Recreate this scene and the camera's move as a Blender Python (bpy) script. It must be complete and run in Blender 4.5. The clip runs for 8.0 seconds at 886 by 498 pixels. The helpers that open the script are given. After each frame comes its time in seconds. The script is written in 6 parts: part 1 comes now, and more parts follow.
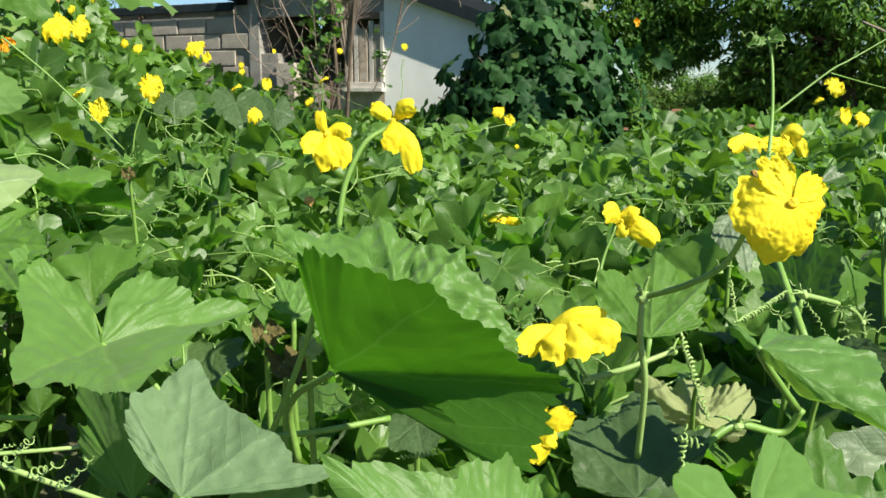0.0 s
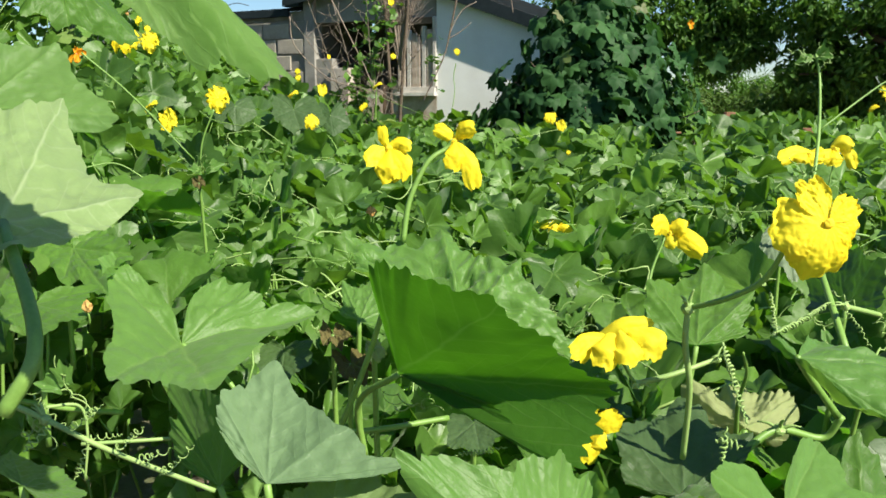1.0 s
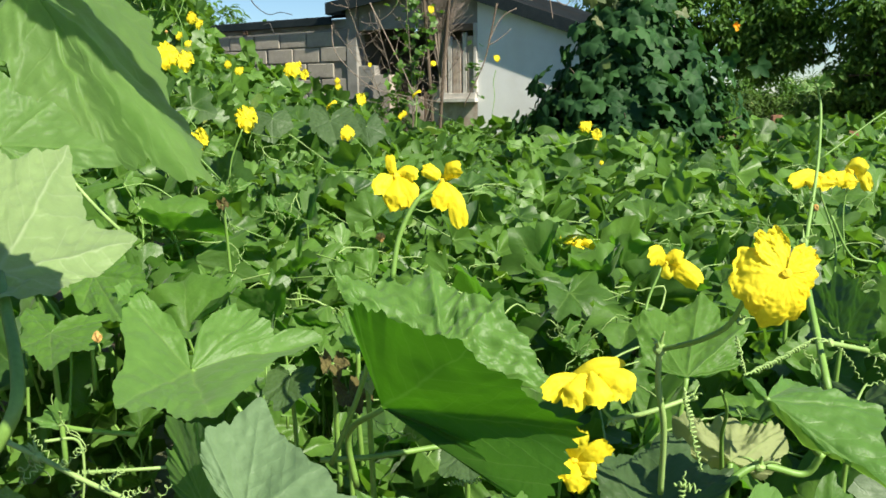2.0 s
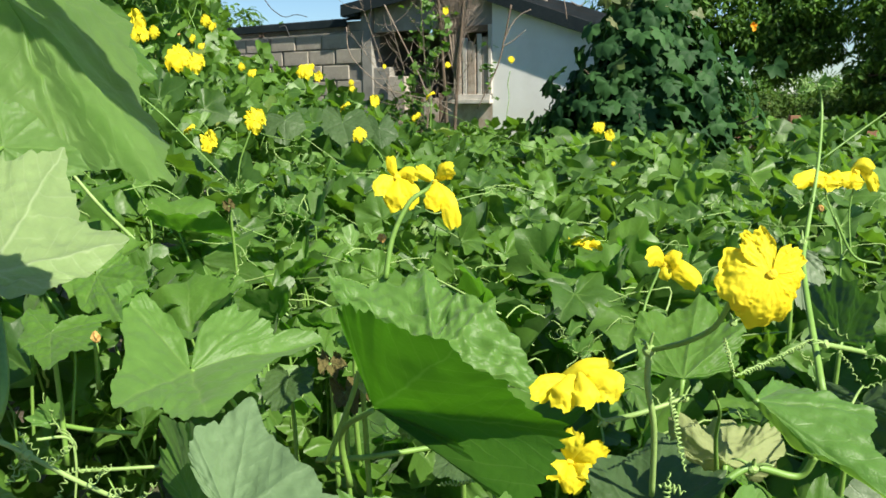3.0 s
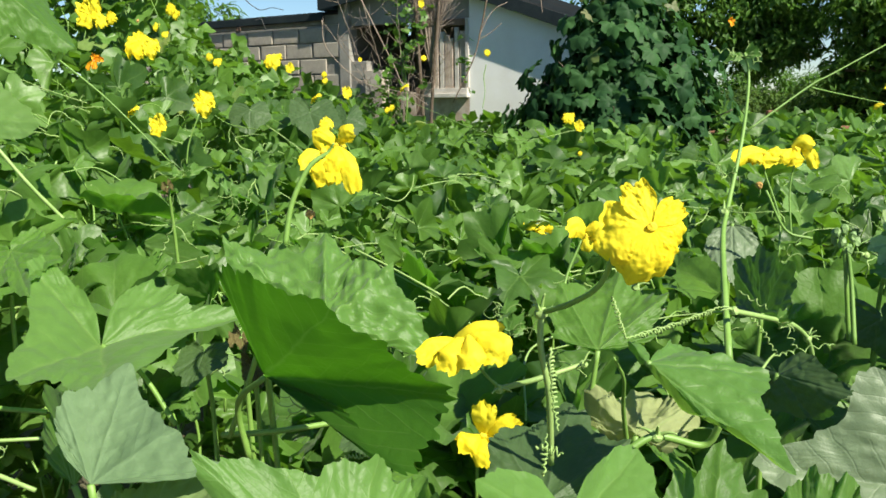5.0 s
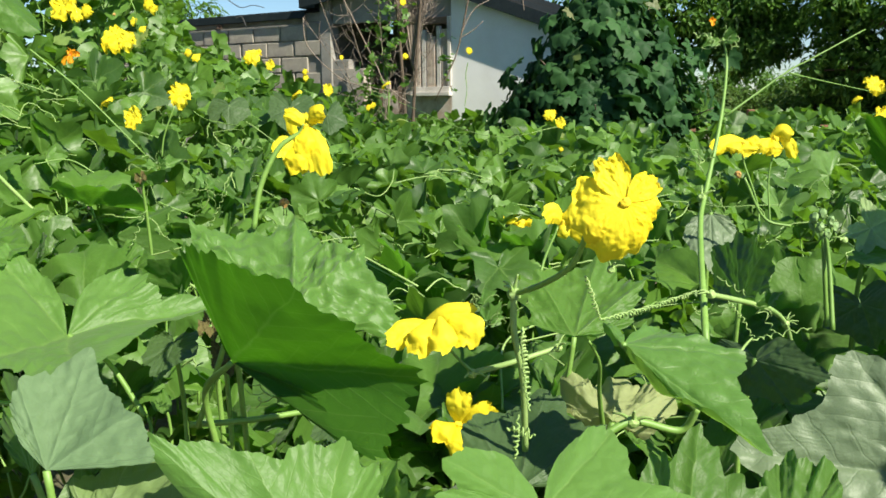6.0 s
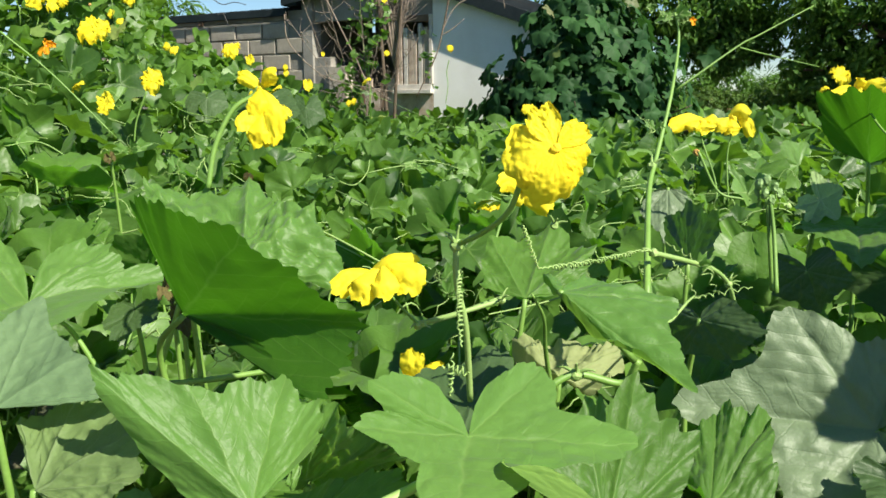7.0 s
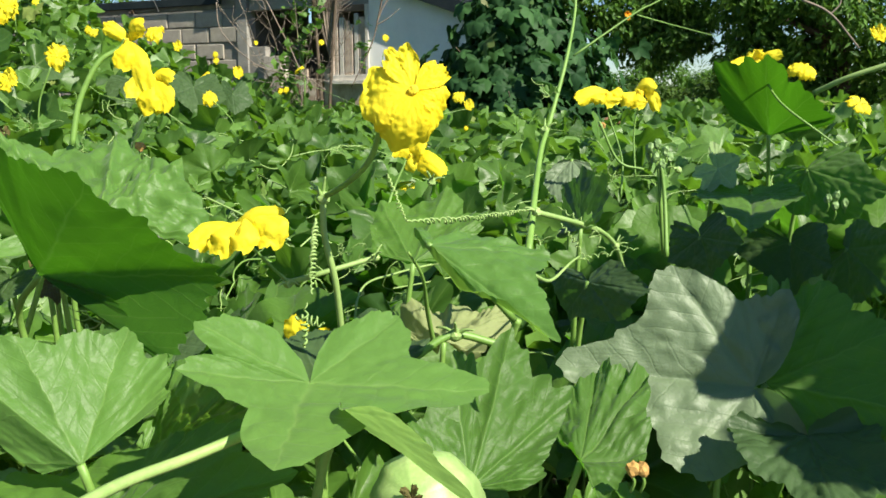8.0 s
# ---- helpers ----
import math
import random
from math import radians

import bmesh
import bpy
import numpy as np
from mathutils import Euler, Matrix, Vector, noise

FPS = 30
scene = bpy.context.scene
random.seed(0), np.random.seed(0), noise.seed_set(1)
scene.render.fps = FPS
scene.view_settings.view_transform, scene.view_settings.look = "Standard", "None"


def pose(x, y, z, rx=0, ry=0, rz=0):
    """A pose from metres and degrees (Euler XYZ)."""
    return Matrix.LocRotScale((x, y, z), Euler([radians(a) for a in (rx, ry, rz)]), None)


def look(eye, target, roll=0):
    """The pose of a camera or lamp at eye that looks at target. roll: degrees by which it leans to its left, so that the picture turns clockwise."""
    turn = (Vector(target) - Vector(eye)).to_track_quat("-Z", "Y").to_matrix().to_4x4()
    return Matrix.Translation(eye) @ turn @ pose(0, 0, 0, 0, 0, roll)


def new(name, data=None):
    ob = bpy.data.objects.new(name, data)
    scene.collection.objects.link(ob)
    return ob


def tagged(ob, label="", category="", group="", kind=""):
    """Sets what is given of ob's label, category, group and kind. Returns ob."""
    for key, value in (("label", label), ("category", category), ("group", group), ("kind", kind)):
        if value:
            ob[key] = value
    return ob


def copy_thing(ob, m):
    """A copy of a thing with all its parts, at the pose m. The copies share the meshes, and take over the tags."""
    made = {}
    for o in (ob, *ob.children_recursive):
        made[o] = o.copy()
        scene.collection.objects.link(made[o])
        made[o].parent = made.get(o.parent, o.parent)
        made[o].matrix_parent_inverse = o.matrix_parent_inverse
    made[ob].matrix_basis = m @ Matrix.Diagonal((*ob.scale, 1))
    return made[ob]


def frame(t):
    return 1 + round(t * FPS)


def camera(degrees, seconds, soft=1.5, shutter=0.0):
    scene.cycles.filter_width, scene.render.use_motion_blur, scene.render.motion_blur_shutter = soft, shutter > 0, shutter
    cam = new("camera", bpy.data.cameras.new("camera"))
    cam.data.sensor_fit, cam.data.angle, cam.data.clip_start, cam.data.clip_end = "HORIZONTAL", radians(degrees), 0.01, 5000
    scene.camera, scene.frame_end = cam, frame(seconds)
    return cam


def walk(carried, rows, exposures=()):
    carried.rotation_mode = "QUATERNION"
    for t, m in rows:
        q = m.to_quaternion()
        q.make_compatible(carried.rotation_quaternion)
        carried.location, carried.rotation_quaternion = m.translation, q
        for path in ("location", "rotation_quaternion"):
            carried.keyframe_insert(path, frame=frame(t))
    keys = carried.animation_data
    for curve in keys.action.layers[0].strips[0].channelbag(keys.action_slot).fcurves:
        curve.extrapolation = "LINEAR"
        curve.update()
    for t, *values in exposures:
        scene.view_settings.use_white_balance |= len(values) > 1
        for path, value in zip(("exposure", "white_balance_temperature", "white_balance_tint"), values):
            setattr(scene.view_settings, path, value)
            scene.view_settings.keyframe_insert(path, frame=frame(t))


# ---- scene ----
cam = camera(53.9, 8.0, soft=1.65)
METRES, EYE, TILT, LEAN, TURN = 0.6, 1.25, -10.0, 0.0, 0.0
ROWS = [
    (0.0, 0.0, 0.0, 0.0, 0.0, 0.0, 0.0),
    (0.5, 0.0024, -0.0557, 0.007, 1.43, 0.08, -0.2),
    (1.0, -0.0148, -0.1221, 0.0188, 3.28, 0.12, -0.39),
    (1.5, 0.0482, -0.1437, 0.0657, 5.11, 0.1, -0.38),
    (2.0, 0.1113, -0.1711, 0.0917, 6.37, 0.22, -0.42),
    (3.5, 0.1804, -0.1621, 0.0882, 7.61, 0.31, -0.43),
    (4.0, 0.2214, -0.1358, 0.0699, 7.5, 0.26, -0.38),
    (4.5, 0.2953, -0.1179, 0.0491, 7.12, 0.19, -0.38),
    (6.0, 0.3449, -0.0557, -0.0079, 5.51, 0.2, -0.24),
    (6.5, 0.3669, -0.0859, -0.0228, 5.04, 0.3, -0.26),
    (7.0, 0.4202, -0.0924, -0.0931, 4.54, 0.31, -0.25),
    (7.5, 0.4958, -0.1237, -0.1931, 3.56, 0.22, -0.14),
    (8.0, 0.5451, -0.039, -0.1634, 0.85, 0.0, 0.01),
]
walk(cam, [(t, pose(0, 0, EYE, TILT, LEAN, TURN) @ pose(METRES * x, METRES * y, METRES * z, 90 + pitch, roll, yaw)) for t, x, y, z, yaw, pitch, roll in ROWS])

# ---- light ----
TO_SUN = Vector((0.55, -0.46, 0.695)).normalized()
SUN_ELEVATION = math.asin(TO_SUN.z)
SUN_AZIMUTH = math.atan2(TO_SUN.x, TO_SUN.y)
world = bpy.data.worlds.new("sky")
scene.world = world
world.use_nodes = True
wn = world.node_tree.nodes
sky = wn.new("ShaderNodeTexSky")
sky.sky_type = "NISHITA"
sky.sun_disc = False
sky.sun_elevation = SUN_ELEVATION
sky.sun_rotation = SUN_AZIMUTH
sky.air_density, sky.dust_density, sky.ozone_density = 1.0, 0.1, 4.0
wn["Background"].inputs["Strength"].default_value = 0.082
tint = wn.new("ShaderNodeMix")
tint.data_type, tint.blend_type = "RGBA", "MULTIPLY"
tint.inputs[0].default_value = 1.0
tint.inputs[7].default_value = (0.87, 0.98, 1.03, 1)
world.node_tree.links.new(sky.outputs["Color"], tint.inputs[6])
world.node_tree.links.new(tint.outputs[2], wn["Background"].inputs["Color"])
sun = new("sun", bpy.data.lights.new("sun", "SUN"))
sun.data.energy, sun.data.angle, sun.data.color = 6.5, radians(0.6), (1.0, 0.955, 0.80)
sun.matrix_world = look((0, 0, 30), (-TO_SUN.x, -TO_SUN.y, 30 - TO_SUN.z))
scene.view_settings.exposure = 0.56

# ---- materials ----
def material(name):
    m = bpy.data.materials.new(name)
    m.use_nodes = True
    m.node_tree.nodes.clear()
    return m, m.node_tree.nodes, m.node_tree.links


def node(nodes, kind, **values):
    n = nodes.new(kind)
    for key, value in values.items():
        n.inputs[key.replace("_", " ")].default_value = value
    return n


def ramp(nodes, links, source, stops):
    n = nodes.new("ShaderNodeValToRGB")
    while len(n.color_ramp.elements) < len(stops):
        n.color_ramp.elements.new(0.5)
    for e, (at, colour) in zip(n.color_ramp.elements, stops):
        e.position = at
        e.color = (*colour, 1) if len(colour) == 3 else (colour[0],) * 3 + (1,)
    links.new(source, n.inputs[0])
    return n


def calc(nodes, links, op, a, b=None, clamp=False):
    n = nodes.new("ShaderNodeMath")
    n.operation, n.use_clamp = op, clamp
    for i, v in enumerate((a, b)):
        if v is None:
            continue
        if isinstance(v, (int, float)):
            n.inputs[i].default_value = v
        else:
            links.new(v, n.inputs[i])
    return n.outputs[0]


def mix(nodes, links, factor, a, b, blend="MIX"):
    n = nodes.new("ShaderNodeMix")
    n.data_type, n.blend_type = "RGBA", blend
    for slot, v in ((0, factor), (6, a), (7, b)):
        if isinstance(v, (int, float)):
            n.inputs[slot].default_value = v
        elif isinstance(v, tuple):
            n.inputs[slot].default_value = (*v, 1)
        else:
            links.new(v, n.inputs[slot])
    return n.outputs[2]


def surface(name, dark, light, rough=0.7, scale=6.0, fine=60.0, bump=0.3, depth=0.01, metal=0.0, spots=None, gloss=0.5):
    """A plain surface with a broad and a fine grain, and relief."""
    m, nodes, links = material(name)
    where = nodes.new("ShaderNodeTexCoord").outputs["Object"]
    broad = node(nodes, "ShaderNodeTexNoise", Scale=scale, Detail=6.0, Roughness=0.6)
    grain = node(nodes, "ShaderNodeTexNoise", Scale=fine, Detail=4.0, Roughness=0.7)
    links.new(where, broad.inputs["Vector"])
    links.new(where, grain.inputs["Vector"])
    both = calc(nodes, links, "ADD", calc(nodes, links, "MULTIPLY", broad.outputs[0], 0.65), calc(nodes, links, "MULTIPLY", grain.outputs[0], 0.35))
    colour = ramp(nodes, links, both, [(0.35, dark), (0.65, light)]).outputs[0]
    if spots:
        far = node(nodes, "ShaderNodeTexNoise", Scale=scale * 0.35, Detail=8.0, Roughness=0.65)
        links.new(where, far.inputs["Vector"])
        mask = ramp(nodes, links, far.outputs[0], [(0.5, (0.0,)), (0.66, (1.0,))]).outputs[0]
        colour = mix(nodes, links, mask, colour, spots)
    b = node(nodes, "ShaderNodeBump", Strength=bump, Distance=depth)
    links.new(both, b.inputs["Height"])
    p = node(nodes, "ShaderNodeBsdfPrincipled", Roughness=rough, Metallic=metal)
    p.inputs["Specular IOR Level"].default_value = gloss
    links.new(colour, p.inputs["Base Color"])
    links.new(b.outputs[0], p.inputs["Normal"])
    out = nodes.new("ShaderNodeOutputMaterial")
    links.new(p.outputs[0], out.inputs[0])
    return m


def blade(name, deep, fresh, through_colour, veins=True, rough=0.50, thin=0.42, per="object", gloss=0.42, vein_colour=(0.24, 0.38, 0.10), cell=13.0, down=0.0, ripple=0.0):
    """Leaf tissue: varied green, pale veins in leaf space (the UV map), puckered relief, and light that comes through."""
    m, nodes, links = material(name)
    uv = nodes.new("ShaderNodeTexCoord").outputs["UV"]
    place = nodes.new("ShaderNodeNewGeometry")
    luck = nodes.new("ShaderNodeObjectInfo").outputs["Random"] if per == "object" else place.outputs["Random Per Island"]
    broad = node(nodes, "ShaderNodeTexNoise", Scale=9.0, Detail=3.0)
    links.new(place.outputs["Position"], broad.inputs["Vector"])
    tone = calc(nodes, links, "ADD", calc(nodes, links, "MULTIPLY", luck, 0.7), calc(nodes, links, "MULTIPLY", broad.outputs[0], 0.4))
    stops = [(0.08, deep), (0.95, fresh)] if per == "object" or not veins else [(0.08, deep), (0.72, fresh), (1.0, tuple(c * 1.25 + 0.07 for c in fresh))]
    colour = ramp(nodes, links, tone, stops).outputs[0]
    # a few leaves have yellowed
    old = ramp(nodes, links, luck, [(0.988, (0.0,)), (0.996, (0.6,))]).outputs[0] if per == "island" else 0.0
    colour = mix(nodes, links, old, colour, (0.30, 0.30, 0.09))
    mottle = node(nodes, "ShaderNodeTexNoise", Scale=3.2 if veins else 1.5, Detail=5.0, Roughness=0.65)
    links.new(uv, mottle.inputs["Vector"])
    dull = ramp(nodes, links, mottle.outputs[0], [(0.36, (0.0,)), (0.68, (1.0,))]).outputs[0]
    if veins:
        colour = mix(nodes, links, calc(nodes, links, "MULTIPLY", dull, 0.40), colour, tuple(0.45 * a + 0.25 * b for a, b in zip(deep, fresh)))
    height = None
    if veins:
        split = nodes.new("ShaderNodeSeparateXYZ")
        links.new(uv, split.inputs[0])
        u, v = split.outputs[0], split.outputs[1]
        wobble = node(nodes, "ShaderNodeTexNoise", Scale=5.0, Detail=2.0)
        links.new(uv, wobble.inputs["Vector"])
        shift = calc(nodes, links, "MULTIPLY", calc(nodes, links, "SUBTRACT", wobble.outputs[0], 0.5), 0.10)
        best = None
        side_veins = None
        for angle in (0, 55, -55, 115, -115):
            c, s = math.cos(radians(angle)), math.sin(radians(angle))
            along = calc(nodes, links, "ADD", calc(nodes, links, "MULTIPLY", u, c), calc(nodes, links, "MULTIPLY", v, s))
            signed = calc(nodes, links, "ADD", shift, calc(nodes, links, "SUBTRACT", calc(nodes, links, "MULTIPLY", v, c), calc(nodes, links, "MULTIPLY", u, s)))
            across = calc(nodes, links, "ABSOLUTE", signed)
            width = calc(nodes, links, "MAXIMUM", calc(nodes, links, "SUBTRACT", 0.024, calc(nodes, links, "MULTIPLY", along, 0.016)), 0.005)
            line = calc(nodes, links, "SUBTRACT", 1.0, calc(nodes, links, "DIVIDE", across, width), clamp=True)
            line = calc(nodes, links, "MULTIPLY", line, calc(nodes, links, "GREATER_THAN", along, 0.0))
            best = line if best is None else calc(nodes, links, "MAXIMUM", best, line)
            # side veins leave the main one at a slant, by turns on either side
            step = calc(nodes, links, "DIVIDE", calc(nodes, links, "SUBTRACT", along, calc(nodes, links, "MULTIPLY", across, 0.72)), 0.15)
            step = calc(nodes, links, "ADD", step, calc(nodes, links, "MULTIPLY", calc(nodes, links, "GREATER_THAN", signed, 0.0), 0.5))
            step = calc(nodes, links, "ABSOLUTE", calc(nodes, links, "SUBTRACT", calc(nodes, links, "FRACT", step), 0.5))
            line = calc(nodes, links, "MULTIPLY", calc(nodes, links, "SUBTRACT", step, 0.44), 16.0, clamp=True)
            line = calc(nodes, links, "MULTIPLY", line, calc(nodes, links, "LESS_THAN", across, calc(nodes, links, "MULTIPLY", along, 0.53)))
            if abs(angle) > 100:
                continue
            side_veins = line if side_veins is None else calc(nodes, links, "MAXIMUM", side_veins, line)
        net = nodes.new("ShaderNodeTexVoronoi")
        net.feature = "DISTANCE_TO_EDGE"
        net.inputs["Scale"].default_value = cell * 6.0
        links.new(place.outputs["Position"], net.inputs["Vector"])
        puff = ramp(nodes, links, net.outputs["Distance"], [(0.0, (0.0,)), (0.5, (1.0,))]).outputs[0]
        fine_net = nodes.new("ShaderNodeTexVoronoi")
        fine_net.feature = "DISTANCE_TO_EDGE"
        fine_net.inputs["Scale"].default_value = cell * 18.0
        links.new(place.outputs["Position"], fine_net.inputs["Vector"])
        small = ramp(nodes, links, fine_net.outputs["Distance"], [(0.0, (0.0,)), (0.25, (1.0,))]).outputs[0]
        web = calc(nodes, links, "SUBTRACT", 1.0, calc(nodes, links, "MULTIPLY", net.outputs["Distance"], 16.0), clamp=True)
        colour = mix(nodes, links, calc(nodes, links, "MULTIPLY", web, 0.16), colour, tuple(0.55 * a + 0.1 * b for a, b in zip(deep, fresh)))
        colour = mix(nodes, links, calc(nodes, links, "MULTIPLY", calc(nodes, links, "MAXIMUM", best, calc(nodes, links, "MULTIPLY", side_veins, 0.45)), 0.30), colour, vein_colour)
        height = calc(nodes, links, "ADD", calc(nodes, links, "MULTIPLY", puff, 1.0), calc(nodes, links, "MULTIPLY", small, 0.16))
        height = calc(nodes, links, "SUBTRACT", height, calc(nodes, links, "MULTIPLY", calc(nodes, links, "MAXIMUM", best, side_veins), 0.9))
    p = node(nodes, "ShaderNodeBsdfPrincipled", Roughness=rough)
    p.inputs["Specular IOR Level"].default_value = gloss
    p.inputs["Sheen Weight"].default_value = down
    p.inputs["Sheen Roughness"].default_value = 0.5
    links.new(colour, p.inputs["Base Color"])
    t = nodes.new("ShaderNodeBsdfTranslucent")
    links.new(mix(nodes, links, 0.55, colour, through_colour), t.inputs["Color"])
    if ripple:
        crease = node(nodes, "ShaderNodeTexNoise", Scale=210.0, Detail=3.0, Roughness=0.6)
        links.new(place.outputs["Position"], crease.inputs["Vector"])
        b = node(nodes, "ShaderNodeBump", Strength=ripple, Distance=0.004)
        links.new(crease.outputs[0], b.inputs["Height"])
        links.new(b.outputs[0], p.inputs["Normal"])
    if height is not None:
        b = node(nodes, "ShaderNodeBump", Strength=0.20, Distance=0.0025)
        links.new(height, b.inputs["Height"])
        links.new(b.outputs[0], p.inputs["Normal"])
    both = nodes.new("ShaderNodeMixShader")
    both.inputs[0].default_value = thin
    links.new(p.outputs[0], both.inputs[1])
    links.new(t.outputs[0], both.inputs[2])
    out = nodes.new("ShaderNodeOutputMaterial")
    links.new(both.outputs[0], out.inputs[0])
    return m


M_LEAF = blade("luffa_leaf", (0.056, 0.122, 0.024), (0.118, 0.248, 0.032), (0.20, 0.60, 0.01), thin=0.42, gloss=0.38, rough=0.50, down=0.10)
M_LEAF_FRESH = blade("young_luffa_leaf", (0.098, 0.220, 0.040), (0.135, 0.270, 0.052), (0.36, 0.68, 0.05), thin=0.42, gloss=0.40, rough=0.48, down=0.14)
# Paler leaf copy: the light shining through is put into its colours.
M_LEAF_GLOW = blade("lit_through_luffa_leaf", (0.15, 0.27, 0.07), (0.19, 0.33, 0.09), (0.50, 0.82, 0.16), thin=0.55, gloss=0.36, rough=0.5, down=0.1)
M_LEAF_UNDER = blade("dull_leaf_underside", (0.165, 0.245, 0.085), (0.20, 0.29, 0.11), (0.30, 0.50, 0.08), thin=0.35, gloss=0.25, rough=0.6, vein_colour=(0.36, 0.44, 0.24))
# Leaf copy whose dark base and saturated transmission colour carry the backlight.
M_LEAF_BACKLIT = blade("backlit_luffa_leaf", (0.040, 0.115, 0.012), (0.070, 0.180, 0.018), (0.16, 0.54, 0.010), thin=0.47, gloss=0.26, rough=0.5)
# Dark green for old leaves; on shaded ones the shade is in this colour.
M_LEAF_OLD_SHADED = blade("old_shaded_luffa_leaf", (0.045, 0.088, 0.028), (0.080, 0.135, 0.048), (0.10, 0.34, 0.01), thin=0.26, gloss=0.4, vein_colour=(0.12, 0.17, 0.09))
M_LEAF_GREY = blade("pale_grey_luffa_leaf", (0.140, 0.195, 0.105), (0.170, 0.230, 0.126), (0.14, 0.40, 0.02), thin=0.22, vein_colour=(0.13, 0.18, 0.095), down=0.10)
M_LEAF_DUSTY = blade("grey_green_luffa_leaf", (0.150, 0.240, 0.115), (0.175, 0.270, 0.130), (0.20, 0.46, 0.02), thin=0.3, vein_colour=(0.22, 0.33, 0.16), gloss=0.45, rough=0.46)
M_LEAF_PALE = blade("luffa_leaf_underside", (0.27, 0.38, 0.15), (0.32, 0.44, 0.19), (0.55, 0.85, 0.18), vein_colour=(0.66, 0.74, 0.48), thin=0.42, down=0.15)
M_CANOPY = blade("luffa_canopy_leaf", (0.018, 0.055, 0.014), (0.112, 0.230, 0.031), (0.28, 0.60, 0.02), per="island", cell=8.0, thin=0.34, gloss=0.44, rough=0.44)
M_DRY = blade("withered_leaf", (0.32, 0.37, 0.15), (0.45, 0.50, 0.23), (0.40, 0.46, 0.16), rough=0.7)
M_LITTER = blade("dead_leaf", (0.09, 0.075, 0.028), (0.155, 0.130, 0.050), (0.20, 0.17, 0.05), rough=0.8, thin=0.2, gloss=0.1)
M_SHRUB = blade("shrub_leaf", (0.012, 0.042, 0.016), (0.050, 0.125, 0.036), (0.09, 0.27, 0.03), veins=False, per="island", thin=0.22, gloss=0.16, rough=0.6)
M_SHRUB_YOUNG = blade("young_shrub_leaf", (0.07, 0.135, 0.055), (0.20, 0.20, 0.10), (0.22, 0.30, 0.06), veins=False, per="island", thin=0.3, gloss=0.3)
M_TREE = blade("tree_leaf", (0.012, 0.042, 0.010), (0.115, 0.240, 0.034), (0.24, 0.50, 0.03), veins=False, per="island", thin=0.30, gloss=0.2)
M_TREE_LIGHT = blade("young_tree_leaf", (0.030, 0.070, 0.016), (0.10, 0.17, 0.035), (0.20, 0.34, 0.04), veins=False, per="island", thin=0.3, gloss=0.2)
M_PETAL = blade("yellow_petal", (0.88, 0.68, 0.018), (0.93, 0.79, 0.04), (0.94, 0.77, 0.02), veins=False, rough=0.6, thin=0.30, gloss=0.2, ripple=0.22)
M_STAMEN = surface("pollen", (0.70, 0.50, 0.01), (0.85, 0.66, 0.03), rough=0.85, fine=400.0)
M_STEM = surface("green_stem", (0.11, 0.22, 0.035), (0.20, 0.34, 0.07), rough=0.5, scale=14.0, fine=160.0, depth=0.002)
M_STEM_PALE = surface("pale_stem", (0.18, 0.30, 0.075), (0.31, 0.43, 0.14), rough=0.55, scale=14.0, fine=160.0, depth=0.002)
M_BUD = surface("flower_bud", (0.12, 0.22, 0.07), (0.22, 0.34, 0.12), rough=0.6, fine=120.0)
M_BROWN = surface("withered_flower", (0.38, 0.20, 0.05), (0.55, 0.33, 0.10), rough=0.8, fine=120.0)
M_SOIL = surface("soil", (0.06, 0.045, 0.03), (0.14, 0.11, 0.07), rough=0.95, scale=2.5, fine=40.0, bump=0.8, depth=0.03, spots=(0.07, 0.10, 0.03))
M_BLOCK = surface("concrete_block", (0.30, 0.265, 0.22), (0.46, 0.41, 0.34), rough=0.9, scale=4.0, fine=70.0, bump=0.7, depth=0.012, spots=(0.20, 0.18, 0.16))
M_MORTAR = surface("mortar", (0.20, 0.19, 0.17), (0.30, 0.28, 0.25), rough=0.95, scale=5.0, fine=80.0, bump=0.7)
M_CONCRETE = surface("concrete_post", (0.22, 0.21, 0.19), (0.36, 0.34, 0.31), rough=0.9, scale=3.0, fine=60.0, bump=0.5, spots=(0.16, 0.15, 0.14))
M_WHITE = surface("white_plaster", (0.84, 0.83, 0.82), (0.91, 0.90, 0.88), rough=0.85, scale=1.6, fine=45.0, bump=0.25, depth=0.006, spots=(0.78, 0.76, 0.73))
M_ROOF = surface("roof_sheet", (0.014, 0.020, 0.024), (0.034, 0.042, 0.046), rough=0.75, scale=3.0, fine=30.0, spots=(0.036, 0.030, 0.026), gloss=0.1)
M_FASCIA = surface("fascia_board", (0.014, 0.022, 0.026), (0.032, 0.042, 0.046), gloss=0.1, rough=0.8, scale=4.0, fine=40.0)
M_PIER = surface("tan_plaster", (0.36, 0.31, 0.26), (0.52, 0.46, 0.40), rough=0.9, scale=5.0, fine=60.0, bump=0.5, spots=(0.28, 0.22, 0.18))
M_WOOD = surface("weathered_board", (0.30, 0.22, 0.17), (0.54, 0.44, 0.36), rough=0.85, scale=9.0, fine=90.0, bump=0.6, spots=(0.52, 0.47, 0.42))
M_WOOD_DARK = surface("brown_board", (0.14, 0.085, 0.055), (0.26, 0.17, 0.12), rough=0.85, scale=8.0, fine=90.0, bump=0.6)
M_WOOD_PALE = surface("flaking_white_board", (0.42, 0.38, 0.34), (0.66, 0.62, 0.57), rough=0.8, scale=9.0, fine=90.0, bump=0.6)
M_BARK = surface("bark", (0.06, 0.045, 0.03), (0.15, 0.11, 0.08), rough=0.95, scale=9.0, fine=60.0, bump=0.9, depth=0.02)
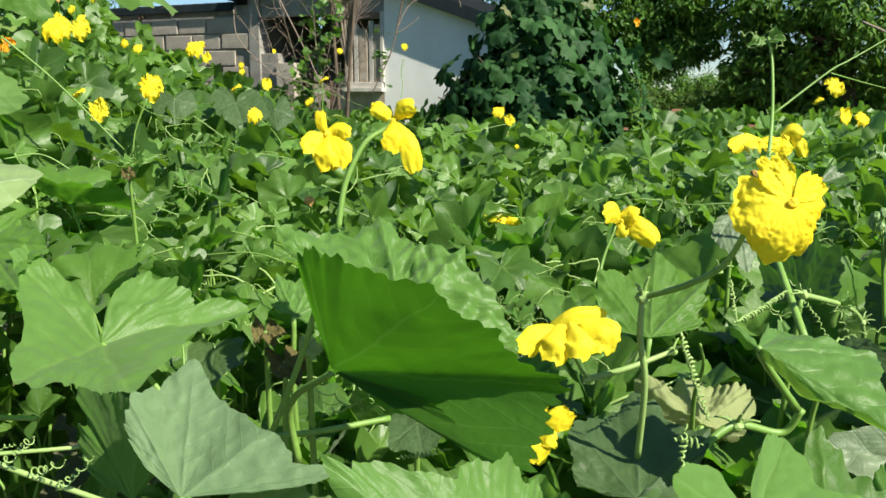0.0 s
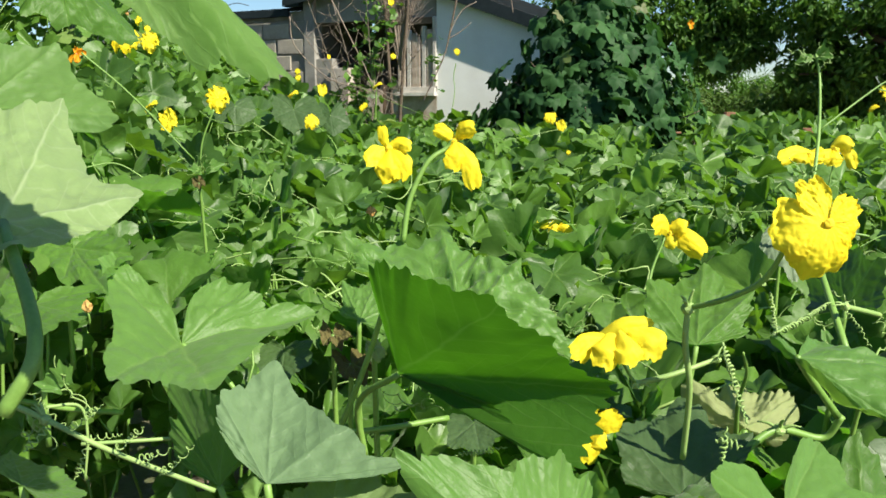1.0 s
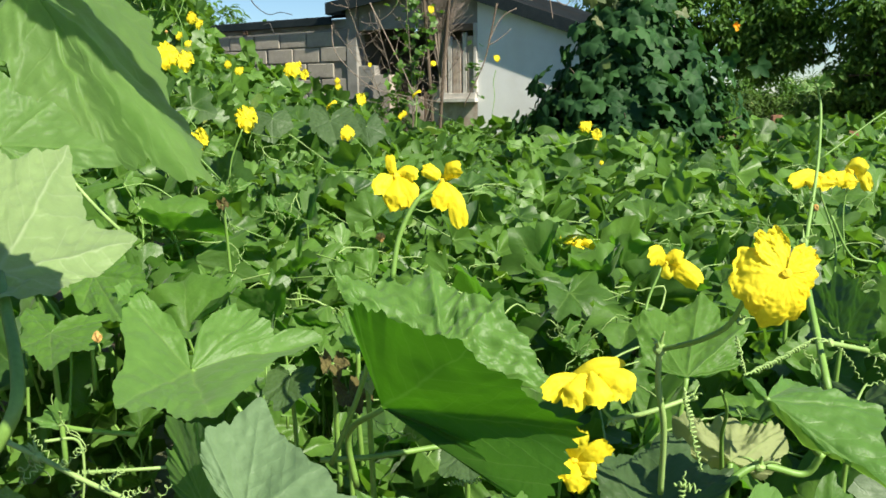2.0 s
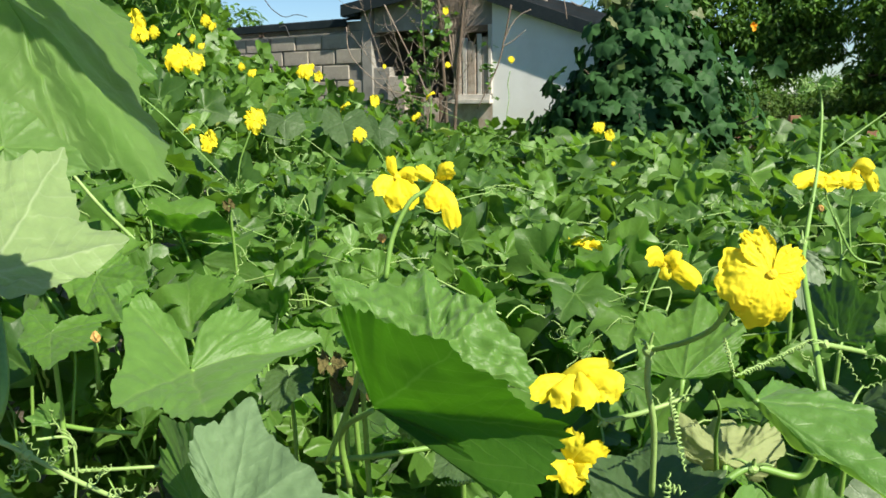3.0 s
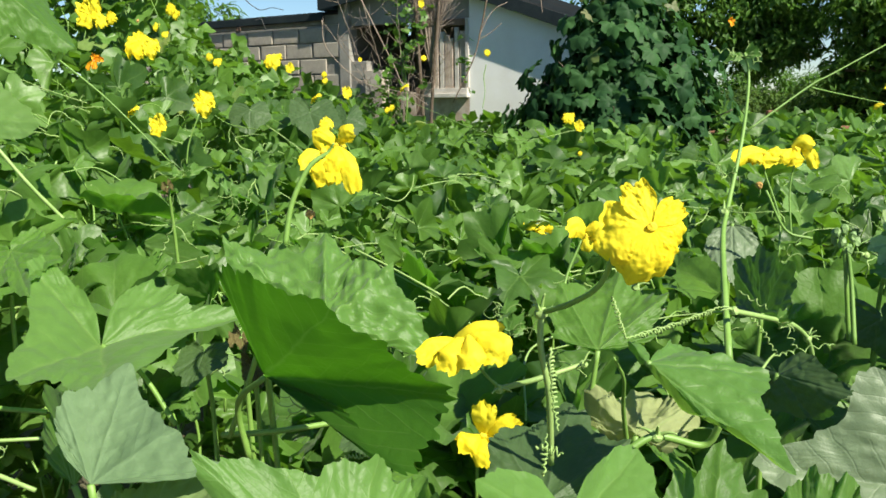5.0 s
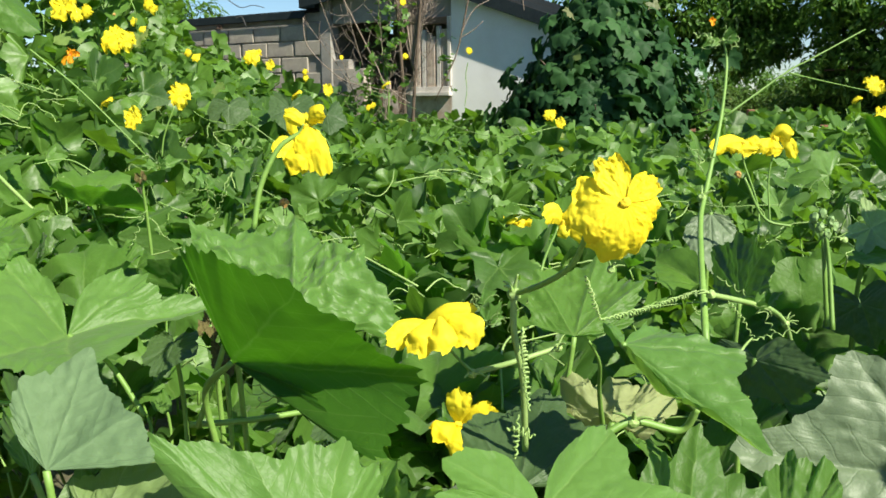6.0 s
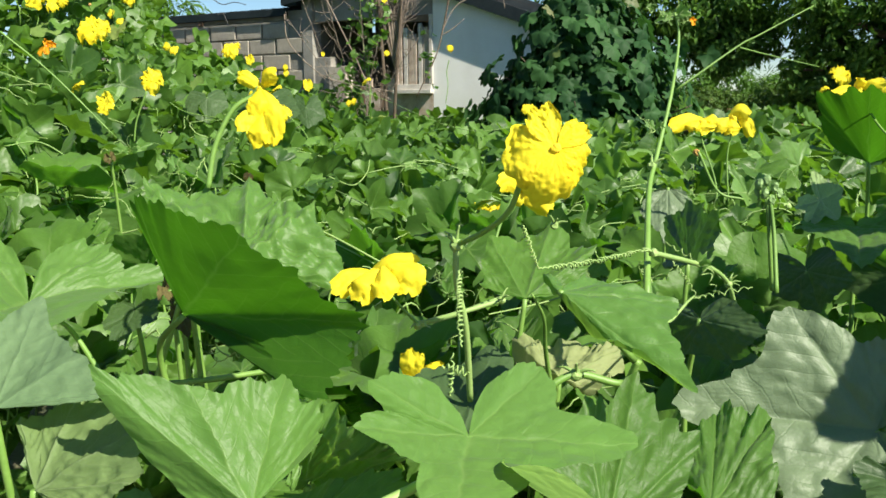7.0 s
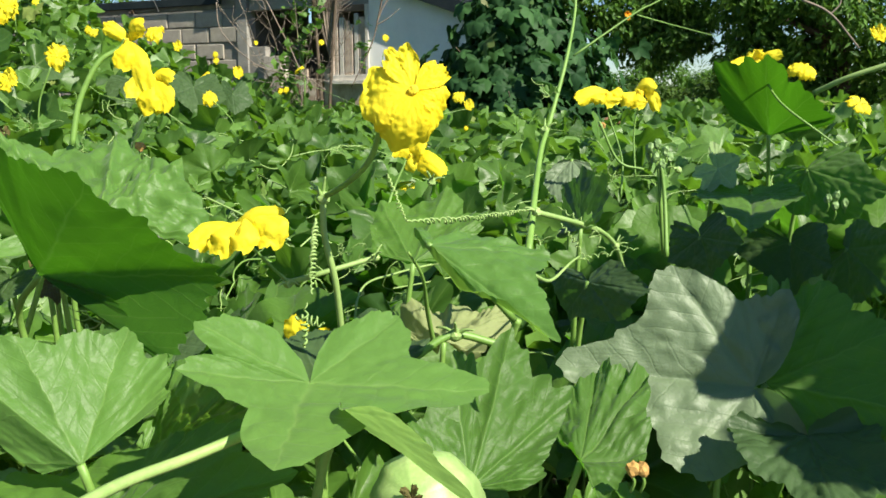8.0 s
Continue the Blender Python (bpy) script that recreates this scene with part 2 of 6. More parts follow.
M_TWIG = surface("dry_twig", (0.15, 0.115, 0.09), (0.30, 0.24, 0.195), rough=0.9, scale=12.0, fine=90.0)
M_RUST = surface("rusty_post", (0.16, 0.075, 0.04), (0.27, 0.14, 0.08), rough=0.9, scale=9.0, fine=90.0, bump=0.6)
M_WIRE = surface("wire", (0.03, 0.03, 0.03), (0.07, 0.07, 0.07), rough=0.6)
M_DARK = surface("unlit_room", (0.14, 0.12, 0.10), (0.24, 0.21, 0.18), rough=0.95)
M_FRUIT = surface("gourd_skin", (0.20, 0.33, 0.09), (0.38, 0.50, 0.19), rough=0.45, scale=30.0, fine=160.0, bump=0.3, depth=0.003, spots=(0.16, 0.27, 0.08))
M_ORANGE = blade("orange_petal", (0.80, 0.30, 0.01), (0.90, 0.42, 0.02), (0.9, 0.4, 0.01), veins=False, rough=0.6, thin=0.3, gloss=0.2)

# ---- mesh tools ----
def link_mesh(name, verts, faces, mat, parent=None, label="", uvs=None, smooth=True):
    me = bpy.data.meshes.new(name)
    me.from_pydata([tuple(v) for v in verts], [], faces)
    if uvs is not None:
        layer = me.uv_layers.new(name="leaf_space")
        index = np.empty(len(me.loops), dtype=np.int32)
        me.loops.foreach_get("vertex_index", index)
        layer.data.foreach_set("uv", np.asarray(uvs, dtype=np.float32)[index].ravel())
    me.polygons.foreach_set("use_smooth", [smooth] * len(me.polygons))
    me.materials.append(mat)
    me.update()
    ob = new(name, me)
    ob.parent = parent
    if label:
        tagged(ob, label)
    return ob


def part(name, bm, mat, parent, label=""):
    me = bpy.data.meshes.new(name)
    bm.to_mesh(me)
    bm.free()
    me.materials.append(mat)
    ob = new(name, me)
    ob.parent = parent
    if label:
        tagged(ob, label)
    return ob


def empty(name, at, label, category, group="", kind=""):
    ob = new(name)
    ob.location = at
    ob.empty_display_size = 0.02
    return tagged(ob, label, category, group, kind)


def spline(points, steps=8):
    """Points on a smooth line through the given ones."""
    p = [np.array(q, dtype=float) for q in points]
    p = [2 * p[0] - p[1]] + p + [2 * p[-1] - p[-2]]
    out = []
    for i in range(1, len(p) - 2):
        for k in range(steps):
            t = k / steps
            a, b, c, d = p[i - 1], p[i], p[i + 1], p[i + 2]
            out.append(0.5 * (2 * b + (c - a) * t + (2 * a - 5 * b + 4 * c - d) * t * t + (3 * b - a - 3 * c + d) * t ** 3))
    out.append(p[-2])
    return out


def tube_data(line, r0, r1, sides=8, lumps=0.0, offset=0):
    verts, faces = [], []
    n = len(line)
    side = None
    for i, q in enumerate(line):
        d = np.array(line[min(i + 1, n - 1)]) - np.array(line[max(i - 1, 0)])
        d = d / (np.linalg.norm(d) + 1e-9)
        if side is None:
            side = np.cross(d, (0.3, 0.2, 0.93))
            if np.linalg.norm(side) < 1e-3:
                side = np.cross(d, (1, 0, 0))
        side = side - d * np.dot(side, d)
        side /= np.linalg.norm(side) + 1e-9
        up = np.cross(d, side)
        r = r0 + (r1 - r0) * i / (n - 1)
        for k in range(sides):
            a = 2 * math.pi * k / sides
            rr = r * (1 + lumps * math.sin(3 * a + i * 1.3))
            verts.append(np.array(q) + rr * (math.cos(a) * side + math.sin(a) * up))
    for i in range(n - 1):
        for k in range(sides):
            a, b = offset + i * sides + k, offset + i * sides + (k + 1) % sides
            faces.append((a, b, b + sides, a + sides))
    faces.append(tuple(offset + k for k in reversed(range(sides))))
    faces.append(tuple(offset + (n - 1) * sides + k for k in range(sides)))
    return verts, faces


def tube(name, points, r0, r1, mat, parent=None, label="", sides=8, steps=8, lumps=0.0):
    base = np.array(parent.location) if parent is not None else np.zeros(3)
    line = [q - base for q in spline(points, steps)]
    v, f = tube_data(line, r0, r1, sides, lumps)
    return link_mesh(name, v, f, mat, parent, label)


def coil_line(a, b, turns, r0, r1, sag=0.0):
    a, b = np.array(a, float), np.array(b, float)
    d = b - a
    along = d / np.linalg.norm(d)
    s = np.cross(along, (0.2, 0.3, 0.9))
    s /= np.linalg.norm(s)
    u = np.cross(along, s)
    n = int(turns * 10)
    out = []
    for i in range(n + 1):
        t = i / n
        r = (r0 + (r1 - r0) * t) * min(1.0, 6 * t, 6 * (1 - t) + 0.05)
        w = 2 * math.pi * turns * (t + 0.05 * math.sin(7 * t + a[0] * 50) / max(1.0, turns / 8))
        r *= 0.85 + 0.3 * math.sin(turns * 1.7 * t + a[1] * 40)
        out.append(a + d * t + r * (math.cos(w) * s + math.sin(w) * u) - np.array((0, 0, sag * 4 * t * (1 - t))))
    return out


def box_bm(size, at=(0, 0, 0), bevel=0.0):
    bm = bmesh.new()
    bmesh.ops.create_cube(bm, size=1.0)
    bmesh.ops.scale(bm, vec=size, verts=bm.verts)
    if bevel:
        bmesh.ops.bevel(bm, geom=bm.edges[:], offset=bevel, segments=2, affect="EDGES", profile=0.5)
    bmesh.ops.translate(bm, vec=at, verts=bm.verts)
    return bm


# ---- leaves ----
VEINS = (-166, -115, -55, 0, 55, 115, 166)
REACH = (0.22, 0.78, 0.90, 1.0, 0.90, 0.78, 0.22)


def outline(angle, lobes, teeth, seed=0.0, count=58):
    """The leaf's reach at an angle (degrees from the tip): pointed lobes, bays between them, a toothed rim."""
    a = abs(angle)
    if a <= 115:
        knots = ((0, 1.0), (27.5, 0.95), (55, 0.90), (85, 0.84), (115, 0.78))
    else:
        knots = ((115, 0.78), (136, 0.80), (150, 0.73), (159, 0.56), (164, 0.36), (166, 0.22))
    full = float(np.interp(a, [k[0] for k in knots], [k[1] for k in knots]))
    near = min(abs(a - v) for v in (0, 55, 115))
    bay = min(1.0, near / 27.5)
    if a > 120:
        bay *= 0.35
    r = full * (1 - lobes * (bay ** 1.05))
    tooth = (angle / 332.0 * count + seed) % 1.0
    return r * (1 + teeth * (1 - 2 * abs(tooth - 0.35)))


def fan_terms(vectors):
    """The flat part of a leaf's spread (two axes) and what each vein departs from it."""
    e = np.array([(math.cos(radians(a)), math.sin(radians(a))) for a in VEINS])
    w = np.array([np.asarray(v) / r for v, r in zip(vectors, REACH)])
    axes = np.linalg.lstsq(e[1:6], w[1:6], rcond=None)[0]
    return axes, w - e @ axes


def fan(terms, angle, r):
    """Where the leaf-space point (angle, r) lies: the flat spread, bent smoothly from vein to vein."""
    axes, away = terms
    i = 0
    while i < 5 and angle > VEINS[i + 1]:
        i += 1
    t = (angle - VEINS[i]) / (VEINS[i + 1] - VEINS[i])
    a, b, c, d = away[max(i - 1, 0)], away[i], away[i + 1], away[min(i + 2, 6)]
    m0, m1 = (c - a) * 0.4, (d - b) * 0.4
    bent = (2 * t ** 3 - 3 * t ** 2 + 1) * b + (t ** 3 - 2 * t ** 2 + t) * m0 + (3 * t ** 2 - 2 * t ** 3) * c + (t ** 3 - t ** 2) * m1
    s = radians(angle)
    return r * (math.cos(s) * axes[0] + math.sin(s) * axes[1] + bent)


def smooth_step(t):
    t = min(1.0, max(0.0, t))
    return t * t * (3 - 2 * t)


def leaf_mesh(vectors, lobes=0.35, teeth=0.020, pucker=0.022, wave=0.035, droop=0.0, around=168, rings=28, seed=0, quilt=0.020, curl=None):
    """Vertices, faces and leaf-space coordinates of one leaf whose five veins end at the given vectors (basal, side, tip, side, basal)."""
    b1, s1, tip, s2, b2 = [np.array(v, float) for v in vectors]
    mean, half = (b1 + b2) / 2, (b2 - b1) / 2
    if np.dot(mean, tip) < 0:
        sink = [0.28 * (mean - 0.16 * half), 0.28 * (mean + 0.16 * half)]
    else:
        sink = [0.08 * mean - 0.075 * half, 0.08 * mean + 0.075 * half]
    vs = [sink[0], b1, s1, tip, s2, b2, sink[1]]
    normal = sum(np.cross(vs[i], vs[i + 1]) for i in range(6))
    normal = normal / (np.linalg.norm(normal) + 1e-9)
    size = np.linalg.norm(tip) * 0.5 + (np.linalg.norm(s1) + np.linalg.norm(s2)) * 0.25
    terms = fan_terms(vs)
    rng = random.Random(seed)
    ph = [rng.uniform(0, 6.28) for _ in range(4)]
    off = Vector((rng.uniform(-50, 50), rng.uniform(-50, 50), 0))
    verts, uvs, faces = [np.zeros(3)], [(0.0, 0.0)], []
    angles = [-166 + 332 * k / around for k in range(around + 1)]
    for j in range(1, rings + 1):
        s = j / rings
        for k, ang in enumerate(angles):
            r = outline(ang, lobes, teeth * (s ** 3) * (1 + 1.2 * noise.noise(Vector((ang * 0.06, 0, 5)) + off)), ph[0], min(48, round(around * 0.5))) * s
            r *= 1 + 0.13 * s * noise.noise(Vector((math.cos(radians(ang)) * 4.5, math.sin(radians(ang)) * 4.5, 9)) + off)
            p = fan(terms, ang, r)
            near = min(abs(abs(ang) - v) for v in (0, 55, 115))
            puff = pucker * size * r * math.sin(math.pi / 2 * min(1.0, near / 27.5)) ** 2
            x, y = r * math.cos(radians(ang)), r * math.sin(radians(ang))
            ca, sa = math.cos(radians(ang)), math.sin(radians(ang))
            w = wave * size * s * s * (0.5 * math.sin(radians(ang) * 5 + ph[1]) + 1.1 * noise.noise(Vector((ca * 3.2, sa * 3.2, 7)) + off))
            w += 0.75 * wave * size * s ** 5 * noise.noise(Vector((ca * 11, sa * 11, 2)) + off)
            w += 0.8 * wave * size * noise.noise(Vector((x * 2.6, y * 2.6, 0)) + off)
            if quilt:
                da = min((ang - v for v in (0, 55, -55, 115, -115)), key=abs)
                off_vein, on_vein = abs(r * math.sin(radians(da))), r * math.cos(radians(da))
                rank = (on_vein - 0.72 * off_vein) / 0.15 + (0.5 if da > 0 else 0.0) + 0.7 * noise.noise(Vector((x * 2.2, y * 2.2, 6)) + off)
                w += 0.55 * quilt * size * abs(math.sin(math.pi * rank)) ** 0.65 * (1.0 if abs(ang) < 118 else 0.0) * smooth_step(off_vein / 0.07) * min(1.0, 3 * r)
                w -= 0.6 * quilt * size * math.exp(-(off_vein / 0.025) ** 2) * min(1.0, 4 * r)
                near2 = noise.voronoi(Vector(p) * (5.2 / size) + off)[0]
                w += 1.0 * quilt * size * smooth_step((near2[1] - near2[0]) * 1.9) * min(1.0, 3 * r)
            w += 0.22 * pucker * size * noise.noise(Vector((x * 9, y * 9, 3)) + off)
            p = p + normal * (puff + w) - np.array((0, 0, droop * size * r * r))
            if curl:
                share = smooth_step((ang - curl[1]) / 20) * smooth_step((curl[2] - ang) / 20)
                p = p + np.array((0, 0, curl[0] * size * share * max(0.0, (s - 0.66) / 0.34) ** 1.5))
            verts.append(p)
            uvs.append((x, y))
    n = around + 1
    for k in range(around):
        faces.append((0, 1 + k, 2 + k))
    for j in range(rings - 1):
        for k in range(around):
            a = 1 + j * n + k
            faces.append((a, a + n, a + n + 1, a + 1))
    return verts, faces, uvs


def vine_leaf(at, b1, s1, tip, s2, b2, label, root=None, mat=None, thick=0.0035, seed=0, via=None, **shape):
    """One large leaf as a thing: its blade and its stalk. Vein ends are given from the junction."""
    thing = empty("luffa_leaf", at, label, "leaf", "large leaves of the luffa vine")
    if mat is M_LEAF_OLD_SHADED:
        shape.setdefault("quilt", 0.012)
    v, f, uv = leaf_mesh((b1, s1, tip, s2, b2), seed=seed, **shape)
    link_mesh("blade", v, f, mat or M_LEAF, thing, uvs=uv)
    if root is None:
        root = (at[0] - 0.3 * tip[0], at[1] + 0.04, at[2] - 0.22)
    mid = [(at[i] * 0.45 + root[i] * 0.55) + (-0.12 * tip[i] if i < 2 else 0.02) for i in range(3)]
    if via is not None:
        mid = via
    tube("petiole", [root, mid, at], thick * 1.25, thick, M_STEM, thing, steps=6)
    return thing


# ---- flowers ----
def petal_mesh(R, cup, reflex, width=0.78, crinkle=0.06, seed=0, nu=12, nv=10, beside=None, pimple=0.0, taper=0.0):
    """One broad petal in flower space: a sector of a bent dish about +x; the flower's face looks along +z."""
    rng = random.Random(seed)
    off = Vector((rng.uniform(-90, 90), rng.uniform(-90, 90), rng.uniform(-90, 90)))
    spread = 0.86 * width
    ripple = rng.uniform(0, 6.28)
    lines, longer = [], []
    for j in range(nv + 1):
        v = 2 * j / nv - 1
        bend, far = reflex, 1.0
        if beside:
            other, reach = beside[0] if v < 0 else beside[1]
            share = min(0.5, 0.5 * abs(v) * spread / 0.63)
            bend, far = reflex + (other - reflex) * share, 1 + (reach - 1) * share
        line = [(0.0, 0.0)]
        for i in range(nu):
            u = (i + 0.5) / nu
            slope = cup * 2.4 * (1 - 1.6 * u) - bend * 1.35 * u ** 1.3
            line.append((line[-1][0] + math.cos(slope) / nu, line[-1][1] + math.sin(slope) / nu))
        lines.append(line)
        longer.append(far)
    verts, faces, uvs = [], [], []
    for i in range(nu + 1):
        u = i / nu
        for j in range(nv + 1):
            v = 2 * j / nv - 1
            r, z = R * (0.05 + lines[j][i][0] * longer[j]), R * lines[j][i][1] * longer[j]
            a = v * spread * (0.84 + 0.16 * math.sin(min(1.0, u * 1.5) * 1.57)) * (1 - taper * u ** 1.5)
            rim = 1 - (0.24 * abs(v) ** 3 + 0.07 * (1 - abs(v)) ** 3 - 0.05 * math.sin(v * 7 + ripple) - 0.03 * math.sin(v * 17 + 2 * ripple)) * u ** 2
            n1 = noise.noise(Vector((u * 2.6, v * 2.2, 0)) + off)
            n2 = noise.noise(Vector((u * 6.5, v * 6.0, 5)) + off)
            n3 = noise.noise(Vector((u * 13.0, v * 12.0, 9)) + off)
            h = R * crinkle * (2.4 * n1 * u + (1.5 * n2 + 1.0 * n3) * u) * (0.15 + u)
            if pimple:
                dots = noise.noise(Vector((u * 10.0, v * 7.5, 2)) + off) + 0.6 * noise.noise(Vector((u * 19.0, v * 15.0, 4)) + off)
                h += R * pimple * max(0.0, dots) * (1 + 1.5 * noise.noise(Vector((u * 3.0, v * 2.5, 8)) + off)) * smooth_step((u - 0.22) * 4) * smooth_step((1.08 - u) * 5)
            verts.append((r * rim * math.cos(a), r * rim * math.sin(a), z + h + R * (0.05 * v * u) + 0.3 * R * cup * v * v * u))
            uvs.append((u, v))
    for i in range(nu):
        for j in range(nv):
            a = i * (nv + 1) + j
            faces.append((a, a + nv + 1, a + nv + 2, a + 1))
    return verts, faces, uvs


def flower_matrix(at, face, up=(0, 0, 1), spin=0.0):
    z = Vector(face).normalized()
    x = Vector(up) - z * Vector(up).dot(z)
    x = x.normalized() if x.length > 1e-3 else z.orthogonal().normalized()
    y = z.cross(x)
    m = Matrix((x, y, z)).transposed().to_4x4()
    return Matrix.Translation(at) @ m @ Matrix.Rotation(spin, 4, "Z")


def luffa_flower(R, label, group="yellow flowers of the luffa vine", cup=0.28, reflex=(0.5, 0.5, 0.5, 0.5, 0.5), lengths=(1, 1, 1, 1, 1), crinkle=0.06, seed=0, res=(12, 10), count=5, mat=None, width=0.78, pimple=0.0, rise=0.05, apart=()):
    """A flower: five petals, a pollen heart and a green cup behind, about its own origin, looking along +z."""
    thing = empty("luffa_flower", (0, 0, 0), label, "flower", group)
    for k in range(count):
        v, f, uv = petal_mesh(R * lengths[k], cup, reflex[k], width=width[k] if isinstance(width, tuple) else width, crinkle=crinkle, seed=seed * 7 + k, nu=res[0], nv=res[1], beside=((reflex[k - 1], lengths[k - 1] / lengths[k]), (reflex[(k + 1) % 5], lengths[(k + 1) % 5] / lengths[k])) if count == 5 and k not in apart else None, pimple=pimple, taper=0.42 if k in apart else 0.0)
        ob = link_mesh("petal", v, f, mat or M_PETAL, thing, uvs=uv)
        ob.matrix_local = Matrix.Rotation(2 * math.pi * k / 5, 4, "Z") @ Matrix.Translation((0, 0, 0.0012 * (k % 3)))
    bm = bmesh.new()
    bmesh.ops.create_icosphere(bm, subdivisions=2, radius=R * 0.12)
    for v in bm.verts:
        v.co *= 1 + 0.25 * noise.noise(v.co * 300 / (R * 20))
        v.co.z = v.co.z * 0.55 + R * rise
    part("pollen_heart", bm, M_STAMEN, thing)
    bm = bmesh.new()
    bmesh.ops.create_cone(bm, cap_ends=True, segments=14, radius1=R * 0.12, radius2=R * 0.24, depth=R * 0.06)
    bmesh.ops.translate(bm, vec=(0, 0, -R * 0.035), verts=bm.verts)
    part("throat", bm, mat or M_PETAL, thing)
    bm = bmesh.new()
    bmesh.ops.create_cone(bm, cap_ends=True, segments=10, radius1=R * 0.06, radius2=R * 0.2, depth=R * 0.35)
    bmesh.ops.translate(bm, vec=(0, 0, -R * 0.22), verts=bm.verts)
    part("calyx", bm, M_BUD, thing)
    return thing


def stalk(points, r0=0.0026, r1=0.002, name="flower_stalk", label="green hairy flower stalk rising from the vine", mat=None, category="stalk", sides=8, group="flower stalks of the luffa vine"):
    thing = empty(name, points[0], label, category, group)
    tube("stem", points, r0, r1, mat or M_STEM, thing, sides=sides)
    return thing


def ribbon_petal(line, width, side, base, seed, parent, crumple=0.10, mat=None):
    """One limp petal: a sheet along a bent line, narrow at the heart, broad and rounded at its end, crumpled."""
    rng = random.Random(seed)
    off = Vector((rng.uniform(-90, 90), rng.uniform(-90, 90), rng.uniform(-90, 90)))
    mid = [q - np.array(base) for q in spline(line, 8)]
    side = np.array(side) / np.linalg.norm(side)
    n, across = len(mid), 12
    phase, curl = rng.uniform(0, 6.28), rng.uniform(0.10, 0.30)
    verts, faces, uvs = [], [], []
    for i, q in enumerate(mid):
        u = i / (n - 1)
        t = mid[min(i + 1, n - 1)] - mid[max(i - 1, 0)]
        t = t / (np.linalg.norm(t) + 1e-9)
        s = side - t * np.dot(side, t)
        s = s / (np.linalg.norm(s) + 1e-9)
        out = np.cross(t, s)
        half = width / 2 * (0.42 + 0.58 * math.sin(1.57 * min(1.0, u * 1.7)))
        for j in range(across + 1):
            v = 2 * j / across - 1
            short = (0.30 * abs(v) ** 2.5 - 0.07 * math.sin(v * 6 + phase) - 0.05 * math.sin(v * 15 + 2 * phase)) * width * u ** 3
            w = half * (1 + 0.14 * noise.noise(Vector((u * 5, 3.0 * (v > 0), 1)) + off))
            h = width * crumple * (1.3 * noise.noise(Vector((u * 2.0, v * 1.4, 0)) + off) + 0.7 * noise.noise(Vector((u * 6, v * 4.5, 4)) + off) + 0.5 * noise.noise(Vector((u * 15, v * 10, 8)) + off))
            verts.append(q + s * v * w - t * short + out * (h * (0.3 + u) - curl * width * v * v))
            uvs.append((u, v))
    for i in range(n - 1):
        for j in range(across):
            a = i * (across + 1) + j
            faces.append((a, a + across + 1, a + across + 2, a + 1))
    return link_mesh("petal", verts, faces, mat or M_PETAL, parent, uvs=uvs)


def limp_flower(at, label, petals, heart, seed=0, crumple=0.10):
    """A blossom whose petals hang in their own ways: each petal has a line, a width and a side."""
    thing = empty("luffa_flower", at, label, "flower", "yellow flowers of the luffa vine")
    for k, (line, width, side) in enumerate(petals):
        ribbon_petal(line, width, side, at, seed * 11 + k, thing, crumple)
    bm = bmesh.new()
    bmesh.ops.create_icosphere(bm, subdivisions=2, radius=heart)
    for v in bm.verts:
        v.co *= 1 + 0.35 * noise.noise(v.co / heart * 1.6 + Vector(at) * 30)
    part("pollen_heart", bm, M_STAMEN, thing)
    bm = bmesh.new()
    bmesh.ops.create_cone(bm, cap_ends=True, segments=10, radius1=heart * 0.5, radius2=heart * 1.2, depth=heart * 2)
    bmesh.ops.translate(bm, vec=(0, heart * 0.8, -heart * 0.9), verts=bm.verts)
    part("calyx", bm, M_BUD, thing)
    return thing

# ---- the ground ----
def make_ground():
    n = 60
    verts, faces = [], []
    for i in range(n + 1):
        for j in range(n + 1):
            a, b = 2 * i / n - 1, 2 * j / n - 1
            x, y = 900 * a * abs(a) ** 2.2, 900 * b * abs(b) ** 2.2
            near = max(0.0, 1 - math.hypot(x, y) / 60)
            verts.append((x, y, near * 0.06 * noise.noise(Vector((x * 0.8, y * 0.8, 0)))))
    for i in range(n):
        for j in range(n):
            a = i * (n + 1) + j
            faces.append((a, a + n + 1, a + n + 2, a + 1))
    ob = link_mesh("ground", verts, faces, M_SOIL)
    tagged(ob, "bare brown soil with weeds under the vines", "ground", kind="structure")


make_ground()


# ---- the house ----
# built along its own wall line: x runs along the wall, y = 0 is the outer face, the field lies towards -y
HOUSE = pose(-0.72, 10.35, 0, 0, 0, -25)


def slab(name, lo, hi, mat, parent, label="", bevel=0.006):
    size = [hi[i] - lo[i] for i in range(3)]
    at = [(hi[i] + lo[i]) / 2 for i in range(3)]
    return part(name, box_bm(size, at, bevel), mat, parent, label)


def plate(name, pts, y0, y1, mat, parent, label=""):
    """A flat piece with the outline pts (x, z) between two depths."""
    bm = bmesh.new()
    f = [bm.verts.new((x, y0, z)) for x, z in pts]
    g = [bm.verts.new((x, y1, z)) for x, z in pts]
    bm.faces.new(f)
    bm.faces.new(g[::-1])
    n = len(pts)
    for k in range(n):
        bm.faces.new((f[k], g[k], g[(k + 1) % n], f[(k + 1) % n]))
    bmesh.ops.recalc_face_normals(bm, faces=bm.faces)
    return part(name, bm, mat, parent, label)


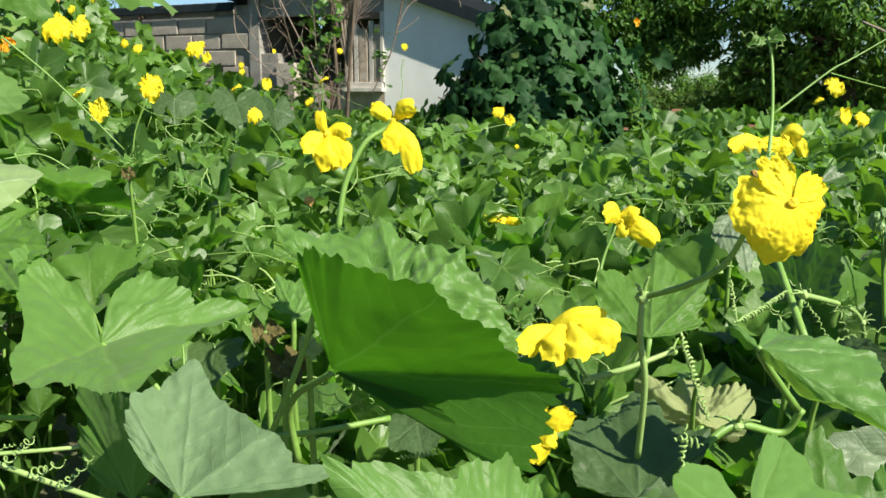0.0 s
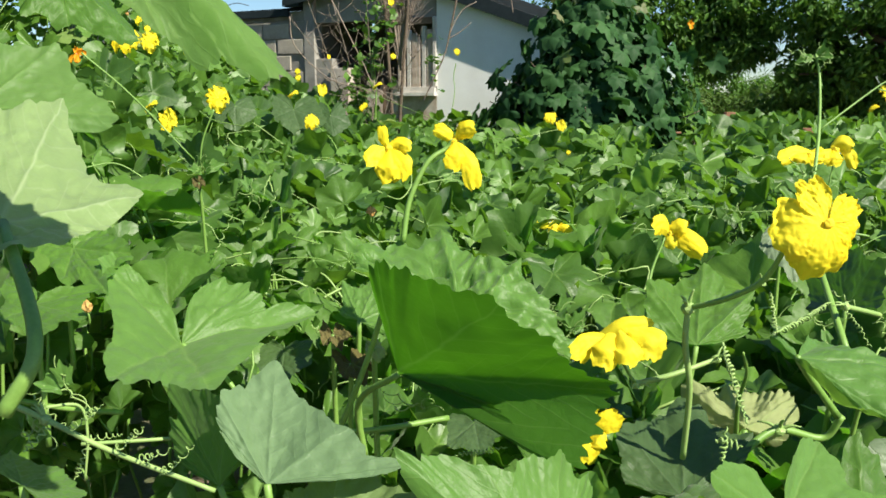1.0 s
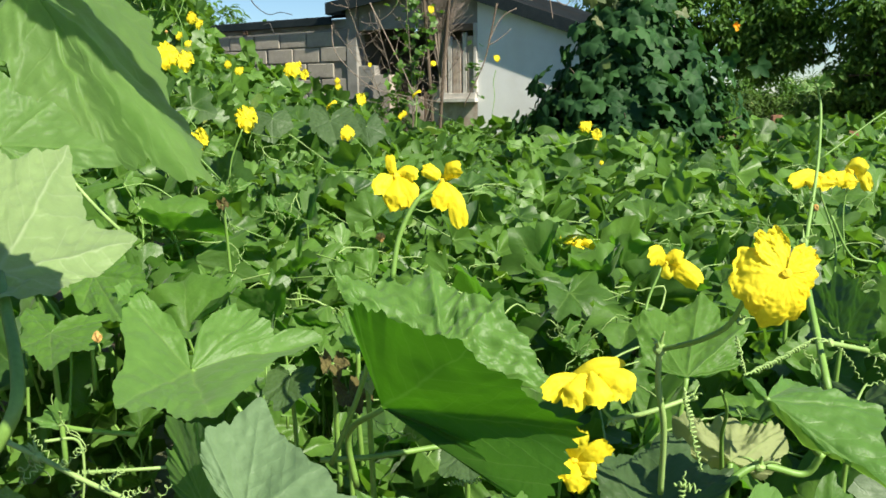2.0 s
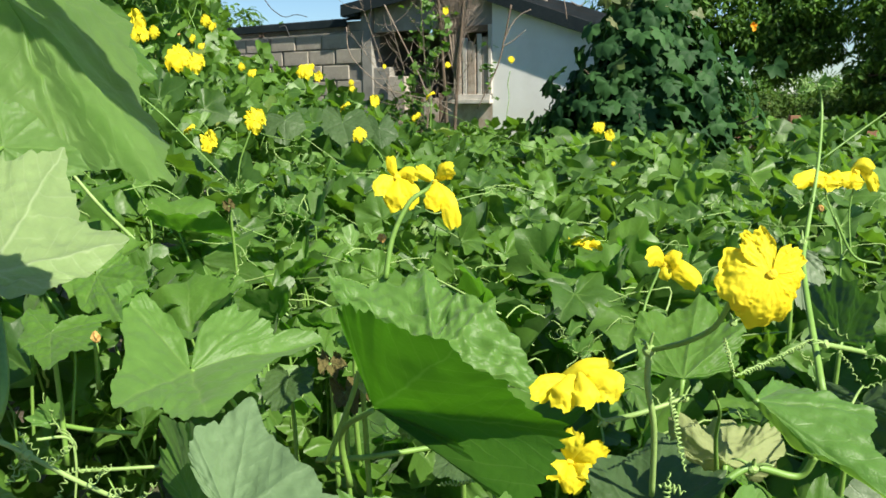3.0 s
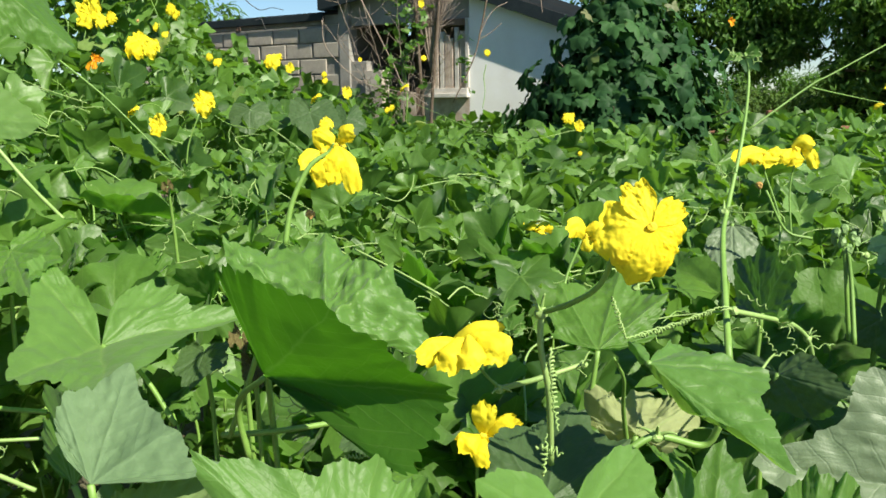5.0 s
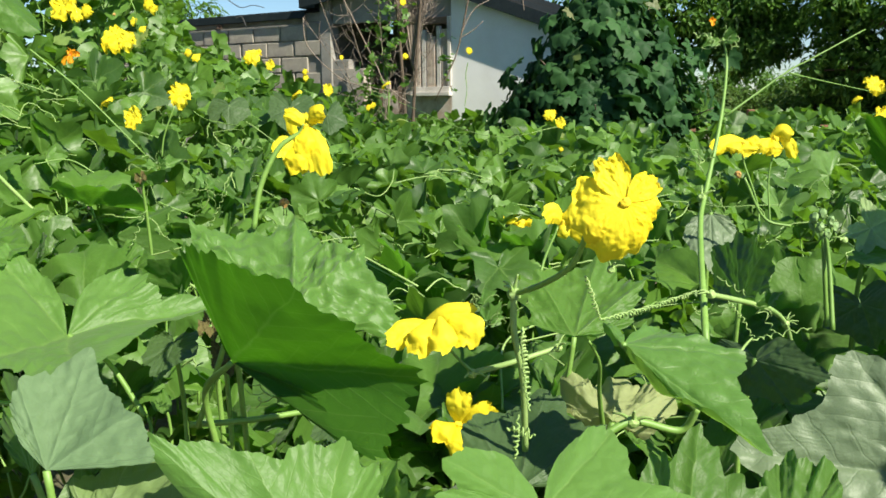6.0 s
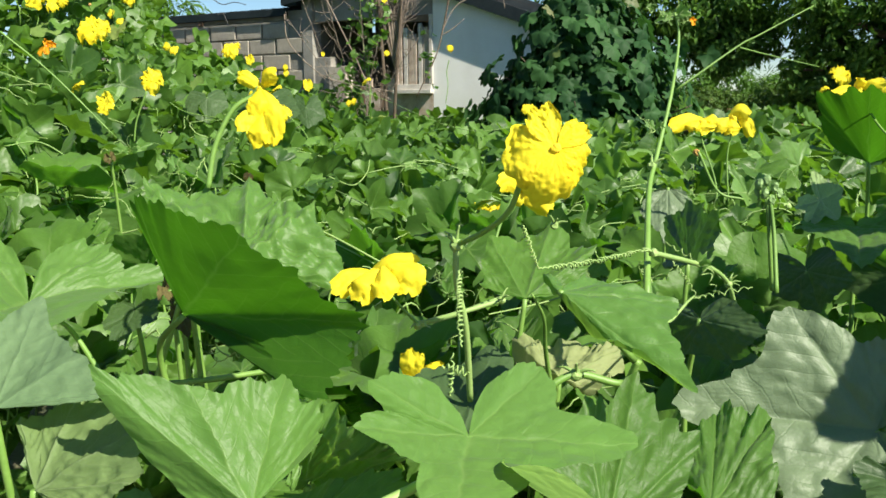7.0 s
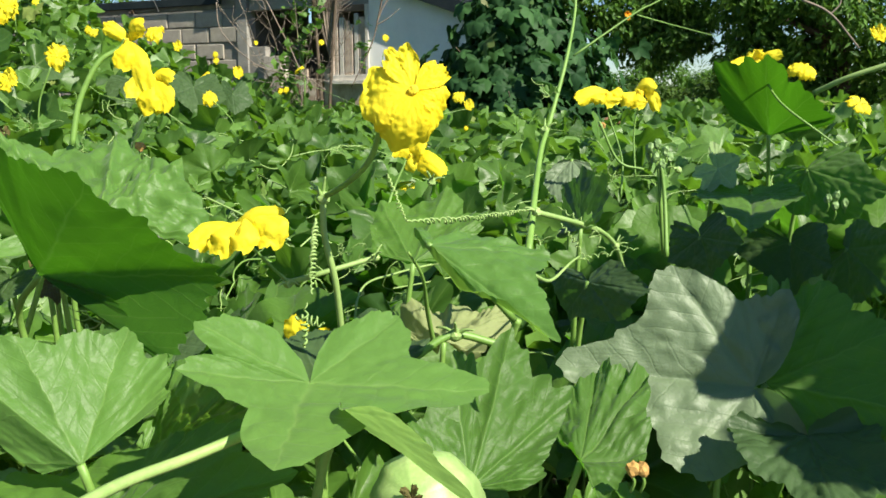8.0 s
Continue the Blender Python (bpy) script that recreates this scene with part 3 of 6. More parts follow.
def roof_sheet(xa, za, xb, zb, y0, y1, rise, parent, label):
    """A corrugated sheet between two eave ends, rising by rise towards the back."""
    bm = bmesh.new()
    n = 50
    rows = []
    for y, up in ((y0, 0.0), (y1, rise)):
        rows.append([bm.verts.new((xa + (xb - xa) * i / n, y, za + (zb - za) * i / n + up + 0.012 * (i % 2))) for i in range(n + 1)])
    for i in range(n):
        bm.faces.new((rows[0][i], rows[0][i + 1], rows[1][i + 1], rows[1][i]))
    bmesh.ops.solidify(bm, geom=bm.faces[:], thickness=0.02)
    part("roof_sheet", bm, M_ROOF, parent, label)


def make_house():
    house = empty("house", (0, 0, 0), "small concrete block and white plaster house with a dark roof", "house")
    door = empty("door_1", (0, 0, 0), "doorway half closed by weathered brown boards", "door", kind="structure")
    window = empty("window_1", (0, 0, 0), "boarded window with flaking upright slats in a pale frame", "window", kind="structure")
    for ob in (house, door, window):
        ob.matrix_world = HOUSE
    # the low wing: mortar core with blocks standing proud of it
    core = slab("wing_wall", (-6.2, 0.012, 0), (-1.86, 0.16, 2.235), M_MORTAR, house, "grey mortar core of the block wall")
    forms = []
    for length in (0.435, 0.415, 0.428):
        bm = box_bm((length, 0.024, 0.184), (0, 0, 0), 0.009)
        me = bpy.data.meshes.new("block")
        bm.to_mesh(me)
        bm.free()
        me.materials.append(M_BLOCK)
        forms.append(me)
    rng = random.Random(4)
    for row in range(11):
        z = 0.115 + 0.2 * row
        x = -5.95 + (0.225 if row % 2 else 0.0)
        while x < -2.08:
            b = new("block", forms[rng.randrange(3)])
            b.parent = core
            b.location = (x + rng.uniform(-0.008, 0.008), 0.002 + rng.uniform(-0.008, 0.005), z + rng.uniform(-0.006, 0.006))
            b.rotation_euler = (0, rng.uniform(-0.015, 0.015), 0)
            x += 0.455
    slab("top_board", (-6.2, 0.03, 2.24), (-1.86, 0.10, 2.36), M_CONCRETE, house, "shaded grey band below the eave")
    roof_sheet(-6.4, 2.385, -1.87, 2.385, -0.03, 3.2, 0.35, house, "dark corrugated sheet roof of the low wing")
    slab("fascia", (-6.4, -0.06, 2.29), (-2.07, -0.032, 2.38), M_FASCIA, house)
    slab("step_board", (-2.08, -0.12, 2.40), (-1.863, 0.10, 2.525), M_FASCIA, house)
    slab("rafter_end", (-3.62, -0.05, 2.235), (-3.58, 0.02, 2.285), M_WOOD_DARK, house)
    # the main house
    slab("corner_post", (-1.86, -0.02, 0), (-1.70, 0.16, 2.55), M_CONCRETE, house, "stained concrete corner post")
    slab("side_wall", (-1.70, 0.01, 0), (-1.45, 0.16, 1.76), M_CONCRETE, house, "bare concrete wall beside the door")
    plate("upper_wall", [(-1.69, 2.20), (0.04, 2.20), (0.04, 2.56), (-0.45, 2.72), (-1.69, 2.57)], 0.03, 0.16, M_CONCRETE, house)
    slab("inner_wall", (-1.70, 1.4, 0), (0.04, 1.5, 2.6), M_DARK, house)
    slab("inner_side", (-2.0, 0.16, 0), (-1.74, 1.4, 2.53), M_DARK, house)
    slab("inner_side", (0.06, 0.16, 0), (0.14, 1.4, 2.5), M_DARK, house)
    slab("back_wall", (-6.2, 3.0, 0), (1.42, 3.15, 2.3), M_CONCRETE, house)
    slab("end_wall", (-6.2, 0.16, 0), (-6.05, 3.0, 2.3), M_CONCRETE, house)
    slab("pier", (-1.45, -0.04, 0), (-1.19, 0.12, 1.64), M_PIER, house, "pale plastered stub of a pier")
    x, k = -1.185, 0
    while x < -0.50:
        slab("board", (x, 0.03, 0.05), (x + 0.108, 0.06 + 0.008 * (k % 2), 1.36 + 0.06 * ((k * 7) % 3)), (M_WOOD, M_WOOD_DARK, M_WOOD)[k % 3], door)
        x += 0.114
        k += 1
    x, k = -0.43, 0
    while x < 0.0:
        slab("slat", (x, -0.005, 1.40), (x + 0.046 + 0.012 * (k % 3), 0.02 + 0.014 * (k % 2), 2.10 - 0.04 * ((k * 5) % 4)), (M_WOOD, M_WOOD_PALE, M_WOOD)[k % 3], window)
        x += 0.068
        k += 1
    slab("window_frame", (-0.45, -0.03, 1.34), (0.03, 0.03, 1.40), M_WOOD_PALE, window)
    slab("window_frame", (0.0, -0.025, 1.40), (0.045, 0.03, 2.20), M_WOOD_PALE, window)
    slab("window_frame", (-0.475, -0.025, 1.40), (-0.435, 0.03, 2.20), M_WOOD, window)
    slab("window_frame", (-0.435, -0.02, 2.12), (0.0, 0.03, 2.20), M_WOOD_DARK, window)
    slab("window_sill", (-0.49, -0.07, 1.29), (0.045, 0.03, 1.34), M_WOOD_PALE, window)
    slab("lower_panel", (-0.48, 0.0, 0.0), (0.04, 0.05, 1.29), M_WOOD, window, "warped boards below the sill")
    plate("gable_wall", [(0.045, 0), (1.45, 0), (1.45, 2.03), (0.045, 2.54)], 0.0, 0.15, M_WHITE, house, "white plastered wall")
    slab("end_wall", (1.30, 0.15, 0), (1.45, 3.0, 2.0), M_WHITE, house)
    for xa, za, xb, zb in ((-2.10, 2.53, -0.45, 2.745), (-0.45, 2.745, 1.75, 1.965)):
        roof_sheet(xa, za, xb, zb, -0.100, 3.4, 0.0, house, "dark rusting corrugated roof sheet")
        plate("bargeboard", [(xa, za - 0.12), (xb, zb - 0.12), (xb, zb + 0.025), (xa, za + 0.025)], -0.130, -0.102, M_FASCIA, house)
    return house


make_house()


def make_fence():
    fence = empty("fence", (0, 0, 0), "low rusty brown fence with a square post", "fence")
    slab("post", (3.36, 12.95, 0), (3.50, 13.09, 1.05), M_RUST, fence)
    slab("rail", (2.3, 13.0, 0.74), (3.36, 13.05, 0.86), M_RUST, fence)
    slab("rail", (3.50, 13.0, 0.70), (5.0, 13.05, 0.82), M_RUST, fence)


make_fence()


# ---- trees and the shrub ----
def simple_leaf(length, width, bend=0.25):
    """Eight triangles in leaf space: grows along +x."""
    v = []
    for i, (u, w) in enumerate(((0, 0.15), (0.42, 1.0), (1.0, 0.05))):
        z = -bend * u * u
        v += [(u, -w * width / 2 / length, z + 0.05), (u, 0, z), (u, w * width / 2 / length, z + 0.05)]
    f = []
    for i in range(2):
        for k in range(2):
            a = i * 3 + k
            f.append((a, a + 3, a + 4, a + 1))
    return np.array(v) * length, f


def broad_leaf(length):
    """A five-lobed leaf of about thirty triangles for the shrub, its stalk end at the origin."""
    v, f, _ = leaf_mesh([(-0.33 * length, -0.7 * length, 0.02), (0.5 * length, -0.72 * length, -0.05 * length), (length, 0, -0.12 * length), (0.5 * length, 0.72 * length, -0.05 * length), (-0.33 * length, 0.7 * length, 0.02)],
                        lobes=0.30, teeth=0.0, pucker=0.08, wave=0.10, droop=0.40, around=24, rings=3, quilt=0.0)
    return np.array(v), f


def scatter(name, base_v, base_f, spots, mat, parent=None, label=""):
    """Many leaves joined into one mesh; spots holds (place, normal, direction, size)."""
    base_v = np.asarray(base_v)
    nv = len(base_v)
    verts = np.empty((len(spots) * nv, 3))
    faces = []
    for i, (p, n, d, s) in enumerate(spots):
        n = n / np.linalg.norm(n)
        x = d - n * np.dot(n, d)
        x = x / (np.linalg.norm(x) + 1e-9)
        y = np.cross(n, x)
        verts[i * nv:(i + 1) * nv] = p + s * (base_v[:, :1] * x + base_v[:, 1:2] * y + base_v[:, 2:] * n)
        o = i * nv
        faces += [tuple(o + q for q in face) for face in base_f]
    ob = link_mesh(name, verts, faces, mat, parent, label)
    return ob


def crown_spots(rng, blobs, count, size, lift=0.5):
    """Leaves on and within a handful of overlapping clumps, thinning at the rim."""
    spots = []
    clumps = []
    for cx, cy, cz, r, flat in blobs:
        clumps.append((cx, cy, cz, r * 0.85, flat))
        for _ in range(16):
            d = np.array((rng.gauss(0, 1), rng.gauss(-0.25, 1), rng.gauss(0.1, 1)))
            d = d / np.linalg.norm(d) * r * rng.uniform(0.6, 1.0)
            clumps.append((cx + d[0], cy + d[1], cz + d[2] * flat, r * rng.uniform(0.18, 0.36), 0.75))
    blobs = clumps
    weights = [b[3] ** 1.7 for b in blobs]
    for _ in range(count):
        cx, cy, cz, r, flat = rng.choices(blobs, weights)[0]
        d = np.array((rng.gauss(0, 1), rng.gauss(0, 1), rng.gauss(0, 1)))
        d /= np.linalg.norm(d)
        k = r * (0.55 + 0.55 * rng.random() ** 0.7)
        k *= 1 + 0.28 * noise.noise(Vector((d[0] * 2.4 + cx, d[1] * 2.4 + cy, d[2] * 2.4 + cz)))
        p = np.array((cx, cy, cz)) + k * d * np.array((1, 1, flat))
        n = d * 0.8 + np.array((rng.uniform(-0.6, 0.6), rng.uniform(-0.6, 0.6), lift + rng.uniform(-0.4, 0.6)))
        w = np.array((rng.uniform(-1, 1), rng.uniform(-1, 1), rng.uniform(-1.1, 0.2))) + 0.5 * d
        spots.append((p, n, w, size * rng.uniform(0.65, 1.25)))
    return spots


def make_tree(label, root, trunk_top, r, blobs, count, leaf_size, mat, seed, category="tree", narrow=0.42):
    rng = random.Random(seed)
    tree = empty("tree", root, label, category)
    base = np.array(root)
    tube("trunk", [root, [(a + b) / 2 + rng.uniform(-0.1, 0.1) for a, b in zip(root, trunk_top)], trunk_top], r, r * 0.55, M_BARK, tree, sides=10, lumps=0.08)
    for b in blobs:
        mid = [trunk_top[i] * 0.5 + b[i] * 0.5 + rng.uniform(-0.2, 0.2) for i in range(3)]
        tube("limb", [trunk_top, mid, b[:3]], r * 0.4, r * 0.08, M_BARK, tree, sides=6)
    v, f = simple_leaf(1.0, narrow)
    spots = [(p - base, n, d, s) for p, n, d, s in crown_spots(rng, blobs, count, leaf_size)]
    crown = scatter("crown", v, f, spots, mat, tree)
    tagged(crown, kind="stuff")
    return tree


# a wide dark tree behind the fence, with hanging outer boughs
make_tree("tall dark green fruit tree with dense narrow leaves", (2.3, 15.5, 0), (2.4, 15.5, 2.4), 0.16,
          [(1.5, 14.6, 2.9, 1.0, 0.8), (2.5, 14.4, 2.75, 0.75, 0.8), (3.4, 14.2, 2.65, 0.75, 0.85), (4.1, 14.6, 2.9, 0.9, 0.8), (3.0, 15.2, 3.7, 1.3, 0.7), (1.4, 15.4, 2.2, 1.0, 0.9), (3.75, 14.2, 2.0, 0.42, 1.0), (3.3, 14.2, 1.95, 0.35, 1.2), (2.2, 15.2, 1.4, 0.8, 1.0), (3.0, 14.3, 2.1, 0.5, 0.9), (3.5, 14.3, 2.2, 0.55, 0.9), (4.0, 14.3, 2.15, 0.5, 0.9)],
          26000, 0.125, M_TREE, 11)
make_tree("broad dark green tree overhanging the field's edge", (6.6, 14.0, 0), (6.3, 14.0, 2.0), 0.2,
          [(5.0, 14.0, 1.75, 0.75, 0.9), (5.8, 13.2, 2.2, 1.0, 0.9), (5.2, 13.6, 2.75, 0.9, 0.8), (6.9, 13.4, 2.6, 1.4, 0.9), (6.2, 14.3, 1.2, 1.0, 0.9), (7.4, 14.0, 3.6, 1.6, 0.7), (5.0, 14.3, 1.1, 0.7, 0.9), (7.4, 14.3, 1.4, 1.2, 0.9), (5.5, 14.2, 1.5, 0.8, 1.0), (4.75, 13.6, 2.2, 0.5, 1.0), (4.55, 13.5, 1.6, 0.42, 1.0), (4.6, 13.5, 2.6, 0.6, 0.9), (4.5, 14.2, 1.0, 0.5, 1.0), (5.6, 13.8, 3.6, 1.0, 0.8), (4.9, 14.3, 0.9, 0.7, 0.8), (5.8, 14.3, 0.9, 0.8, 0.8), (6.8, 14.3, 0.9, 0.8, 0.8)],
          34000, 0.125, M_TREE, 12)
make_tree("far tree behind the house with light green leaves", (5.2, 22, 0), (5.1, 22, 1.0), 0.2,
          [(4.6, 22, 1.2, 0.85, 0.9), (5.5, 22, 1.35, 0.95, 0.9), (3.8, 22.4, 1.1, 0.75, 0.8), (3.0, 22.4, 1.2, 0.8, 0.8), (6.6, 22, 1.2, 0.9, 0.8), (7.8, 22, 1.1, 0.9, 0.8)], 20000, 0.11, M_TREE, 13)
make_tree("low sunlit thicket beyond the fence", (4.2, 19.5, 0), (4.2, 19.5, 0.5), 0.1,
          [(2.2, 19.5, 0.77, 0.8, 0.8), (3.3, 19.5, 0.72, 0.85, 0.85), (4.3, 19.5, 0.77, 0.85, 0.85), (5.4, 19.5, 0.72, 0.9, 0.8), (6.6, 19.5, 0.77, 1.0, 0.8), (8.0, 19.5, 0.82, 1.1, 0.8), (9.6, 19.5, 0.92, 1.2, 0.8)], 20000, 0.11, M_TREE_LIGHT, 15, category="bushes")
make_tree("tree showing above the roof of the low wing", (-6.3, 19, 0), (-6.3, 19, 2.2), 0.15,
          [(-6.0, 19, 2.75, 0.45, 0.7), (-7.2, 19, 3.0, 0.9, 0.7)], 1500, 0.16, M_TREE, 14)


def make_shrub():
    """A tall shrub: forked branches in a broad cone, lobed leaves hanging outwards in tiers, open and dim inside."""
    rng = random.Random(21)
    root = np.array((0.93, 8.5, 0.0))
    shrub = empty("shrub", tuple(root), "tall dark green shrub with large lobed leaves before the white wall", "shrub")
    spots = []
    for k in range(64):
        a = k * 2.399
        z = 0.85 + 1.42 * (k / 63)
        reach = 1.02 * (1 - max(0.0, z - 1.15) / 1.20) ** 0.80 * rng.uniform(0.80, 1.08)
        tip = root + np.array((math.cos(a) * reach, math.sin(a) * reach * 0.8, z))
        if k % 2:
            tube("branch", [tuple(root), tuple(root + np.array((0.25 * math.cos(a) * reach, 0.25 * math.sin(a) * reach, z * 0.68))), tuple(tip)], 0.020, 0.005, M_BARK, shrub, sides=6)
        inward = root + np.array((0, 0, z * 0.8))
        for _ in range(36):
            t = rng.random() ** 0.45
            p = inward * (1 - t) + tip * t + np.array((rng.gauss(0, 0.10), rng.gauss(0, 0.10), rng.gauss(-0.05, 0.11)))
            out = p - root
            out[2] = 0
            out = out / (np.linalg.norm(out) + 1e-6)
            n = out * 0.75 + np.array((rng.gauss(0, 0.45), rng.gauss(0, 0.45), rng.uniform(0.1, 1.3)))
            d = out * 0.9 + np.array((rng.gauss(0, 0.7), rng.gauss(0, 0.7), -0.8))
            spots.append((p - root, n, d, rng.uniform(0.65, 1.25)))
    v, f = broad_leaf(0.135)
    tagged(scatter("foliage", v, f, spots, M_SHRUB, shrub), kind="stuff")
    crown = []
    for _ in range(46):
        h = rng.random()
        p = np.array((rng.gauss(0, 0.05 + 0.20 * (1 - h)), rng.gauss(-0.05, 0.05 + 0.15 * (1 - h)), 2.0 + 0.55 * h))
        crown.append((p, np.array((rng.gauss(0, 0.6), rng.gauss(-0.4, 0.5), 0.7)), np.array((rng.gauss(0, 1), rng.gauss(0, 1), -0.5)), rng.uniform(0.5, 0.95)))
    tagged(scatter("young_foliage", v, f, crown, M_SHRUB_YOUNG, shrub, "pale reddish young leaves at the top"), kind="stuff")


make_shrub()


def make_dead_bush(name, root, count, spread, height, seed, r=0.012, label="leafless brown bush of thin dry twigs"):
    rng = random.Random(seed)
    bush = empty(name, root, label, "bush")
    base = np.array(root)
    for k in range(count):
        a = rng.uniform(-1, 1)
        top = (root[0] + a * spread, root[1] + rng.uniform(-0.25, 0.25), root[2] + height * rng.uniform(0.75, 1.1))
        mid = (root[0] + a * spread * 0.35 + rng.uniform(-0.05, 0.05), root[1], root[2] + height * 0.5)
        v, f = tube_data([q - base for q in spline([root, mid, top], 8)], r * rng.uniform(0.6, 1.1), r * 0.3, 5)
        line = spline([root, mid, top], 10)
        for t in range(6, 20):
            for _ in range(3):
                if rng.random() < 0.7:
                    q = line[t]
                    e = q + np.array((rng.uniform(-0.25, 0.25), rng.uniform(-0.12, 0.12), rng.uniform(0.03, 0.28)))
                    mid2 = (q + e) / 2 + np.array((rng.uniform(-0.03, 0.03), 0, -0.02))
                    v2, f2 = tube_data([w - base for w in spline([q, mid2, e], 4)], r * 0.34, r * 0.16, 4, offset=len(v))
                    v, f = v + v2, f + f2
        link_mesh("branch", v, f, M_TWIG, bush)
    return bush


make_dead_bush("dead_bush", (-1.00, 9.35, 1.55), 38, 0.60, 1.6, 31, r=0.0075)
make_dead_bush("dead_bush", (-1.35, 9.2, 0.0), 6, 0.85, 2.4, 32, r=0.008)
tube_post = empty("dead_tree", (-1.08, 9.3, 0), "bare forked dead tree before the house", "tree")
tube("trunk", [(-1.08, 9.3, 0), (-1.10, 9.3, 1.2), (-1.22, 9.3, 3.2)], 0.026, 0.014, M_BARK, tube_post)
tube("trunk", [(-1.04, 9.32, 0), (-1.0, 9.3, 1.2), (-0.82, 9.3, 3.2)], 0.024, 0.011, M_BARK, tube_post)


def make_climber():
    """Luffa climbing the dead trunks, in loose hanging tufts."""
    rng = random.Random(61)
    thing = empty("climbing_vine", (0, 0, 0), "luffa vine climbing a dead bush before the house", "vine")
    tube("stem", [(-1.3, 9.2, 0.6), (-1.25, 9.2, 1.4), (-1.35, 9.25, 2.1), (-1.22, 9.2, 3.0)], 0.008, 0.005, M_STEM, thing)
    spots = []
    for _ in range(190):
        z = rng.uniform(1.1, 3.0)
        x = -1.33 + 0.10 * math.sin(z * 4) + rng.gauss(0, 0.11)
        spots.append(any_leaf(rng, (x, 9.2 + rng.gauss(0, 0.08), z), 0.9, 0.04, 0.085))
    for _ in range(14):
        spots.append(any_leaf(rng, (-0.62 + rng.gauss(0, 0.05), 9.2, rng.uniform(1.3, 1.95)), 0.9, 0.035, 0.06))
    v, f, uv = leaf_kind(300, 17, 3, 0.25)
    tagged(scatter("foliage", np.array(v), f, spots, M_CANOPY, thing), kind="stuff")


# ---- the vine field ----
def canopy_height(x, y):
    base = 0.83 + 0.030 * (y - 2.5) + 0.09 * noise.noise(Vector((x * 1.1, y * 1.1, 1))) + 0.09 * noise.noise(Vector((x * 2.9, y * 2.9, 7)))
    d = max(0.0, -x - (0.02 + 0.12 * y))
    base += 0.40 * d * d / (d + 0.15)
    t = min(1.0, max(0.0, (0.0 - 0.365 * y - x) / 0.6)) * min(1.0, max(0.0, (y - 4.2) / 1.0))
    return base + 1.15 * t * t * (3 - 2 * t)


def leaf_kind(seed, around, rings, lobes):
    rng = random.Random(seed)
    f = rng.choice((-0.25, 0.15, 0.45, 0.75)) + rng.uniform(-0.1, 0.1)
    return leaf_mesh([(-0.33, -0.72, f + 0.05), (0.52, -0.74, f * 0.8), (1.0, 0, -0.1), (0.52, 0.74, f + rng.uniform(-0.2, 0.2)), (-0.33, 0.72, f)],
                     lobes=lobes, teeth=0.045, pucker=0.10, wave=0.13, droop=rng.uniform(0.0, 0.4), around=around, rings=rings, seed=seed, quilt=0.0 if rings < 4 else 0.03)


def any_leaf(rng, p, spread, small, large):
    """A leaf at p, tilted by chance, rather towards the open side."""
    tilt = min(1.5, abs(rng.gauss(0.25, spread)))
    az = rng.gauss(-1.57, 1.5)
    n = np.array((math.cos(az) * math.sin(tilt), math.sin(az) * math.sin(tilt), math.cos(tilt)))
    a2 = rng.uniform(0, 6.283)
    d = np.array((math.cos(a2), math.sin(a2), rng.uniform(-0.5, 0.2)))
    return (np.array(p), n, d, small + (large - small) * rng.random() ** 1.4)


def vine_spots():
    rng = random.Random(77)
    spots = []
    tries = 0
    while len(spots) < 9500 and tries < 200000:
        tries += 1
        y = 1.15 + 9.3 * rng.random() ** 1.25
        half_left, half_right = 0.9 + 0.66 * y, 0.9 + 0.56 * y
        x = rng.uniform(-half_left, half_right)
        h = canopy_height(x, y)
        # bare spots between the runners
        if noise.noise(Vector((x * 4.2, y * 4.2, 3))) > 0.16 and rng.random() < 0.9:
            h -= 0.26
        z = h - rng.random() ** 1.5 * (0.34 + 0.05 * y)
        if y < 1.45 and z > 0.78 and -0.75 < x:
            continue
        spots.append(any_leaf(rng, (x, y, z), 0.85, 0.038 + 0.004 * y, 0.122 + 0.011 * y))
    # undergrowth below the large leaves in front
    for _ in range(380):
        spots.append(any_leaf(rng, (rng.uniform(-1.2, 1.5), rng.uniform(0.75, 1.6), rng.uniform(0.30, 0.74)), 0.6, 0.05, 0.11))
    spots = [q for q in spots if not (-0.95 < q[0][0] < -0.22 and q[0][1] < 1.32 and q[0][2] < 0.90 and int(q[0][0] * 9973) % 10 < 8)]
    # the steep side of the overgrown mound
    for _ in range(2200):
        y = rng.uniform(4.4, 9.0)
        x = -0.05 - 0.365 * y - rng.uniform(0, 1.2)
        z = rng.uniform(1.0, 2.9)
        spots.append(any_leaf(rng, (x - 0.15 * (z - 1.5), y, z), 0.8, 0.04, 0.10))
    return spots


make_climber()
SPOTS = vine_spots()


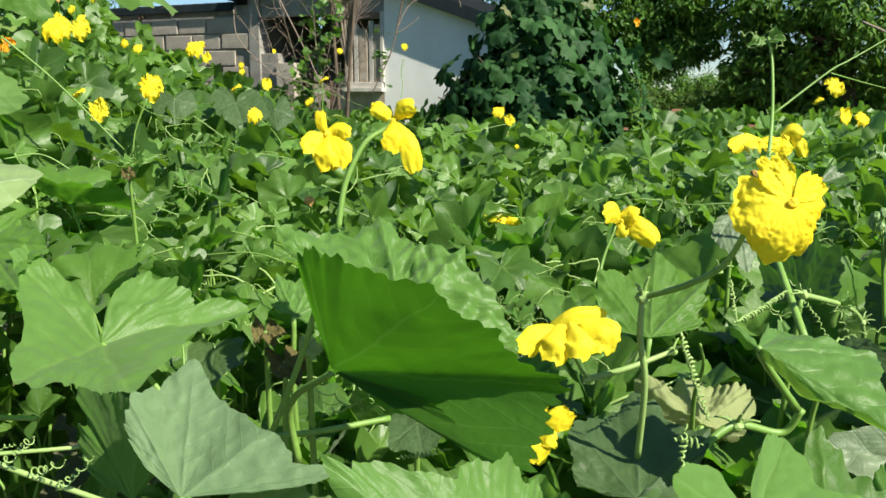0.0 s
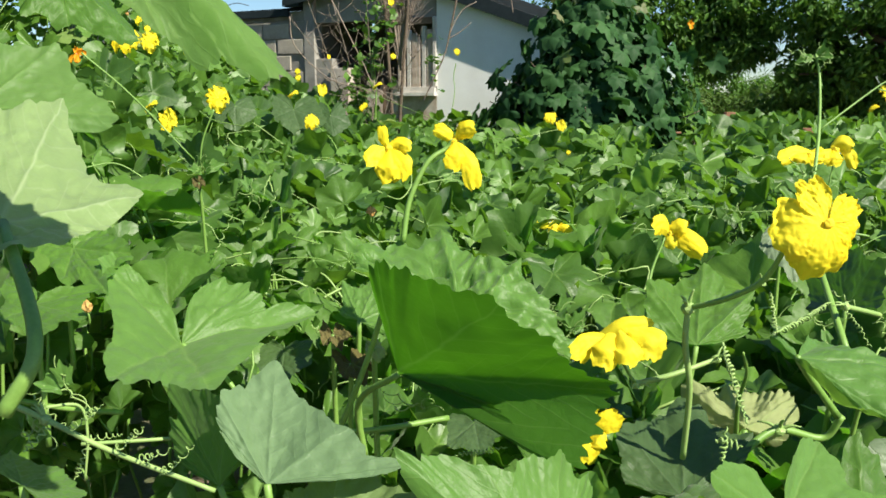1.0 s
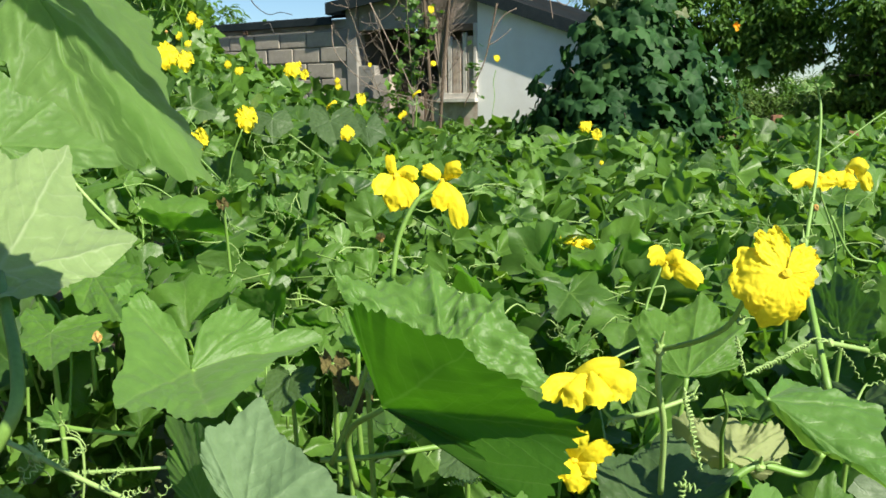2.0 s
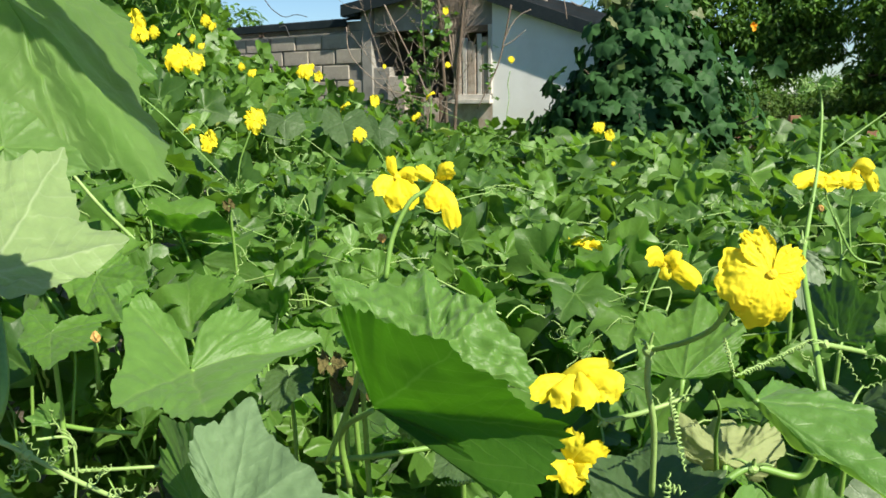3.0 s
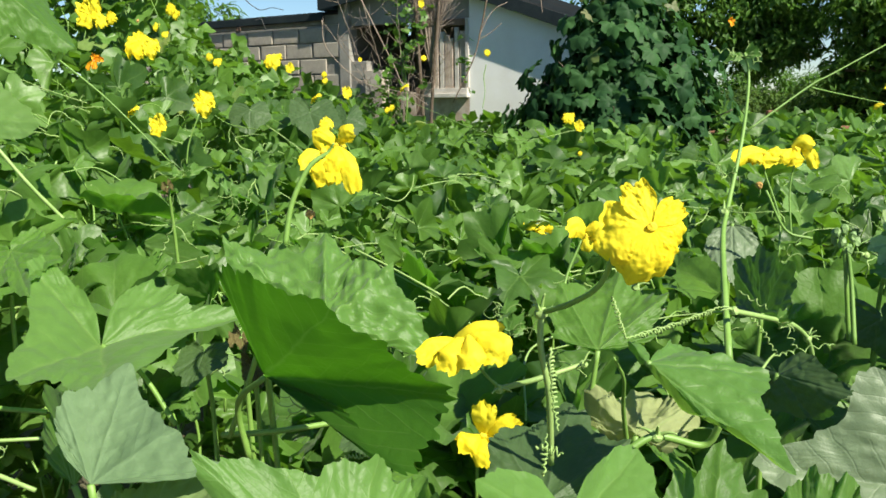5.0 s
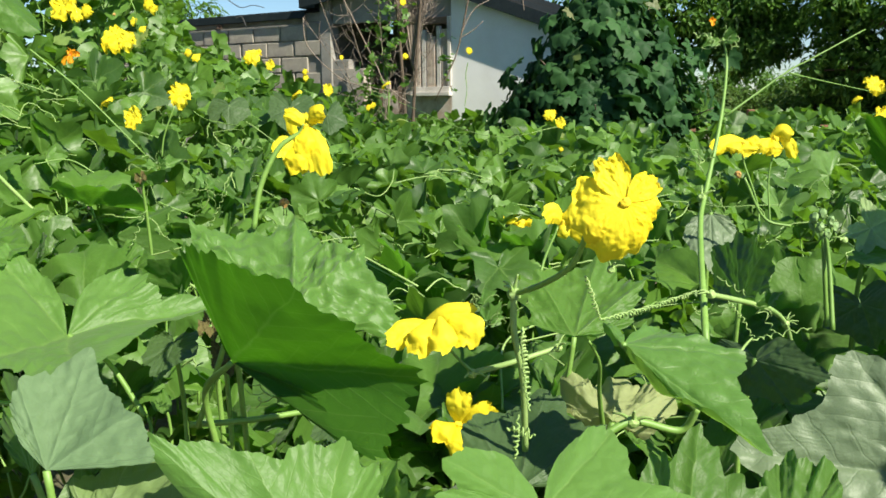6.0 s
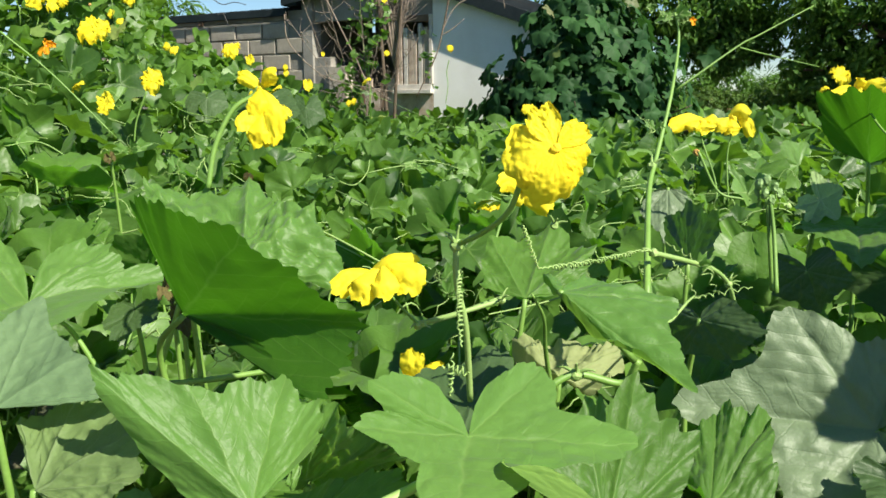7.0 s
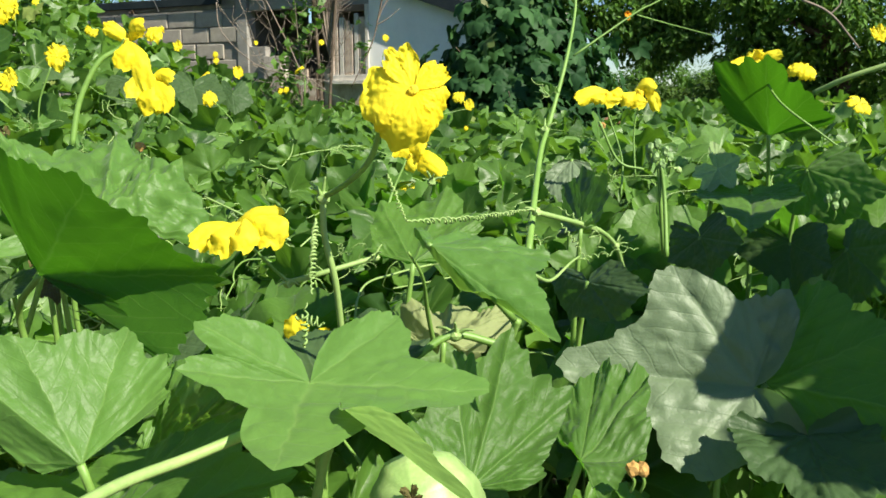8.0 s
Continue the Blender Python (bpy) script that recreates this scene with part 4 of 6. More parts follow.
def make_canopy():
    """The field's leaves: the nearest as leaves of their own, the rest joined."""
    near = [s for s in SPOTS if s[0][1] < 2.6 and -1.3 < s[0][0] < 1.7 and s[0][2] > canopy_height(s[0][0], s[0][1]) - 0.16]
    near = near[:290]
    chosen = {id(s) for s in near}
    rest = [s for s in SPOTS if id(s) not in chosen]
    kinds = [leaf_kind(100 + k, 34, 5, 0.20 + 0.06 * (k % 4)) for k in range(6)]
    field = empty("luffa_field", (0, 0, 0), "dense sprawling mat of green luffa vines covering the field", "vine", kind="stuff")
    plain = [leaf_kind(100 + k, 17, 3, 0.20 + 0.06 * (k % 4)) for k in range(6)]
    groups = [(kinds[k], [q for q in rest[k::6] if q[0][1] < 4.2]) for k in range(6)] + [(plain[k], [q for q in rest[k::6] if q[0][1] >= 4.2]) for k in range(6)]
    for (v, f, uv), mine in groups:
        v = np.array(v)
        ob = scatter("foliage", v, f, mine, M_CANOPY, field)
        layer = ob.data.uv_layers.new(name="leaf_space")
        index = np.empty(len(ob.data.loops), dtype=np.int32)
        ob.data.loops.foreach_get("vertex_index", index)
        layer.data.foreach_set("uv", np.asarray(uv, dtype=np.float32)[index % len(v)].ravel())
        tagged(ob, kind="stuff")
    # the leaf stalks below the joined leaves
    verts, faces = [], []
    rng = random.Random(5)
    for p, n, d, s in rest[::3]:
        if p[1] > 6:
            continue
        foot = p - np.array((d[0] * 0.05 + rng.uniform(-0.05, 0.05), d[1] * 0.05 + rng.uniform(-0.05, 0.05), rng.uniform(0.10, 0.22)))
        a, b = tube_data([foot, (foot + p) / 2 + np.array((0.015, 0, 0.01)), p], 0.0030, 0.0022, 4, offset=len(verts))
        verts += a
        faces += b
    tagged(link_mesh("stalks", verts, faces, M_STEM, field), kind="stuff")
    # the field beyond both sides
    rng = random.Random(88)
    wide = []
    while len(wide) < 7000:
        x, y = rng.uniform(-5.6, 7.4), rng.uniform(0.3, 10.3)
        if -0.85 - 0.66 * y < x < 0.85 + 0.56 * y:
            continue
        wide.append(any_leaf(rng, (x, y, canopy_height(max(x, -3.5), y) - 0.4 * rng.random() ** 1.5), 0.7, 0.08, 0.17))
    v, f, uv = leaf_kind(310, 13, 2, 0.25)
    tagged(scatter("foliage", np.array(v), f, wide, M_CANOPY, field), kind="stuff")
    # leaves that can be told apart
    meshes = []
    for k in range(6):
        v, f, uv = leaf_kind(200 + k, 48, 8, 0.18 + 0.06 * (k % 5))
        ob = link_mesh("leaf_form", v, f, M_LEAF, uvs=uv)
        meshes.append(ob.data)
        bpy.data.objects.remove(ob)
    stems = []
    for k in range(4):
        a, c = tube_data(spline([(0.05 - 0.03 * k, 0.02 * k - 0.03, -0.24), (0.035 - 0.02 * k, 0.02, -0.1), (0, 0, 0)], 5), 0.0034, 0.0026, 6)
        ob = link_mesh("stem_form", a, c, M_STEM)
        stems.append(ob.data)
        bpy.data.objects.remove(ob)
    for i, (p, n, d, s) in enumerate(near):
        n = n / np.linalg.norm(n)
        x = d - n * np.dot(n, d)
        x /= np.linalg.norm(x)
        y = np.cross(n, x)
        ob = empty("luffa_leaf", p, "lobed green luffa leaf in the vine mat", "leaf", "leaves of the vine mat")
        flat = new("blade", meshes[i % 6])
        flat.parent = ob
        flat.matrix_local = Matrix((x, y, n)).transposed().to_4x4() @ Matrix.Scale(s * 1.1, 4)
        stem = new("petiole", stems[i % 4])
        stem.parent = ob


make_canopy()


# ---- small parts of the vine ----
SMALL = []


def small_flower(at, size, face, spin):
    """One of four forms of the field's flowers, set in its place."""
    if not SMALL:
        forms = (("yellow luffa flower with spread crinkled petals", (0.0, 0.3, 0.7, -0.2, 0.4), (1.3, 0.9, 1.5, 1.0, 1.2), 0.10), ("yellow luffa flower with petals folded back", (0.3, 0.9, 0.5, -0.3, 0.6), (0.8, 1.3, 1.6, 1.1, 1.0), 0.05),
                 ("yellow luffa flower half open over the leaves", (-0.7, -0.2, 0.5, 0.6, -0.4), (1.4, 0.8, 1.3, 1.1, 1.2), 0.20), ("drooping yellow luffa flower above the leaves", (-0.4, 0.5, 1.1, 1.2, -0.1), (0.9, 1.1, 1.9, 1.5, 0.7), 0.05))
        for k, (label, reflex, lengths, cup) in enumerate(forms):
            SMALL.append(luffa_flower(0.92, label, cup=cup, reflex=reflex, crinkle=0.15, seed=40 + k, res=(14, 12), lengths=lengths, width=(0.66, 0.84, 0.90, 0.62, 0.80)))
        SMALL.append(0)
    k = SMALL[-1]
    m = flower_matrix(at, (face[0], face[1], face[2] + 0.25), spin=spin)
    if k < 4:
        thing = SMALL[k]
        thing.scale = (size, size, size)
        thing.matrix_basis = m @ Matrix.Scale(size, 4)
    else:
        thing = copy_thing(SMALL[k % 4], m)
        thing.scale = (size, size, size)
    SMALL[-1] = k + 1


def tendril(a, b, turns, r, sag=0.0, wire=0.0011):
    r, wire = 0.82 * r, 0.88 * wire
    thing = empty("tendril", a, "coiled pale green tendril of the vine", "tendril", "coiled tendrils")
    line = []
    for q in coil_line(a, b, turns, r, r * 0.8, sag):
        shake = noise.noise_vector(Vector(q) * 45.0)
        line.append(q - np.array(a) + 0.0022 * np.array(shake))
    v, f = tube_data(line, wire, wire * 0.7, 5)
    link_mesh("coil", v, f, M_STEM_PALE, thing)


def bud(at, r, mat=None, label="round grey-green flower bud in a cluster"):
    thing = empty("flower_bud", at, label, "bud", "flower buds")
    bm = bmesh.new()
    bmesh.ops.create_icosphere(bm, subdivisions=2, radius=r)
    for v in bm.verts:
        v.co.z *= 1.35
        v.co *= 1 + 0.5 * noise.noise(v.co / r * 1.3 + Vector(at) * 70) + 0.12 * math.sin(5 * math.atan2(v.co.y, v.co.x))
    part("bud_body", bm, mat or M_BUD, thing)
    tube("stem", [(at[0], at[1], at[2] - r), (at[0] + 0.002, at[1], at[2] - 2.2 * r), (at[0], at[1] + 0.004, at[2] - 4 * r)], r * 0.25, r * 0.25, M_STEM, thing, sides=5, steps=3)


def vine_joint(at, r):
    """A swollen joint of the vine with two small bracts."""
    thing = empty("luffa_vine", at, "swollen pale joint of the vine with bracts", "vine", "joints of the vine")
    bm = bmesh.new()
    bmesh.ops.create_icosphere(bm, subdivisions=2, radius=r)
    for v in bm.verts:
        v.co *= 1 + 0.35 * noise.noise(v.co * 260 + Vector(at) * 9)
    part("knot", bm, M_STEM_PALE, thing)
    rng = random.Random(int(at[0] * 1000) + int(at[1] * 997))
    for _ in range(3):
        d = np.array((rng.uniform(-1, 1), rng.uniform(-1, 0.3), rng.uniform(0.0, 1)))
        d = d / np.linalg.norm(d) * r * 3.2
        v, f = tube_data(spline([(0, 0, 0), tuple(d * 0.5 + np.array((0, 0, r * 0.4))), tuple(d)], 4), r * 0.38, r * 0.12, 6)
        link_mesh("bract", v, f, M_STEM_PALE, thing)


def shoot_tuft(at, size, count):
    """A tuft of young folded leaves and thin curls at a shoot's end."""
    thing = empty("vine_shoot", at, "tuft of young folded leaves and thin curls", "shoot", "shoot tips of the vine")
    rng = random.Random(int(at[0] * 1000) + int(at[2] * 991))
    for k in range(count):
        d = np.array((rng.uniform(-1, 1), rng.uniform(-0.6, 0.4), rng.uniform(-0.4, 1)))
        d = d / np.linalg.norm(d)
        e = d * size * rng.uniform(0.5, 1.1)
        if k % 2:
            side = np.cross(d, (0.2, -1, 0.3))
            side = side / np.linalg.norm(side) * size * 0.34
            fold = np.array((0, -0.2, 0.5)) * size * 0.4
            v, f, uv = leaf_mesh((-0.1 * e + side * 0.6, 0.5 * e + side + fold * 0.5, e, 0.5 * e - side + fold, -0.1 * e - side * 0.6), lobes=0.3, pucker=0.06, wave=0.08, around=30, rings=4, seed=k, quilt=0.0)
            link_mesh("young_leaf", [q + 0.3 * e for q in v], f, M_LEAF_FRESH, thing, uvs=uv)
        line = [np.zeros(3)]
        for i in range(1, 16):
            t = i / 15
            curl = size * 0.22 * t
            line.append(e * 1.5 * t + np.array((curl * math.sin(9 * t + k), curl * 0.4 * math.cos(7 * t), curl * math.cos(9 * t + k) - curl)))
        v, f = tube_data(line, 0.0011, 0.0005, 4)
        link_mesh("curl", v, f, M_STEM_PALE, thing)


def orange_clump(at, size):
    """A clump of withered orange leaves or petals."""
    rng = random.Random(int(at[0] * 100))
    thing = empty("orange_blossom", at, "small clump of orange petals among green leaves", "blossom")
    for k in range(7):
        d = np.array((rng.gauss(0, 1), rng.gauss(-0.3, 0.6), rng.gauss(0, 1)))
        d = d / np.linalg.norm(d) * size * rng.uniform(0.6, 1.1)
        side = np.cross(d, (0.1, -1, 0.2))
        ribbon_petal([at, np.array(at) + 0.6 * d, np.array(at) + d - np.array((0, 0, 0.3 * size))], size * 0.5, side, at, k, thing, 0.12, M_ORANGE)


def luffa_fruit(end, rear, r):
    """A gourd: a ridged body along its axis, the dried blossom at its end and a thick stalk."""
    thing = empty("luffa_fruit", end, "pale green luffa gourd with a dried blossom tip", "gourd")
    a, b = np.zeros(3), np.array(rear) - np.array(end)
    line = [a + b * (i / 24) for i in range(25)]
    axis = b / np.linalg.norm(b)
    s = np.cross(axis, (0.1, 0.3, 0.9))
    s = s / np.linalg.norm(s)
    u = np.cross(axis, s)
    verts, faces = [], []
    n = 40
    for i, q in enumerate(line):
        t = i / 24
        rr = r * (math.sqrt(max(0.0, 1 - (1 - min(1.0, t / 0.30)) ** 2)) * 0.94 + 0.06) * (1 - 0.30 * max(0.0, t - 0.4))
        for k in range(n):
            w = 2 * math.pi * k / n
            ridge = 1 + 0.028 * math.cos(10 * w) + 0.03 * noise.noise(Vector((math.cos(w) * 1.5, math.sin(w) * 1.5, t * 3)))
            verts.append(q + rr * ridge * (math.cos(w) * s + math.sin(w) * u))
    for i in range(24):
        for k in range(n):
            c, d = i * n + k, i * n + (k + 1) % n
            faces.append((c, d, d + n, c + n))
    faces.append(tuple(reversed(range(n))))
    faces.append(tuple(24 * n + k for k in range(n)))
    link_mesh("gourd_body", verts, faces, M_FRUIT, thing)
    for k in range(5):
        w = 1.25 * k
        d = -axis * 0.3 + math.cos(w) * s + math.sin(w) * u
        ribbon_petal([end, np.array(end) + d * r * 0.12 - axis * r * 0.08, np.array(end) + d * r * 0.22 - axis * r * 0.12], r * 0.14, np.cross(d, axis), end, 90 + k, thing, 0.2, M_LITTER)
    tube("stalk", [tuple(np.array(rear) - b * 0.02), tuple(np.array(rear) + b * 0.25 + np.array((0, 0, 0.02))), tuple(np.array(rear) + b * 0.5 + np.array((0, 0, 0.06)))], r * 0.28, r * 0.14, M_STEM, thing)


# ---- large leaves and flowers near the camera ----
vine_leaf((-0.470, 1.158, 0.914), (-0.142, 0.062, 0.104), (-0.022, -0.208, 0.012), (0.100, -0.178, -0.010), (0.167, 0.142, 0.013), (0.065, 0.132, 0.066),
          "large bright green lobed leaf with an open bay at its stalk", root=(-0.357, 1.150, 0.793), quilt=0.016, wave=0.05, lobes=0.28, mat=M_LEAF_FRESH, seed=1)
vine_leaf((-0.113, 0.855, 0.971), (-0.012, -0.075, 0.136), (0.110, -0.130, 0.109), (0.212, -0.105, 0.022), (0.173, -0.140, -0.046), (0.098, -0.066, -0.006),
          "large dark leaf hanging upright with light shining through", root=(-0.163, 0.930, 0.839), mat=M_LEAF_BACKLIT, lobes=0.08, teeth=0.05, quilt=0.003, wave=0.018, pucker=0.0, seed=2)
vine_leaf((-0.038, 0.840, 1.040), (-0.106, 0.020, 0.048), (-0.138, 0.090, 0.071), (-0.035, 0.150, 0.070), (0.058, 0.080, 0.048), (0.134, 0.010, -0.038),
          "pale green crumpled leaf lit from above", root=(-0.103, 1.020, 0.913), mat=M_LEAF_FRESH, quilt=0.060, lobes=0.12, pucker=0.06, seed=3)
vine_leaf((0.219, 0.575, 0.948), (-0.070, -0.040, 0.057), (-0.078, -0.060, 0.030), (-0.004, -0.115, -0.018), (0.138, 0.025, -0.015), (0.060, 0.100, 0.026),
          "large light green star-shaped leaf with long lobes", lobes=0.36, mat=M_LEAF_FRESH, quilt=0.013, wave=0.03, seed=4)
vine_leaf((-0.206, 0.640, 0.939), (-0.046, 0.030, 0.030), (-0.063, 0.070, 0.059), (-0.021, 0.125, 0.066), (0.065, 0.040, 0.040), (0.120, 0.000, 0.019),
          "broad pale grey-green leaf with fine veins", lobes=0.12, quilt=0.012, teeth=0.015, wave=0.018, mat=M_LEAF_DUSTY, seed=5)
vine_leaf((-0.282, 0.740, 0.888), (-0.068, 0.060, 0.003), (-0.079, 0.080, 0.036), (-0.079, 0.100, 0.073), (0.006, 0.020, 0.090), (0.046, -0.020, 0.068),
          "dark folded leaf edge turned to the shade", quilt=0.004, lobes=0.12, seed=6)
vine_leaf((0.300, 0.800, 1.013), (-0.014, 0.033, 0.006), (0.040, -0.044, -0.048), (0.118, -0.094, -0.073), (0.114, 0.010, -0.010), (0.046, 0.062, 0.000),
          "pointed green leaf with a bright folded rim", root=(0.393, 0.920, 0.907), quilt=0.018, lobes=0.22, mat=M_LEAF_FRESH, curl=(0.10, -100, 0), seed=7)
vine_leaf((0.672, 0.930, 0.824), (0.040, 0.030, 0.105), (-0.085, 0.060, 0.128), (-0.225, 0.040, 0.014), (-0.100, -0.070, -0.073), (0.029, -0.110, -0.070),
          "large grey-green leaf half in shadow", lobes=0.24, mat=M_LEAF_GREY, quilt=0.022, seed=8)
vine_leaf((0.689, 0.938, 0.826), (0.022, 0.060, 0.106), (0.075, 0.040, 0.112), (0.130, -0.050, 0.085), (0.110, -0.120, 0.010), (0.030, -0.110, -0.050),
          "dark green leaf in shadow with a pale rim", lobes=0.16, wave=0.05, seed=9)
vine_leaf((0.044, 0.575, 0.884), (-0.050, 0.010, -0.004), (-0.130, 0.012, 0.106), (-0.060, 0.035, 0.092), (0.008, 0.085, 0.082), (0.040, 0.100, 0.032),
          "wide leaf folded along its middle vein", lobes=0.08, mat=M_LEAF_FRESH, quilt=0.008, seed=10)
vine_leaf((0.059, 0.560, 0.838), (0.070, -0.035, 0.014), (0.154, 0.001, 0.048), (0.097, 0.028, 0.077), (0.028, 0.058, 0.048), (-0.114, 0.035, 0.014),
          "low leaf under a thick pale stalk, rim raised to a point", lobes=0.16, thick=0.004, quilt=0.020, wave=0.05, seed=11)
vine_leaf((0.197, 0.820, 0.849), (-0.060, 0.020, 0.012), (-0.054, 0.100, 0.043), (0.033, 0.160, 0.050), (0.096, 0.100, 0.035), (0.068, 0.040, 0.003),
          "dark grey-green leaf low in the shade", lobes=0.15, mat=M_LEAF_OLD_SHADED, seed=12)
vine_leaf((0.270, 1.100, 0.937), (-0.060, 0.020, 0.018), (-0.051, 0.100, 0.070), (0.042, 0.160, 0.079), (0.101, 0.100, 0.054), (0.077, 0.040, 0.012),
          "pale green leaf behind the flower stalks", lobes=0.15, seed=13)
vine_leaf((-0.425, 0.640, 1.170), (-0.149, 0.210, 0.131), (-0.059, 0.240, 0.101), (0.066, 0.150, 0.004), (0.061, 0.000, -0.011), (0.016, -0.080, -0.008),
          "pale sunlit leaf underside with raised veins", root=(-0.355, 0.500, 1.053), via=(-0.338, 0.520, 1.103), lobes=0.3, mat=M_LEAF_PALE, thick=0.005, seed=14)
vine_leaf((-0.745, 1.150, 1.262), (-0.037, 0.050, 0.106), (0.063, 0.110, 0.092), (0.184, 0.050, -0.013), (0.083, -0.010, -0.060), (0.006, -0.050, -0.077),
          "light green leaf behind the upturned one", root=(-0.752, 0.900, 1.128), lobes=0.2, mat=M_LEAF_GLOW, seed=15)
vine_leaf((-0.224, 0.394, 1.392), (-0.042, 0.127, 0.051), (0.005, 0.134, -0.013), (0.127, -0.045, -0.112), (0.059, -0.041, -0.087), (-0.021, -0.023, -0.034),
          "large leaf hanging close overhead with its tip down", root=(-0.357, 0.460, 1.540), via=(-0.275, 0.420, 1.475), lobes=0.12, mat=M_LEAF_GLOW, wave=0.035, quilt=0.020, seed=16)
vine_leaf((-0.694, 1.300, 1.488), (0.032, 0.000, 0.041), (0.011, 0.162, -0.008), (0.097, 0.081, -0.128), (0.018, 0.000, -0.104), (-0.032, -0.049, -0.079),
          "dark leaf in the upper vines", root=(-0.894, 1.400, 1.788), lobes=0.15, seed=17)
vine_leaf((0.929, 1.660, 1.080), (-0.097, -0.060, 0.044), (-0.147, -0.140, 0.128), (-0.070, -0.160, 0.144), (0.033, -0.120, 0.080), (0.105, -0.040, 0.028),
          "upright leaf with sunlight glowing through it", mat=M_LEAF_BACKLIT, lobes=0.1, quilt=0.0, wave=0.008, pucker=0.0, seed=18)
vine_leaf((0.815, 1.400, 0.994), (-0.069, 0.020, 0.012), (-0.114, -0.060, 0.004), (-0.065, -0.200, -0.024), (0.060, -0.070, 0.003), (0.071, 0.020, 0.017),
          "bright green leaf edge among dark leaves", lobes=0.15, seed=19)
vine_leaf((0.312, 1.000, 0.857), (-0.049, 0.050, -0.007), (-0.057, 0.100, 0.021), (0.025, 0.120, 0.026), (0.086, 0.080, 0.018), (0.059, 0.000, -0.005),
          "withered pale beige leaf drying on the vine", lobes=0.15, mat=M_DRY, pucker=0.12, wave=0.1, seed=30)
# The darker leaf material carries much of the shade on these four.
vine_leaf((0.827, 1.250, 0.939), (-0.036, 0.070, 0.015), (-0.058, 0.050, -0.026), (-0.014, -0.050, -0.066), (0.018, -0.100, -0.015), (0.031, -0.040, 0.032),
          "large dark leaf in the shade of the vines", lobes=0.12, mat=M_LEAF_OLD_SHADED, seed=40)
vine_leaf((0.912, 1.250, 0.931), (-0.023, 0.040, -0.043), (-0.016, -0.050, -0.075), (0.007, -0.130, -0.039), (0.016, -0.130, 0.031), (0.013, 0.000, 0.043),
          "large dark leaf in the shade of the vines", lobes=0.15, mat=M_LEAF_OLD_SHADED, seed=41)
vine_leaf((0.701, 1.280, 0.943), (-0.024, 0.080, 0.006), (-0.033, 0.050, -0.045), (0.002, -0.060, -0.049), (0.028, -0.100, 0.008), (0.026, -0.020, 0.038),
          "large dark leaf in the shade of the vines", lobes=0.12, mat=M_LEAF_OLD_SHADED, seed=42)
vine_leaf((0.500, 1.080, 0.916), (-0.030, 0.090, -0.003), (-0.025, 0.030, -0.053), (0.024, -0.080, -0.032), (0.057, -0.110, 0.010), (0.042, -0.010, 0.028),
          "large dark leaf in the shade of the vines", lobes=0.12, mat=M_LEAF_OLD_SHADED, seed=43)
vine_leaf((0.544, 1.600, 1.039), (-0.041, -0.010, -0.016), (-0.050, -0.040, -0.052), (-0.013, -0.100, -0.093), (0.042, -0.040, -0.052), (0.035, -0.010, -0.014),
          "pale grey-green leaf standing upright", lobes=0.08, mat=M_LEAF_GREY, seed=44)
vine_leaf((0.772, 1.450, 1.032), (-0.051, -0.030, -0.007), (-0.042, -0.070, -0.036), (0.014, -0.050, -0.024), (0.047, 0.030, 0.017), (0.010, 0.070, 0.042),
          "pale crumpled leaf among the stalks", lobes=0.25, pucker=0.08, mat=M_LEAF_PALE, seed=45)
vine_leaf((0.925, 1.450, 1.032), (-0.028, 0.080, -0.017), (-0.024, 0.000, -0.077), (0.025, -0.110, -0.081), (0.068, -0.140, -0.023), (0.064, 0.000, 0.038),
          "dark quilted leaf behind the stalks", lobes=0.12, pucker=0.05, seed=46)
vine_leaf((0.340, 0.700, 0.808), (-0.055, -0.010, 0.051), (-0.017, 0.070, 0.096), (0.045, 0.140, 0.108), (0.102, 0.090, 0.052), (0.064, 0.010, 0.005),
          "broad green leaf rising to a point", lobes=0.14, quilt=0.018, seed=47)
vine_leaf((0.448, 0.760, 0.806), (0.010, -0.060, -0.004), (0.070, 0.020, 0.000), (0.088, 0.120, 0.046), (0.040, 0.150, 0.050), (-0.020, 0.060, 0.016),
          "dark green leaf behind the light one", lobes=0.12, wave=0.09, seed=48)
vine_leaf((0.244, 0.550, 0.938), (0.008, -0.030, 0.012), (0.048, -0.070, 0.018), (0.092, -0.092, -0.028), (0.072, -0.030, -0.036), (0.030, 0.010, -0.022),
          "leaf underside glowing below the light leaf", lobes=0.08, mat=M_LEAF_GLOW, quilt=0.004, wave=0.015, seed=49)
vine_leaf((-0.197, 1.120, 0.962), (-0.033, 0.020, 0.010), (-0.032, 0.060, 0.041), (0.020, 0.080, 0.053), (0.056, 0.040, 0.021), (0.044, -0.020, -0.010),
          "light green young leaf behind the dark one", lobes=0.3, mat=M_LEAF_FRESH, seed=50)
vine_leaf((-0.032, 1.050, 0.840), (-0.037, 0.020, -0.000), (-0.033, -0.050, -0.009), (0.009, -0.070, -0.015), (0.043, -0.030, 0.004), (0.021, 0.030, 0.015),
          "grey-green leaf low between the stalks", lobes=0.12, mat=M_LEAF_OLD_SHADED, seed=51)
vine_leaf((0.036, 0.780, 0.889), (-0.026, 0.120, 0.013), (-0.015, 0.060, 0.003), (0.010, -0.020, -0.009), (0.050, -0.040, 0.002), (0.038, 0.000, 0.000),
          "narrow folded leaf at the field's edge", lobes=0.15, seed=52)
